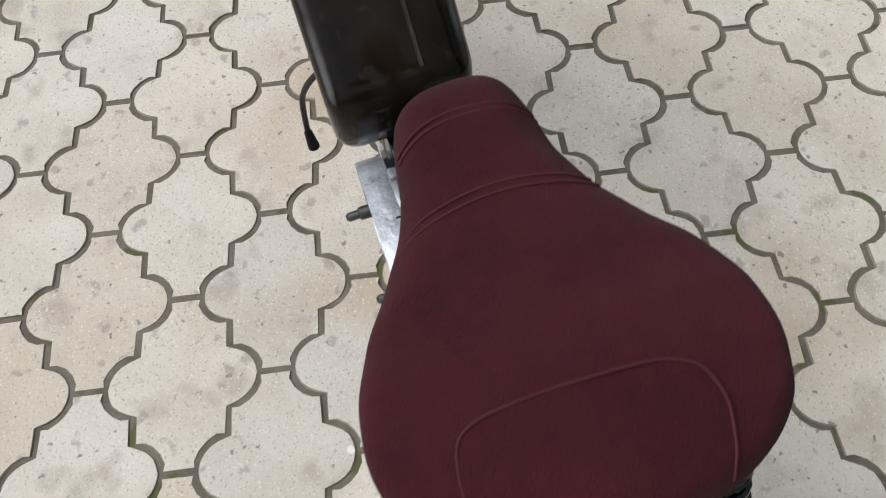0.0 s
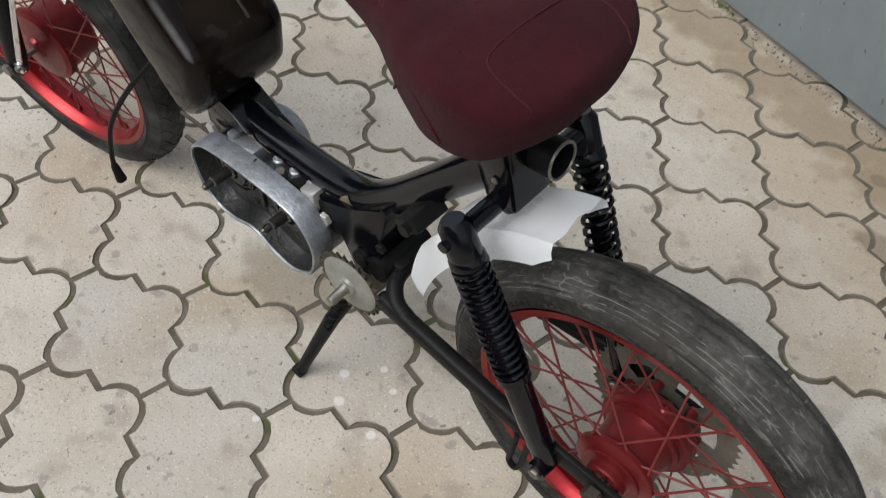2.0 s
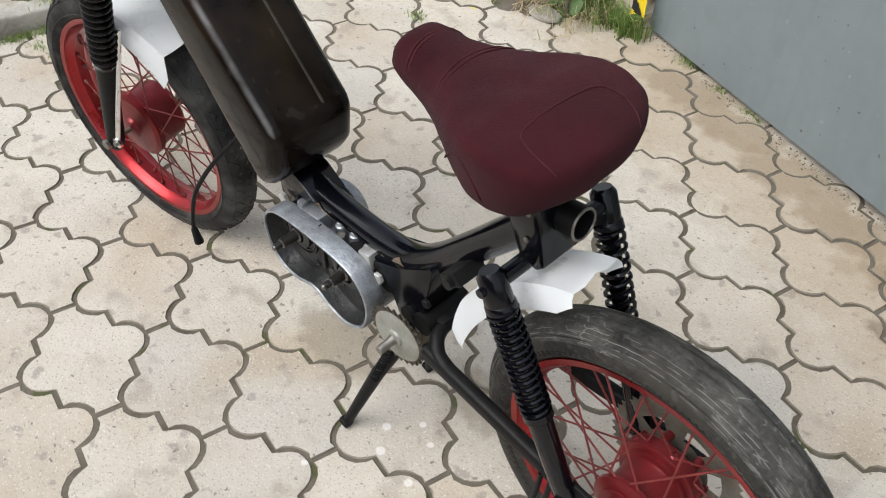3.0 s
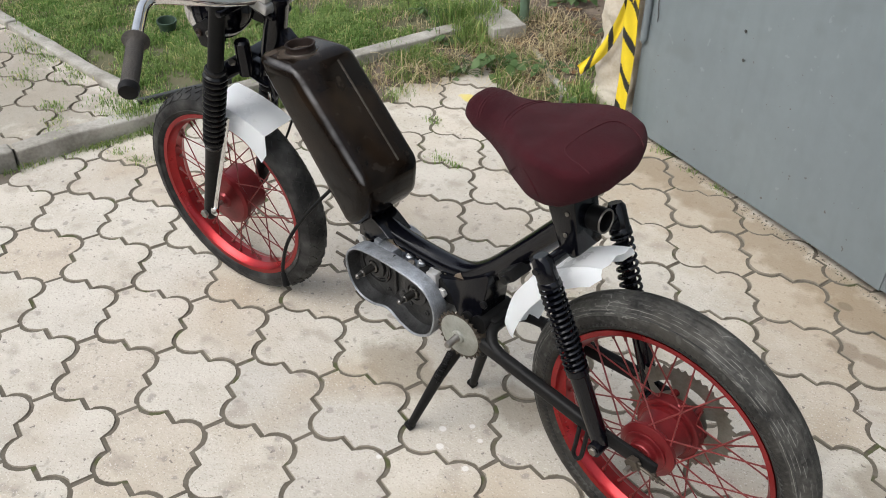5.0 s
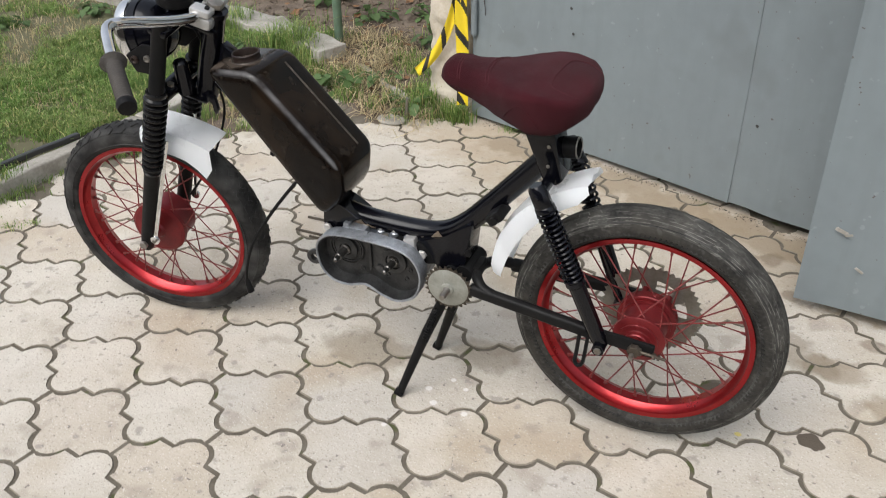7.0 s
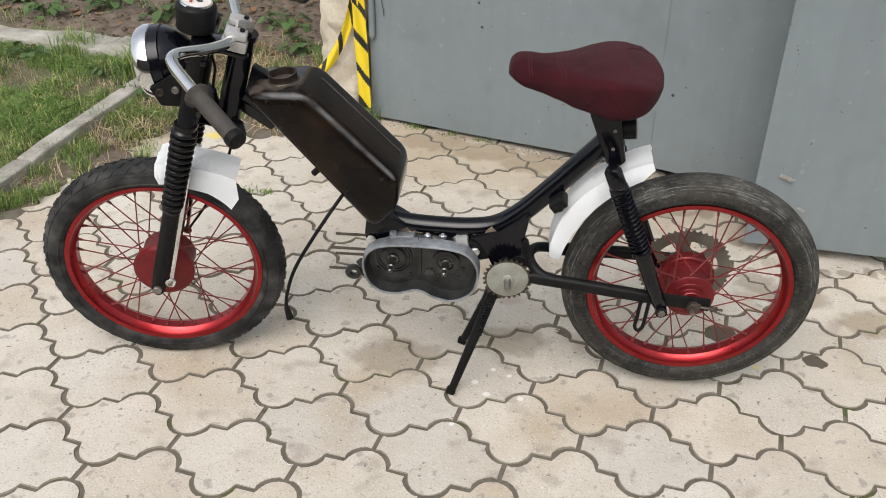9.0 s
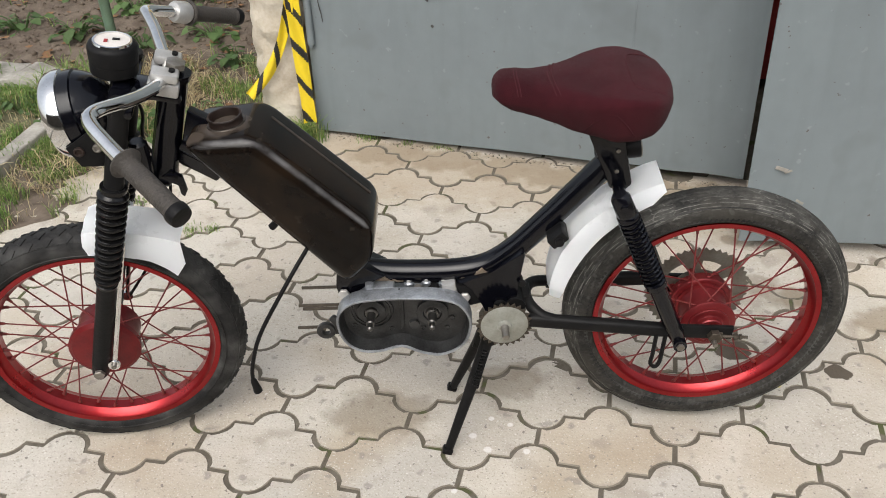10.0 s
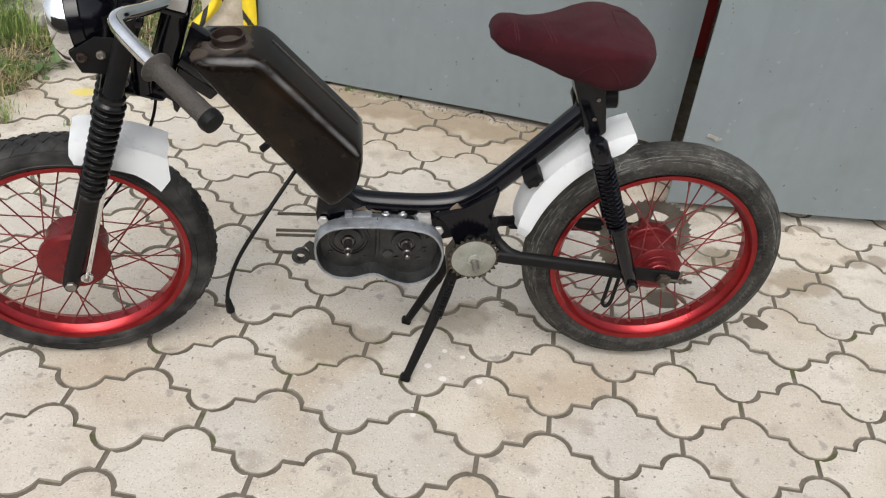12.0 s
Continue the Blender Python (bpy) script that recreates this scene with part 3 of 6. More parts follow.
def kerb_stone(a, b, width, top, bottom=-0.06, wear=0.006):
    """One cast stone from a to b, its face on the line a-b and its body to the left of it."""
    a, b = Vector((*a, 0)), Vector((*b, 0))
    d = (b - a).normalized()
    left = Vector((-d.y, d.x, 0))
    length, bm = (b - a).length, bmesh.new()
    m = Matrix((( d.x, left.x, 0, 0), (d.y, left.y, 0, 0), (0, 0, 1, 0), (0, 0, 0, 1)))
    m = Matrix.Translation(a + d * length / 2 + left * width / 2 + Vector((0, 0, (top + bottom) / 2))) @ m
    block(bm, (length - 0.008, width, top - bottom), m, min(0.007, width * 0.16), 3)
    bmesh.ops.subdivide_edges(bm, edges=[e for e in bm.edges if e.calc_length() > 0.2], cuts=14)
    for v in bm.verts:
        v.co += Vector((0, 0, 1)) * noise.noise(v.co * 9) * wear + left * noise.noise(v.co * 7 + Vector((5, 0, 0))) * wear
    return bm


kerb_ends = [-2.2, -1.2, -0.18, 0.80, 1.56]
for y0, y1 in zip(kerb_ends, kerb_ends[1:]):
    bm = kerb_stone((kerb_x(y0), y0), (kerb_x(y1), y1), 0.065, KERB_TOP + 0.006 * math.sin(5 * y0))
    tagged(part("kerb", bm, KERB), "weathered grey concrete kerb stone along the paving", "kerb", "kerb stones", "structure")
for x0, x1 in ((-1.06, -1.95), (-1.96, -2.9), (-2.91, -3.9)):
    bm = kerb_stone((x1, 0.255), (x0, 0.255), 0.05, KERB_TOP + 0.008)
    tagged(part("garden_edging", bm, KERB), "narrow concrete edging between path and lawn", "kerb", "garden edging", "structure")
for a, b in (((-1.62, 1.98), (-2.7, 2.06)), ((-0.98, 1.90), (-1.60, 1.98)), ((-0.50, 1.70), (-0.97, 1.90))):
    bm = kerb_stone(a, b, 0.15, 0.088, -0.05, 0.016)
    tagged(part("garden_edging", bm, KERB), "old broken concrete slab edging of the flower bed", "kerb", "garden edging", "structure")
bm = kerb_stone((-0.05, 1.40), (-0.46, 1.69), 0.03, 0.035, -0.05, 0.01)
tagged(part("garden_edging", bm, KERB), "thin half-buried edging strip among dry grass", "kerb", "garden edging", "structure")


# ---- garage: gate, pillar, walls ----
GATE_A, GATE_B = Vector((0.195, 1.402, 0)), Vector((1.522, 0.9504, 0))


def gate_sheet(name, a, b, z0, z1, top, thick, bends, label):
    """A steel sheet leaf from a to b: a few slight dents, a raised lower edge that runs from z0 to z1."""
    bm = bmesh.new()
    a, b = Vector(a), Vector(b)
    d = (b - a).normalized()
    front = Vector((d.y, -d.x, 0))
    cols, rows = 36, 40
    grid = []
    for back in (0, 1):
        layer = []
        for j in range(rows + 1):
            for i in range(cols + 1):
                u, v = i / cols, j / rows
                low = z0 + (z1 - z0) * u + 0.002 * math.sin(u * 11)
                p = a.lerp(b, u) + Vector((0, 0, low + (top - low) * v))
                p += front * (bends * noise.noise((u * 3.1, v * 4, a.x)) - back * thick)
                layer.append(bm.verts.new(p))
        grid.append(layer)
    w = cols + 1
    for layer, flip in ((grid[0], False), (grid[1], True)):
        for j in range(rows):
            for i in range(cols):
                q = (layer[j * w + i], layer[j * w + i + 1], layer[(j + 1) * w + i + 1], layer[(j + 1) * w + i])
                bm.faces.new(q[::-1] if flip else q)
    rim = [i for i in range(w)] + [j * w + cols for j in range(1, rows + 1)] + [rows * w + i for i in range(cols - 1, -1, -1)] + [j * w for j in range(rows - 1, 0, -1)]
    for k in range(len(rim)):
        i, j = rim[k], rim[(k + 1) % len(rim)]
        bm.faces.new((grid[0][i], grid[1][i], grid[1][j], grid[0][j]))
    return part(name, bm, SHUTTER_GREY)


d_gate = (GATE_B - GATE_A).normalized()
f_gate = Vector((d_gate.y, -d_gate.x, 0))
seam = GATE_A.lerp(GATE_B, 0.745)
gate = thing("gate_1", "closed grey painted sheet-steel garage gate leaf", "gate", kind="structure")
for sheet in (gate_sheet("panel", GATE_A + Vector((0, 0, 0)), seam, 0.012, 0.030, 2.1, 0.006, 0.005, ""),
              gate_sheet("panel", seam - d_gate * 0.001 - f_gate * 0.003, GATE_B, 0.030, 0.034, 2.1, 0.006, 0.003, "")):
    sheet.parent = gate
bm = bmesh.new()
for k in (0.03, 0.97):
    p = GATE_A.lerp(GATE_B, k) - f_gate * 0.035
    block(bm, (0.045, 0.04, 2.0), Matrix.Translation(p + Vector((0, 0, 1.06))) @ Matrix.Rotation(math.atan2(d_gate.y, d_gate.x), 4, "Z"), 0.003)
part("stiffener", bm, DARK, gate)
bm = bmesh.new()
for z in (0.40, 1.6):
    p = GATE_A + f_gate * 0.012 + d_gate * 0.016
    rod(bm, p + Vector((0, 0, z - 0.075)), p + Vector((0, 0, z + 0.12)), 0.012)
    rod(bm, p + Vector((0, 0, z - 0.085)), p + Vector((0, 0, z - 0.075)), 0.006)
part("hinge", bm, SHUTTER_GREY, gate, "grey painted barrel hinge")
bm = bmesh.new()
for u, z in ((0.30, 0.50), (0.31, 0.42), (0.78, 0.30)):
    lathe(bm, [(0.004, 0), (0.005, 0.002), (0.001, 0.004)], Matrix.Translation(GATE_A.lerp(GATE_B, u) + f_gate * 0.004 + Vector((0, 0, z))) @ f_gate.to_track_quat("Z", "Y").to_matrix().to_4x4(), 10)
part("rivet", bm, DARK, gate)

bm = bmesh.new()
p = GATE_A + d_gate * 0.052 + f_gate * 0.006
sweep(bm, smooth_path([p + d_gate * dx + Vector((0, 0, z)) for dx, z in ((0.0, 0.475), (0.003, 0.45), (0.008, 0.425), (0.010, 0.40))], 4), [0.0006, *[0.0017] * 11, 0.0006], 6)
part("scratch", bm, DARK, gate, "dark scratch in the paint")

leaf = thing("gate_2", "grey painted sheet-steel garage gate leaf standing ajar", "gate", kind="structure")
LEAF_A, LEAF_B = Vector((1.425, 0.624, 0)), Vector((2.75, 0.49, 0))
gate_sheet("panel", LEAF_A, LEAF_B, 0.030, 0.050, 2.1, 0.006, 0.007, "").parent = leaf
bm = bmesh.new()
d_leaf = (LEAF_B - LEAF_A).normalized()
f_leaf = Vector((d_leaf.y, -d_leaf.x, 0))
for k in (0.035, 0.97):
    block(bm, (0.045, 0.04, 2.0), Matrix.Translation(LEAF_A.lerp(LEAF_B, k) - f_leaf * 0.032 + Vector((0, 0, 1.06))) @ Matrix.Rotation(math.atan2(d_leaf.y, d_leaf.x), 4, "Z"), 0.003)
part("stiffener", bm, DARK, leaf)
bm = bmesh.new()
for u, z, r, sl in ((0.055, 0.255, 0.020, 0.3), (0.068, 0.248, 0.012, -0.4), (0.10, 0.16, 0.014, 0.5)):
    p = LEAF_A.lerp(LEAF_B, u) + f_leaf * 0.008 + Vector((0, 0, z))
    block(bm, (r * 1.6, 0.0012, r * 0.5), Matrix.Translation(p) @ Matrix.Rotation(math.atan2(d_leaf.y, d_leaf.x), 4, "Z") @ Matrix.Rotation(sl, 4, "Y"), 0.0004, 1)
part("paint_scrape", bm, KERB, leaf, "pale scraped patch in the paint")

# the first wall is unseen, added to darken reflections in black paint and chrome
wall_specs = (("wall_south", (6.5, -4.8), (-6.5, -5.4), 2.7), ("wall_west", (0.13, 1.48), (0.9, 4.6), 2.6), ("wall_north", (0.9, 4.6), (4.6, 3.6), 2.6), ("wall_east", (4.6, 3.6), (3.3, 0.44), 2.6), ("wall_front", (3.3, 0.44), (2.76, 0.46), 2.6))
for name, a, b, h in wall_specs:
    a, b, bm = Vector((*a, 0)), Vector((*b, 0)), bmesh.new()
    d = (b - a).normalized()
    block(bm, ((b - a).length, 0.12, h), Matrix.Translation((a + b) / 2 + Vector((0, 0, h / 2 - 0.05))) @ Matrix.Rotation(math.atan2(d.y, d.x), 4, "Z"), 0.004, 1)
    if name == "wall_south":
        tagged(part(name, bm, WALL_DARK), "added unseen dark brown wall that dims reflections", "wall", kind="structure")
    else:
        tagged(part(name, bm, PLASTER), "rough sand-coloured plastered garage wall", "wall", kind="structure")
bm = bmesh.new()
prism(bm, [(0.1, 2.5), (4.8, 2.5), (4.8, 2.62), (0.1, 2.62)], 0.95, 4.8)
tagged(part("ceiling", bm, KERB), "flat concrete garage roof slab", "ceiling", kind="structure")
bm = bmesh.new()
block(bm, (2.9, 0.08, 0.5), Matrix.Translation((1.65, 0.97, 2.36)) @ Matrix.Rotation(math.atan2(-0.34, 1), 4, "Z"), 0.004, 1)
tagged(part("lintel", bm, PLASTER), "plastered lintel over the garage gate", "wall", kind="structure")
bm = bmesh.new()
block(bm, (0.30, 0.22, 0.75), Matrix.Translation((1.70, 1.75, 0.42)), 0.012)
cab = tagged(part("cabinet", bm, RED_FLAT), "red metal cabinet in the dark garage", "cabinet")
bm = bmesh.new()
block(bm, (0.28, 0.006, 0.09), Matrix.Translation((1.70, 1.638, 0.62)), 0.001, 1)
part("panel", bm, WHITE, cab, "white panel")


def build_pillar():
    """A lumpy stub of old masonry beside the gate."""
    bm = bmesh.new()
    rows, n, verts = 110, 44, []
    for j in range(rows + 1):
        z = -0.03 + 2.25 * (j / rows) ** 1.4
        ring = []
        for k in range(n):
            t = 2 * math.pi * k / n
            cx, cy = abs(math.cos(t)) ** 0.6 * math.copysign(1, math.cos(t)), abs(math.sin(t)) ** 0.6 * math.copysign(1, math.sin(t))
            p = Vector((0.095 + (0.085 + 0.01 * math.sin(z * 4)) * cx, 1.50 + 0.095 * cy, z))
            bulge = 1 + 0.20 * noise.noise(p * 6) + 0.17 * noise.noise(p * 15) + 0.07 * noise.noise(p * 41)
            if z < 0.12:
                bulge += 0.10 * (0.12 - z) / 0.12 * (1 + noise.noise(p * 12))
            ring.append(bm.verts.new(((p.x - 0.095) * bulge + 0.095, (p.y - 1.5) * bulge + 1.5, z)))
        verts.append(ring)
    for a, b in zip(verts, verts[1:]):
        for k in range(n):
            bm.faces.new((a[k], a[(k + 1) % n], b[(k + 1) % n], b[k]))
    bm.faces.new(verts[-1])
    return part("pillar", bm, PLASTER)


tagged(build_pillar(), "crumbling sand-coloured masonry pillar beside the gate", "pillar", kind="structure")


def loose(bm):
    """The separate pieces of a mesh, a mesh each."""
    bm.verts.ensure_lookup_table()
    seen, out = set(), []
    for v in bm.verts:
        if v in seen:
            continue
        group, todo = [], [v]
        seen.add(v)
        while todo:
            a = todo.pop()
            group.append(a)
            for e in a.link_edges:
                o = e.other_vert(a)
                if o not in seen:
                    seen.add(o)
                    todo.append(o)
        piece, made = bmesh.new(), {}
        for a in group:
            made[a] = piece.verts.new(a.co)
        for f in {f for a in group for f in a.link_faces}:
            piece.faces.new([made[a] for a in f.verts])
        out.append(piece)
    bm.free()
    return out


def tape_strip(pts, width, side):
    """A creased ribbon, in slanting yellow and black fields; returns its two meshes."""
    path = smooth_path(pts, 10)
    total, acc = 0.0, [0.0]
    for a, b in zip(path, path[1:]):
        total += (b - a).length
        acc.append(total)
    out = []
    for want in (0, 1):
        bm, step = bmesh.new(), 0.125
        n = int(total / 0.003)
        for i in range(n):
            s = i * 0.003
            for strip in range(14):
                v0, v1 = strip / 14, (strip + 1) / 14
                field = ((s + 0.065 * (v0 + v1) / 2) / step) % 1.0
                if (field < 0.27) != bool(want):
                    continue
                quad = []
                for ss, vv in ((s, v0), (s + 0.003, v0), (s + 0.003, v1), (s, v1)):
                    k = max(i for i in range(len(acc)) if acc[i] <= ss + 1e-9)
                    k = min(k, len(path) - 2)
                    f = (ss - acc[k]) / max(acc[k + 1] - acc[k], 1e-6)
                    p = path[k].lerp(path[k + 1], f)
                    d = (path[k + 1] - path[k]).normalized()
                    across = d.cross(Vector(side)).normalized()
                    crease = Vector(side).normalized() * 0.006 * math.sin(vv * 5 + ss * 17)
                    quad.append(bm.verts.new(p + across * (vv - 0.5) * width + crease))
                bm.faces.new(quad)
        bmesh.ops.remove_doubles(bm, verts=bm.verts, dist=0.0002)
        bmesh.ops.solidify(bm, geom=bm.faces[:], thickness=0.0012)
        out.append(bm)
    return out


tape = thing("barrier_tape", "yellow and black barrier tape tied round the pillar", "tape")
for pts, width in (([(0.160, 1.372, 1.3), (0.158, 1.368, 0.75), (0.165, 1.365, 0.45), (0.172, 1.362, 0.22), (0.178, 1.355, 0.06)], 0.044),
                   ([(0.165, 1.372, 0.52), (0.12, 1.376, 0.36), (0.06, 1.378, 0.24), (-0.02, 1.380, 0.15)], 0.032)):
    bms = tape_strip(pts, width, (0.1, -1, 0.05))
    for bm, mat, name in ((bms[0], YELLOW, "yellow_field"), (bms[1], TAPE_BLACK, "black_field")):
        for piece in loose(bm):
            part(name, piece, mat, tape)

bm = bmesh.new()
lathe(bm, [(0.019, -0.1), (0.019, 1.9), (0.012, 1.905)], Matrix.Translation((-0.60, 1.80, 0)) @ Matrix.Rotation(0.015, 4, "X"), 18)
tagged(part("post", bm, GREEN_PAINT), "thin green painted metal post in the garden soil", "post")
bm = bmesh.new()
lathe(bm, [(0.036, 0), (0.048, 0.085), (0.052, 0.085), (0.052, 0.098), (0.047, 0.098), (0.044, 0.085), (0.034, 0.008)], pose(-1.49, 0.685, LAWN - 0.01, 4, 6, 0) @ Matrix.Scale(0.74, 4), 24)
tagged(part("plant_pot", bm, POT), "small dark green plastic plant pot on the lawn", "pot")
bm = bmesh.new()
rod(bm, (-0.02, 1.28, -0.01), (-0.015, 1.285, 0.085), 0.006)
tagged(part("stake", bm, STEEL), "short grey stake in the dry grass", "stake")
bm = bmesh.new()
lathe(bm, [(0.036, 0), (0.042, 0.006), (0.040, 0.014), (0.02, 0.017)], pose(-0.06, 1.24, 0.0, 3, -2, 0) @ Matrix.Diagonal((1.4, 0.8, 1, 1)), 14)
tagged(part("stone", bm, KERB), "flat grey stone at the paving's edge", "stone")


# ---- grass, straw and weeds ----
def blades(name, spots, mat, label, height, width, lean=0.6):
    """Many bent blades, each three faces long."""
    rng = random.Random(name)
    verts, faces = [], []
    for x, y, z, k in spots:
        h, w, a = height * k * rng.uniform(0.55, 1.25), width * rng.uniform(0.7, 1.3), rng.uniform(0, 2 * math.pi)
        l, b = lean * rng.uniform(0.1, 1.0) * h, a + rng.uniform(0.9, 2.2)
        ox, oy, wx, wy = math.cos(b) * l, math.sin(b) * l, math.cos(a) * w, math.sin(a) * w
        i = len(verts)
        verts += [(x - wx, y - wy, z - 0.005), (x + wx, y + wy, z - 0.005), (x + ox * 0.35 + wx * 0.8, y + oy * 0.35 + wy * 0.8, z + h * 0.6),
                  (x + ox * 0.35 - wx * 0.8, y + oy * 0.35 - wy * 0.8, z + h * 0.6), (x + ox, y + oy, z + h * (1 - 0.25 * lean))]
        faces += [(i, i + 1, i + 2, i + 3), (i + 3, i + 2, i + 4)]
    me = bpy.data.meshes.new(name)
    me.from_pydata(verts, [], faces)
    me.materials.append(mat)
    return tagged(new(name, me), label, "grass", kind="stuff")


def build_grass():
    rng = random.Random(4)
    lawn, dry, fringe = [], [], []
    while len(lawn) < 84000:                                     # clumps of blades
        x, y = rng.uniform(-3.6, -0.6), rng.uniform(0.3, 2.0)
        if x < -2.4 and rng.random() < 0.5:
            continue
        if x > kerb_x(y) - 0.078 or y > 1.86 - 0.36 * (x + 0.9):
            continue
        d = noise.noise((x * 2.4, y * 2.4, 7)) + 0.7 * noise.noise((x * 7, y * 7, 2))
        if d < -0.20 + rng.uniform(-0.28, 0.28) + 0.55 * max(0, y - 1.0) + 0.20 * max(0, -1.8 - x):
            continue
        tall, spread = rng.uniform(0.45, 1.15) + 0.6 * d, rng.uniform(0.008, 0.030)
        for _ in range(rng.randint(8, 34)):
            px, py = x + rng.gauss(0, spread), y + rng.gauss(0, spread)
            if px < kerb_x(py) - 0.068:
                lawn.append((px, py, ground_height(px, py), tall))
    while len(dry) < 1000:
        x, y = rng.uniform(-0.80, 0.10), rng.uniform(1.12, 2.0)
        d = noise.noise((x * 5, y * 5, 11))
        if y < 1.33 - 0.30 * (x + 0.35) + rng.gauss(0, 0.03) or d < -0.2 + rng.uniform(-0.35, 0.2) + max(0, y - 1.65):
            continue
        dry.append((x, y, ground_height(x, y), 0.8 + 0.5 * d))
    for _ in range(5200):                                        # on the earth along the kerb's foot
        y = rng.uniform(0.52, 1.44)
        x = kerb_x(y) + rng.random() * verge_width(y)
        d = noise.noise((x * 9, y * 9, 51))
        if d > 0.02 + rng.uniform(-0.15, 0.15):
            fringe.append((x, y, verge_height(x, y), 1.0))
        elif rng.random() < 0.07:
            dry.append((x, y, verge_height(x, y), 0.7))
    for _ in range(8500):                                        # green blades among the dry grass
        x, y = rng.uniform(-0.75, 0.08), rng.uniform(1.2, 1.9)
        if garden(x, y) and noise.noise((x * 7, y * 7, 61)) > 0.08:
            fringe.append((x, y, ground_height(x, y), 1.2))
    for _ in range(3600):                                        # along the kerb's foot and the gate's lower edge
        y = rng.uniform(-0.9, 1.5)
        if noise.noise((y * 5, 0, 3)) > 0.02 + rng.uniform(-0.2, 0.2):
            fringe.append((kerb_x(y) + abs(rng.gauss(0, 0.015)) + 0.004, y, -0.005, 0.55))
    for _ in range(700):
        x = rng.uniform(-3.2, -1.0)
        if noise.noise((x * 6, 2, 3)) > rng.uniform(-0.2, 0.2):
            fringe.append((x, 0.25 - abs(rng.gauss(0, 0.02)), 0.045, 0.5))
    for _ in range(420):
        u = rng.uniform(0.0, 0.55)
        if noise.noise((u * 14, 5, 3)) > 0.12:
            p = GATE_A.lerp(GATE_B, u) + f_gate * (abs(rng.gauss(0, 0.012)) - 0.01)
            fringe.append((p.x, p.y, -0.005, 0.4))
    for cx, cy, r, k, count in TUFTS:
        for _ in range(count // 2):
            x, y = cx + rng.gauss(0, r * 0.5), cy + rng.gauss(0, r * 0.4)
            fringe.append((x, y, ground_height(x, y) if x > kerb_x(y) else 0.045, k))
    tuft = []
    for cx, cy, k in ((-0.72, 1.66, 1.6), (-0.66, 1.55, 1.3), (-0.80, 1.60, 1.3), (-1.15, 1.80, 1.1), (-1.4, 1.5, 1.0), (0.16, 1.345, 0.9), (0.02, 1.40, 0.9), (-0.70, 1.27, 0.6)):
        for _ in range(330):
            x, y = cx + rng.gauss(0, 0.045), cy + rng.gauss(0, 0.045)
            if x > 0.1:
                x, y = cx + rng.gauss(0, 0.03), cy + rng.gauss(0, 0.014)
            tuft.append((x, y, ground_height(x, y), k))
    for _ in range(1500):
        x, y = rng.uniform(-2.5, 0.0), rng.uniform(1.7, 3.2)
        if noise.noise((x * 4, y * 4, 19)) > 0.18:
            tuft.append((x, y, ground_height(x, y), 0.6))
    blades("lawn_grass", lawn, GRASS, "uneven green lawn grass with bare patches", 0.040, 0.0017, 1.2)
    blades("dry_grass", dry, STRAW, "flattened straw-coloured dry grass", 0.075, 0.0014, 1.7)
    blades("kerb_grass", fringe, GRASS, "small green grass tufts in the joints", 0.045, 0.0012, 1.0)
    blades("tall_grass", tuft, GRASS, "taller green grass tufts at the bed", 0.095, 0.0017, 0.8)
    straws = [(rng.uniform(-3.4, -0.7), rng.uniform(0.3, 1.9)) for _ in range(13000)]
    straws = [q for q in straws if noise.noise((q[0] * 3, q[1] * 3, 30)) > -0.15]
    blades("lawn_thatch", [(x, y, ground_height(x, y), 0.8) for x, y in straws if x < kerb_x(y) - 0.08], STRAW, "dry yellow stems between the lawn grass", 0.045, 0.0013, 1.4)


def straw_litter():
    """Long dry stems lying crosswise over one another, some of them arched."""
    rng, verts, faces = random.Random(31), [], []
    made = 0
    while made < 1700:
        x, y = rng.uniform(-0.86, 0.10), rng.uniform(1.02, 1.95)
        d = noise.noise((x * 4, y * 4, 23))
        on_verge = x < kerb_x(y) + verge_width(y) and x > kerb_x(y)
        if not (garden(x, y) or on_verge) or x < kerb_x(y) or d < -0.12 + rng.uniform(-0.2, 0.2) + 0.9 * max(0, y - 1.62):
            continue
        if on_verge and y < 1.15 and rng.random() < 0.6:
            continue
        made += 1
        length, a, bend = rng.uniform(0.05, 0.19), rng.gauss(0.5, 1.1), rng.uniform(-9, 9)
        lift, w, base = abs(rng.gauss(0, 0.020)), rng.uniform(0.0010, 0.0022), (verge_height(x, y) if on_verge else ground_height(x, y)) + 0.004
        i, px, py = len(verts), x, y
        for k in range(6):
            u = k / 5
            z = base + lift * 4 * u * (1 - u) + 0.010 * rng.random() * u
            ww = w * (1 - 0.7 * u)
            verts += [(px - ww * math.sin(a), py + ww * math.cos(a), z), (px + ww * math.sin(a), py - ww * math.cos(a), z + 0.0008)]
            px, py, a = px + length / 5 * math.cos(a), py + length / 5 * math.sin(a), a + bend * length / 5
        faces += [(i + 2 * k, i + 2 * k + 1, i + 2 * k + 3, i + 2 * k + 2) for k in range(5)]
    me = bpy.data.meshes.new("straw")
    me.from_pydata(verts, [], faces)
    me.materials.append(STRAW)
    tagged(new("straw", me), "long dry straw stems lying flat on the soil", "grass", kind="stuff")


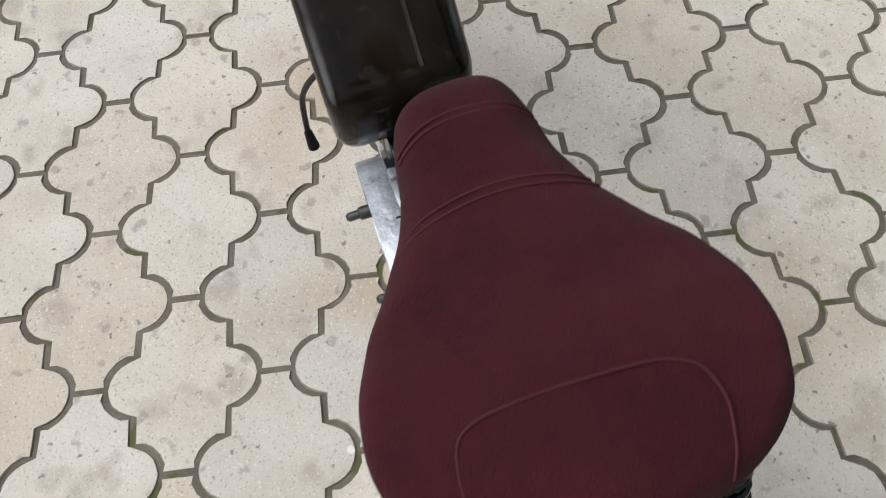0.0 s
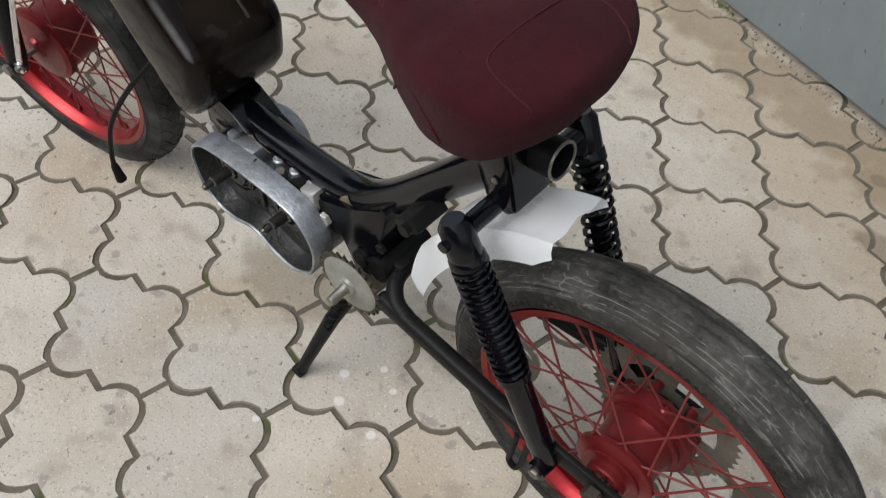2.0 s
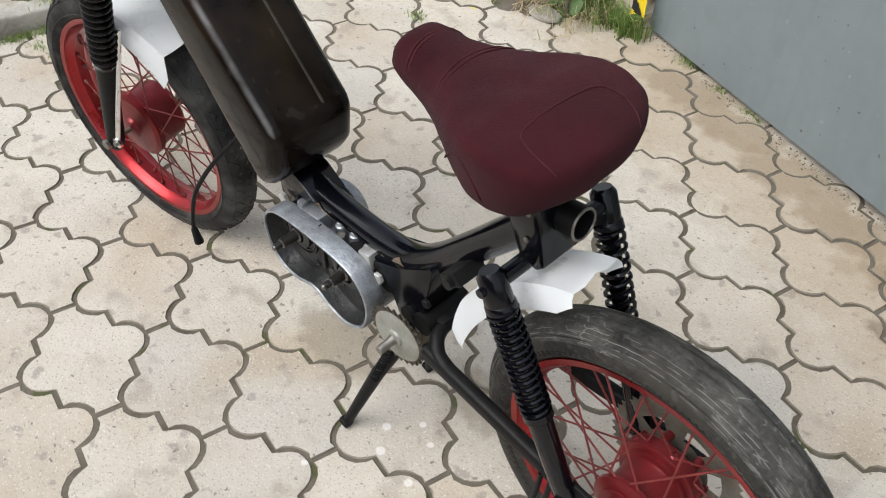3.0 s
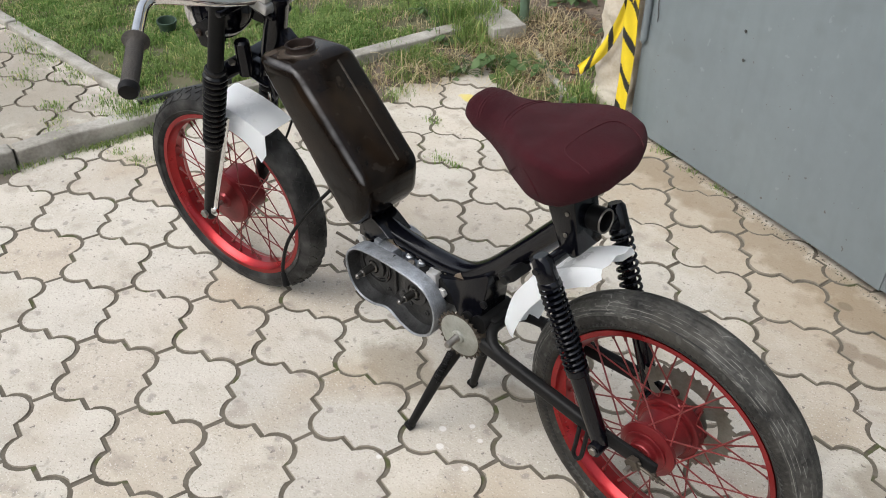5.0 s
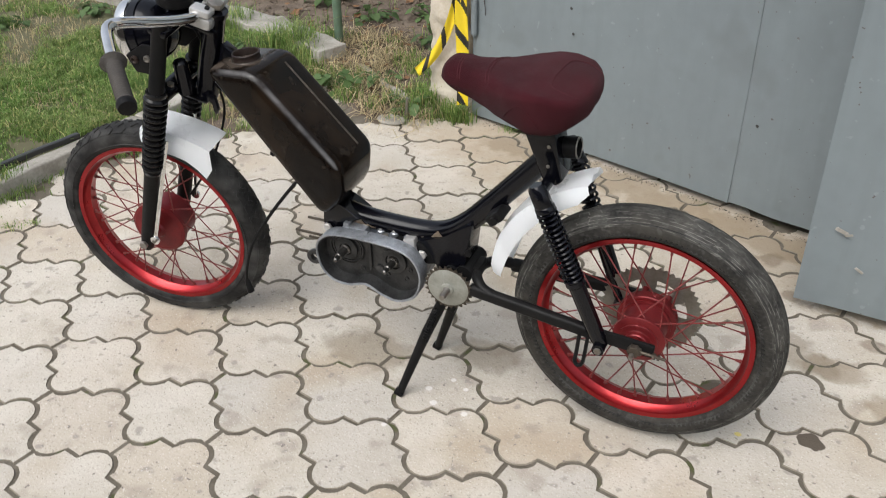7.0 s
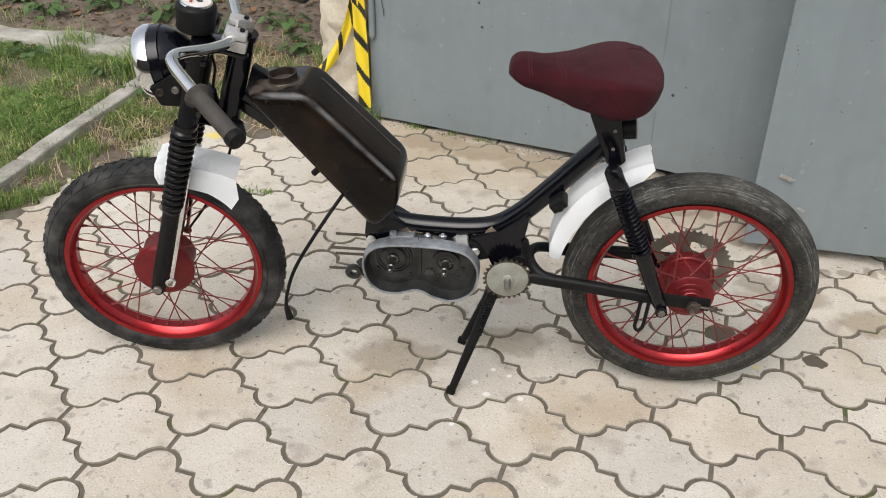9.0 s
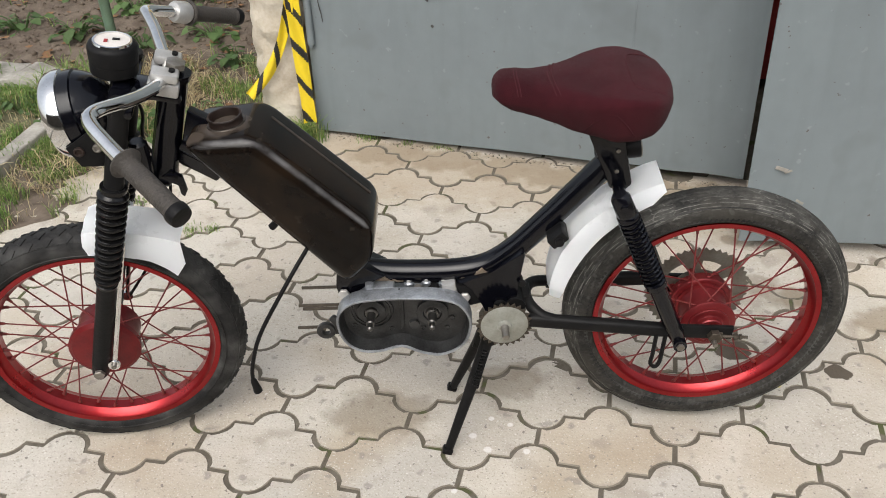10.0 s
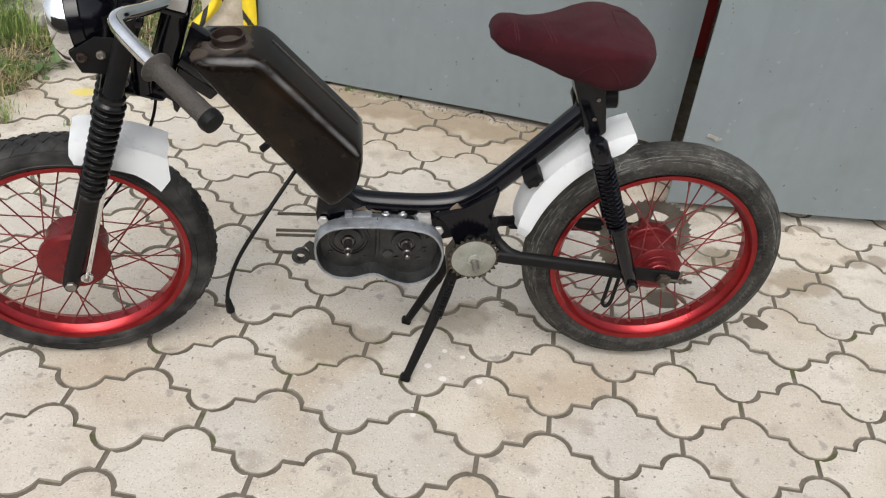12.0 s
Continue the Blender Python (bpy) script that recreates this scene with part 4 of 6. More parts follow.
straw_litter()
TUFTS = [  # place, spread, height, blades
    (-0.945, 0.26, 0.10, 1.0, 700), (-0.96, 0.20, 0.09, 0.8, 450), (-0.985, -0.034, 0.05, 0.5, 220), (-0.763, 0.099, 0.04, 0.35, 160), (-0.849, 0.087, 0.04, 0.35, 150), (-0.719, 0.142, 0.03, 0.3, 110),
    (-1.192, 0.053, 0.05, 0.5, 230), (-1.353, 0.221, 0.09, 0.6, 300), (-1.09, 0.19, 0.09, 0.55, 320), (-1.73, 0.22, 0.10, 0.6, 320), (-1.486, 0.085, 0.07, 0.5, 250), (-1.566, 0.215, 0.09, 0.6, 300), (-1.088, 0.007, 0.04, 0.4, 130),
    (-0.106, 0.778, 0.045, 0.4, 240), (-0.039, 0.79, 0.03, 0.35, 120), (-0.303, 0.961, 0.035, 0.35, 120), (-0.554, 1.048, 0.07, 0.5, 260), (-0.72, 1.20, 0.09, 0.8, 420), (-0.60, 1.16, 0.07, 0.6, 250), (0.10, 1.33, 0.05, 0.8, 170),
    (0.361, 1.345, 0.04, 0.5, 140), (0.50, 1.30, 0.03, 0.4, 90), (-0.78, 0.90, 0.06, 0.6, 220), (-0.75, 1.02, 0.05, 0.5, 150), (-0.84, 0.66, 0.05, 0.5, 150)]
build_grass()


def weed(seed, size):
    """A low rosette of broad toothed leaves on short stems."""
    rng, bm = random.Random(seed), bmesh.new()
    for i in range(30):
        a, reach, lift = rng.uniform(0, 6.28), size * (0.12 + 0.9 * rng.random() ** 0.7), size * rng.uniform(0.12, 0.62)
        tip = Vector((math.cos(a) * reach, math.sin(a) * reach, lift))
        out, wide = Vector((math.cos(a), math.sin(a), rng.uniform(-0.5, 0.3))).normalized(), size * rng.uniform(0.12, 0.21)
        side = Vector((-math.sin(a), math.cos(a), rng.uniform(-0.3, 0.3))).normalized()
        length, left, right, mid = wide * 2.2, [], [], []
        for k, f in enumerate((0.0, 0.55, 0.95, 1.0, 0.72, 0.45, 0.0)):
            t = k / 6
            c = tip + out * length * (t - 0.3) + Vector((0, 0, -wide * 0.9 * t * t))
            tooth = 0.85 if k % 2 else 1.08
            mid.append(bm.verts.new(c - Vector((0, 0, wide * 0.12))))
            left.append(bm.verts.new(c + side * wide * f * tooth))
            right.append(bm.verts.new(c - side * wide * f * tooth))
        for k in range(6):
            bm.faces.new((mid[k], mid[k + 1], left[k + 1], left[k]))
            bm.faces.new((mid[k + 1], mid[k], right[k], right[k + 1]))
        sweep(bm, [Vector((0, 0, -0.01)), tip * 0.55 + Vector((0, 0, lift * 0.3)), tip - out * length * 0.28], 0.0012, 5)
    return bm


weeds = [tagged(part("weed", weed(s, 0.075), LEAF), "low green weed with broad toothed leaves in soil", "plant", "weeds in the garden") for s in (1, 2, 3)]
weed_spots = [(-0.03, 1.36, 1.0), (-0.24, 1.52, 0.9), (-0.42, 1.42, 1.2), (-0.75, 1.50, 1.1), (-0.50, 1.32, 0.8), (-0.20, 1.95, 1.2), (-0.35, 2.25, 1.3), (-0.62, 2.15, 1.2), (-0.10, 2.30, 1.1), (-0.95, 2.30, 1.3),
              (-1.25, 2.45, 1.4), (-1.5, 2.25, 1.1), (-0.8, 2.62, 1.3), (-0.5, 2.75, 1.2), (-1.75, 2.5, 1.3), (-0.3, 2.95, 1.4), (-0.05, 2.62, 1.2), (-1.1, 2.85, 1.3), (-0.66, 1.30, 0.7), (-1.3, 1.72, 1.0),
              (-1.9, 1.7, 1.1), (-2.1, 1.4, 1.0), (-0.9, 1.55, 0.9)]
for i, (x, y, k) in enumerate(weed_spots):
    k *= 1.2
    m = pose(x, y, ground_height(x, y), 0, 0, i * 77) @ Matrix.Scale(k, 4)
    if i < 3:
        weeds[i].matrix_basis = m
    else:
        copy_thing(weeds[i % 3], pose(x, y, ground_height(x, y), 0, 0, i * 77)).scale = (k, k, k)


def clods():
    rng, verts, faces = random.Random(8), [], []
    for _ in range(9500):
        x, y = rng.uniform(-2.6, 0.05), rng.uniform(1.40, 3.4)
        if y < 1.85 - 0.36 * (x + 0.9) - (0.45 if x > -0.62 else 0):
            continue
        r, z, i = 0.003 + 0.017 * rng.random() ** 4, ground_height(x, y), len(verts)
        q = [Vector((rng.uniform(0.6, 1.2) * a * r, rng.uniform(0.6, 1.2) * b * r, rng.uniform(0.5, 0.9) * c * r)) for a, b, c in ((1, 0, 0), (0, 1, 0), (-1, 0, 0), (0, -1, 0), (0, 0, 1), (0, 0, -1))]
        verts += [(x + v.x, y + v.y, z + v.z) for v in q]
        faces += [(i + a, i + b, i + c) for a, b, c in ((0, 1, 4), (1, 2, 4), (2, 3, 4), (3, 0, 4), (1, 0, 5), (2, 1, 5), (3, 2, 5), (0, 3, 5))]
    me = bpy.data.meshes.new("clods")
    me.from_pydata(verts, [], faces)
    me.materials.append(SOIL)
    me.polygons.foreach_set("use_smooth", [True] * len(faces))
    tagged(new("clods", me), "loose crumbs of brown garden soil", "soil", kind="stuff")


def grit():
    rng, verts, faces = random.Random(18), [], []
    for _ in range(800):
        u = rng.uniform(0.02, 1.0)
        g = GATE_A.lerp(GATE_B, u) + f_gate * (abs(rng.gauss(0, 0.022)) - 0.012)
        r, i = 0.001 + 0.0032 * rng.random() ** 3, len(verts)
        q = [Vector((rng.uniform(0.6, 1.2) * a * r, rng.uniform(0.6, 1.2) * b * r, rng.uniform(0.4, 0.8) * c * r)) for a, b, c in ((1, 0, 0), (0, 1, 0), (-1, 0, 0), (0, -1, 0), (0, 0, 1), (0, 0, -1))]
        verts += [(g.x + v.x, g.y + v.y, v.z) for v in q]
        faces += [(i + a, i + b, i + c) for a, b, c in ((0, 1, 4), (1, 2, 4), (2, 3, 4), (3, 0, 4), (1, 0, 5), (2, 1, 5), (3, 2, 5), (0, 3, 5))]
    me = bpy.data.meshes.new("grit")
    me.from_pydata(verts, [], faces)
    me.materials.append(JOINT)
    tagged(new("grit", me), "dark grit along the foot of the gate", "grit", kind="stuff")


clods()
grit()


def litter():
    """Small curled dead leaves on the soil and in the dry grass."""
    rng, verts, faces = random.Random(21), [], []
    for _ in range(420):
        x, y = rng.uniform(-2.2, 0.05), rng.uniform(1.25, 3.0)
        if not garden(x, y) or (x < -0.85 and y < 1.9):
            continue
        a, w, z, i = rng.uniform(0, 6.28), rng.uniform(0.006, 0.020), ground_height(x, y) + 0.006, len(verts)
        c, d = math.cos(a), math.sin(a)
        for u, v, h in ((-1.5, 0, 0.3), (-0.4, 0.8, 0.5), (-0.4, -0.8, 0.4), (0.6, 0.7, 0.6), (0.6, -0.7, 0.2), (1.5, 0, 0.9), (0, 0, 0)):
            verts.append((x + w * (u * c - v * d), y + w * (u * d + v * c), z + w * h * rng.uniform(0.3, 1)))
        faces += [(i + p, i + q, i + 6) for p, q in ((0, 2), (2, 4), (4, 5), (5, 3), (3, 1), (1, 0))]
    me = bpy.data.meshes.new("dead_leaves")
    me.from_pydata(verts, [], faces)
    me.materials.append(DEAD_LEAF)
    tagged(new("dead_leaves", me), "small brown dead leaves on the garden soil", "leaves", kind="stuff")


litter()
# a thin black bar stands for the shade in the kerb's joint
bm = kerb_stone((-0.990, 0.25), (-0.915, 0.58), 0.022, KERB_TOP + 0.014, KERB_TOP - 0.004, 0.002)
tagged(part("rubber_strip", bm, TAPE_BLACK), "black strip standing in for a shaded gap in the kerb", "strip")


# ---- the moped ----
LEAN = 2.5
moped = thing("moped", "half-built black moped with red spoked wheels and burgundy seat", "moped", pose(0, 0, 0, LEAN, 0, 0))


def upright(x, y, z):
    """A place given in the world, in the moped's own axes."""
    return moped.matrix_basis.inverted() @ Vector((x, y, z))


STEER = 9.0
HEAD, HEAD_DIR = Vector((0.193, 0.0, 0.72)), Vector((0.296, 0, 0.955)).normalized()
TURNED = Matrix.Translation(HEAD) @ Matrix.Rotation(radians(STEER), 4, HEAD_DIR) @ Matrix.Translation(-HEAD)


def unturned(p):
    return TURNED.inverted() @ Vector(p)


# wheels
def tyre_profile(big, wide, ribs):
    """Half round casing with a crown; ribs: grooves round the tread."""
    loop, n = [], 40
    for k in range(n + 1):
        t = -radians(118) + radians(236) * k / n
        r, a = big - wide * 0.5 + wide * 0.5 * math.cos(t), wide * 0.52 * math.sin(t)
        if ribs and abs(math.degrees(t)) < 62 and k % 4 == 0:
            r -= 0.0022 * math.cos(t)
            a -= 0.0022 * math.sin(t)
        loop.append((r, a))
    return loop + [(big - wide * 0.86, wide * 0.30), (big - wide * 0.86, -wide * 0.30)]


def wheel(name, centre, m_steer, label, rear):
    """Hub with rim, tyre and spokes; its own z axis is the axle and points away from the left side."""
    m = m_steer @ Matrix.Translation(centre) @ Matrix.Rotation(radians(-90), 4, "X")
    I = Matrix.Identity(4)
    bm = bmesh.new()
    if rear:
        lathe(bm, [(0.010, -0.066), (0.016, -0.067), (0.016, -0.070), (0.024, -0.070), (0.026, -0.068), (0.0265, -0.060), (0.029, -0.0585), (0.039, -0.0575), (0.0405, -0.0565), (0.0400, -0.053), (0.042, -0.0525), (0.050, -0.050), (0.053, -0.048), (0.053, -0.041),
                   (0.051, -0.039), (0.045, -0.037), (0.044, -0.030), (0.044, -0.004), (0.047, 0.004), (0.052, 0.006), (0.052, 0.012), (0.058, 0.013), (0.061, 0.015), (0.061, 0.034), (0.058, 0.038), (0.045, 0.041), (0.03, 0.046), (0.012, 0.048)], I, 48)
    else:
        lathe(bm, [(0.010, -0.052), (0.018, -0.050), (0.022, -0.044), (0.060, -0.040), (0.068, -0.035), (0.068, -0.024), (0.062, -0.020), (0.058, 0.020), (0.060, 0.034), (0.052, 0.040), (0.02, 0.046), (0.010, 0.05)], I, 40)
    hub = part(name, bm, HUB_RED, moped, label, m, 24)
    bm = bmesh.new()
    edge, well = 0.220, 0.2035
    prof = [(edge, -0.029), (edge, -0.025), (edge - 0.008, -0.023), (edge - 0.010, -0.017), (well, -0.010), (well, 0.010), (edge - 0.010, 0.017), (edge - 0.008, 0.023), (edge, 0.025), (edge, 0.029),
            (edge - 0.010, 0.028), (edge - 0.0135, 0.019), (well - 0.004, 0.011), (well - 0.0045, -0.011), (edge - 0.0135, -0.019), (edge - 0.010, -0.028)]
    lathe(bm, prof, I, 96, True)
    part("rim", bm, RED, hub)
    bm = bmesh.new()
    big = 0.277 if rear else 0.271
    lathe(bm, tyre_profile(big, 0.070 if rear else 0.066, rear), I, 128, True)
    tyre = part("tyre", bm, RUBBER_WORN if rear else RUBBER, hub, "worn dusty ribbed road tyre" if rear else "black tyre with a chevron tread", sharp=60)
    bm, cuts = bmesh.new(), 150 if rear else 46
    for k in range(cuts):
        for sgn in (-1, 1):
            a = 2 * math.pi * (k + (0.5 if sgn > 0 else 0)) / cuts
            if rear:                                             # a crimped band on the shoulder
                for t, ln, hh in ((104, 0.010, 0.0016),):
                    tt = radians(t) * sgn
                    p = Vector((0, 0, 0.035 * 1.04 * math.sin(tt)))
                    r = big - 0.035 + 0.035 * math.cos(tt)
                    mm = Matrix.Rotation(a, 4, "Z") @ Matrix.Translation((r, 0, p.z)) @ Matrix.Rotation(-tt, 4, "Y") @ Matrix.Rotation(0.5 * sgn, 4, "X")
                    block(bm, (0.0016, 0.0035, 0.008), mm)
            else:                                                # slanting tread blocks
                for t, ln in ((12, 0.016), (40, 0.017)):
                    tt = radians(t) * sgn
                    r = big - 0.033 + 0.033 * math.cos(tt)
                    mm = Matrix.Rotation(a + 0.02 * t / 12, 4, "Z") @ Matrix.Translation((r, 0, 0.033 * 1.04 * math.sin(tt))) @ Matrix.Rotation(-tt, 4, "Y") @ Matrix.Rotation(0.75 * sgn, 4, "X")
                    block(bm, (0.0028, 0.0115, ln), mm)
    tagged(part("tread", bm, RUBBER, hub), kind="stuff")
    for rr in (0.232, 0.258):                                    # moulded lines on the sidewalls
        for sgn in (-1, 1):
            tt = math.acos(max(-1, min(1, (rr - (big - 0.035)) / 0.035)))
            bm = lathe(bmesh.new(), [(rr + 0.0012 * math.cos(t), sgn * 0.0352 * math.sin(tt) * 1.03 + 0.0012 * math.sin(t)) for t in [1.57 * q for q in range(4)]], I, 90, True)
            part("sidewall_ring", bm, RUBBER, hub)
    for side in (-1, 1):
        z = (-0.0445 if side < 0 else 0.025) if rear else (-0.030 if side < 0 else 0.030)
        hr = 0.050 if rear else 0.062
        for k in range(18):
            base = 2 * math.pi * (k + (0.0 if side < 0 else 0.5)) / 18
            sway = radians(40) * (1 if k % 2 else -1)
            bm = bmesh.new()
            a = Vector((hr * math.cos(base), hr * math.sin(base), z))
            b = Vector((0.2005 * math.cos(base + sway), 0.2005 * math.sin(base + sway), 0.004 * side))
            sweep(bm, [a, b], 0.0016, 6)
            d = (a - b).normalized()
            lathe(bm, [(0.0042, -0.001), (0.0042, 0.004), (0.0030, 0.006), (0.0028, 0.012), (0.002, 0.014)], along(b, b + d), 8)
            part("spoke", bm, RED_MATT, hub)
    return hub


REAR_HUB, FRONT_HUB = Vector((1.158, 0.021, 0.282)), Vector((-0.024, 0.0, 0.268))
rear_wheel = wheel("rear_wheel", REAR_HUB, Matrix.Identity(4), "red metallic hub of the spoked rear wheel", True)
front_wheel = wheel("front_wheel", FRONT_HUB, TURNED, "red metallic hub of the spoked front wheel", False)


def toothed(bm, r, teeth, depth, z0, z1, hole, holes=(), n_sub=4):
    """A sprocket blank with teeth; holes: (radius from centre, hole radius, count)."""
    outer = []
    for k in range(teeth * n_sub):
        ph = (k % n_sub) / n_sub
        rr = r - depth * (0.5 - 0.5 * math.cos(2 * math.pi * ph)) ** 0.8
        t = 2 * math.pi * k / (teeth * n_sub)
        outer.append((rr * math.cos(t), rr * math.sin(t)))
    n = len(outer)
    inner = [(hole * math.cos(2 * math.pi * k / n), hole * math.sin(2 * math.pi * k / n)) for k in range(n)]
    rings = [[bm.verts.new((x, y, z)) for x, y in ring] for ring, z in ((outer, z0), (inner, z0), (inner, z1), (outer, z1))]
    for a, b in zip(rings, rings[1:] + rings[:1]):
        for k in range(n):
            bm.faces.new((a[k], a[(k + 1) % n], b[(k + 1) % n], b[k]))
    return bm


def spider(teeth, r, depth, z, thick):
    """A sprocket cut from one plate: toothed ring, six arms and a centre ring."""
    bm, n = bmesh.new(), teeth * 4
    rings = []
    for k_r in range(5):
        ring = []
        for k in range(n):
            t = 2 * math.pi * k / n
            rr = (0.030, 0.052, 0.073, 0.090, r - depth * (0.5 - 0.5 * math.cos(math.pi * (k % 4) / 2)) ** 0.8)[k_r]
            ring.append(bm.verts.new((rr * math.cos(t), rr * math.sin(t), z)))
        rings.append(ring)
    for a, (low, high) in enumerate(zip(rings, rings[1:])):
        for k in range(n):
            if a == 1 and abs(((k / n * 6 + 0.2) % 1.0) - 0.5) > 0.24:
                continue
            bm.faces.new((low[k], high[k], high[(k + 1) % n], low[(k + 1) % n]))
    bmesh.ops.solidify(bm, geom=bm.faces[:], thickness=thick)
    return bm


bm = spider(46, 0.106, 0.007, 0.057, 0.0045)
part("sprocket", bm, SPROCKET, rear_wheel, "large dull steel rear sprocket")
for k in range(6):
    a = 2 * math.pi * k / 6 + 0.2
    part("stud", lathe(bmesh.new(), [(0.007, 0.038), (0.007, 0.060), (0.005, 0.061)], Matrix.Rotation(a, 4, "Z") @ Matrix.Translation((0.050, 0, 0)), 10), HUB_RED, rear_wheel)
    part("stud", lathe(bmesh.new(), [(0.006, -0.001), (0.007, 0.0005), (0.004, 0.003)], Matrix.Rotation(a + 0.5, 4, "Z") @ Matrix.Translation((0.060, 0, 0.025)) @ Matrix.Rotation(radians(90), 4, "Y"), 8), HUB_RED, rear_wheel)
bm = bmesh.new()
lathe(bm, [(0.005, -0.112), (0.005, 0.085)], Matrix.Identity(4), 12)
part("axle", bm, STEEL, rear_wheel, "steel rear axle")
for k in range(8):
    a = 2 * math.pi * k / 8
    part("stud", lathe(bmesh.new(), [(0.0035, 0.0), (0.0035, 0.003), (0.002, 0.0035)], Matrix.Rotation(a, 4, "Z") @ Matrix.Translation((0.0195, 0, -0.0695)) @ Matrix.Rotation(radians(180), 4, "X"), 8), HUB_RED, rear_wheel)
bm = bmesh.new()
lathe(bm, [(0.005, -0.108), (0.005, 0.10)], Matrix.Identity(4), 12)
hexnut(bm, Matrix.Translation((0, 0, -0.112)), 0.0105, 0.008)
part("axle", bm, STEEL, front_wheel, "steel front axle with nut")

# main frame
TUBE = [(0.215, 0, 0.70), (0.30, 0, 0.635), (0.42, 0, 0.492), (0.475, 0, 0.428), (0.53, 0, 0.409), (0.60, 0, 0.404), (0.68, 0, 0.406), (0.735, 0, 0.419), (0.785, 0, 0.455), (0.84, 0, 0.514), (0.90, 0, 0.583), (0.945, 0, 0.636)]
frame_tube = part("frame_tube", tube(TUBE, 0.0225, 18, 8), BLACK, moped, "glossy black bent main frame tube")
bm = bmesh.new()
lathe(bm, [(0.0, -0.105), (0.024, -0.105), (0.026, -0.095), (0.024, -0.09), (0.024, 0.085), (0.027, 0.09), (0.027, 0.10), (0.0, 0.10)], Matrix.Translation(HEAD + HEAD_DIR * 0.012) @ HEAD_DIR.to_track_quat("Z", "Y").to_matrix().to_4x4(), 24)
prism(bm, [(0.20, 0.66), (0.235, 0.76), (0.275, 0.735), (0.30, 0.66), (0.26, 0.62)], -0.012, 0.012, 0.003)
prism(bm, [(0.160, 0.640), (0.190, 0.650), (0.205, 0.640), (0.209, 0.610), (0.202, 0.598), (0.196, 0.606), (0.198, 0.624), (0.186, 0.630), (0.158, 0.620)], -0.025, -0.016, 0.002)
part("head_tube", bm, BLACK, moped)
bm = bmesh.new()
prism(bm, [(0.675, 0.400), (0.74, 0.418), (0.795, 0.468), (0.803, 0.462), (0.792, 0.40), (0.785, 0.345), (0.775, 0.31), (0.735, 0.305), (0.725, 0.34), (0.708, 0.385)], -0.034, 0.034, 0.004)
part("gusset", bm, BLACK, moped, "welded black gusset box under the frame tube")
part("pivot_bolt", rod(bmesh.new(), (0.757, -0.042, 0.345), (0.757, 0.042, 0.345), 0.013), BLACK_DULL, moped)
part("bolt", hexnut(bmesh.new(), Matrix.Translation((0.797, -0.036, 0.40)) @ Matrix.Rotation(radians(90), 4, "X"), 0.008, 0.006), BLACK_DULL, moped)
bm = bmesh.new()
block(bm, (0.034, 0.05, 0.022), Matrix.Translation((0.858, -0.03, 0.506)) @ Matrix.Rotation(radians(-40), 4, "Y"), 0.003)
rod(bm, (0.86, -0.054, 0.506), (0.86, -0.062, 0.506), 0.008)
part("bracket", bm, BLACK_DULL, moped, "small black clamp under the frame tube")
tube_line = smooth_path(TUBE, 12)
for x0, l, k in ((0.545, 0.060, 2), (0.712, 0.060, 3)):
    bm, rows = bmesh.new(), []
    for i in range(25):                                          # a flake that follows the tube's lower near side
        u = i / 24
        x = x0 + (u - 0.5) * l
        c = min(tube_line, key=lambda q: abs(q.x - x))
        half = radians(7 + 38 * math.exp(-((u - 0.32 * (k - 1)) / 0.16) ** 2) + 9 * noise.noise((u * 9, k, 0)))
        mid = radians(74 + 10 * noise.noise((u * 5, k + 9, 0)))
        rows.append([bm.verts.new((x, -0.0236 * math.sin(mid + half * v), c.z - 0.0236 * math.cos(mid + half * v))) for v in (-1, -0.5, 0, 0.5, 1)])
    for a, b in zip(rows, rows[1:]):
        for q in range(4):
            bm.faces.new((a[q], b[q], b[q + 1], a[q + 1]))
    bmesh.ops.solidify(bm, geom=bm.faces[:], thickness=0.0008)
    part("weld_patch", bm, BARE_WELD, frame_tube, "bare brown weld with flaked paint")

# seat post, upper shock mount, open tube end
bm = bmesh.new()
prism(bm, [(0.893, 0.735), (0.957, 0.735), (0.984, 0.604), (0.972, 0.592), (0.946, 0.596), (0.905, 0.70)], -0.028, 0.036, 0.004)
seat_post = part("seat_post", bm, BLACK, moped, "black folded steel seat post")
for s in (-1, 1):
    part("rivet", lathe(bmesh.new(), [(0.0, 0), (0.003, 0.0), (0.004, 0.002), (0.001, 0.003)], Matrix.Translation((0.955, -0.028, 0.652 + 0.02 * s)) @ Matrix.Rotation(radians(90), 4, "X"), 8), STEEL, seat_post)
bm = bmesh.new()
lathe(bm, [(0.0200, -0.05), (0.0205, 0.0), (0.0210, 0.026), (0.0205, 0.028), (0.0185, 0.028), (0.0180, 0.0), (0.017, -0.048)], Matrix.Translation((0.972, 0.014, 0.655)) @ Matrix.Rotation(radians(84), 4, "Y"), 28, True)
block(bm, (0.05, 0.024, 0.03), Matrix.Translation((0.952, 0.014, 0.640)), 0.003)
tube_end = part("tube_end", bm, BLACK_DULL, moped, "open end of a black steel tube")
part("rim", lathe(bmesh.new(), [(0.0206, 0.0262), (0.0213, 0.0275), (0.0206, 0.0290), (0.0184, 0.0290), (0.0180, 0.0275)], Matrix.Translation((0.972, 0.014, 0.655)) @ Matrix.Rotation(radians(84), 4, "Y"), 28, True), STEEL, tube_end, "worn bare rim")
bm = bmesh.new()
rod(bm, (0.959, -0.088, 0.604), (0.959, 0.116, 0.604), 0.011)
rod(bm, (0.959, -0.108, 0.604), (0.959, -0.088, 0.604), 0.006)
part("shock_bar", bm, BLACK, moped)


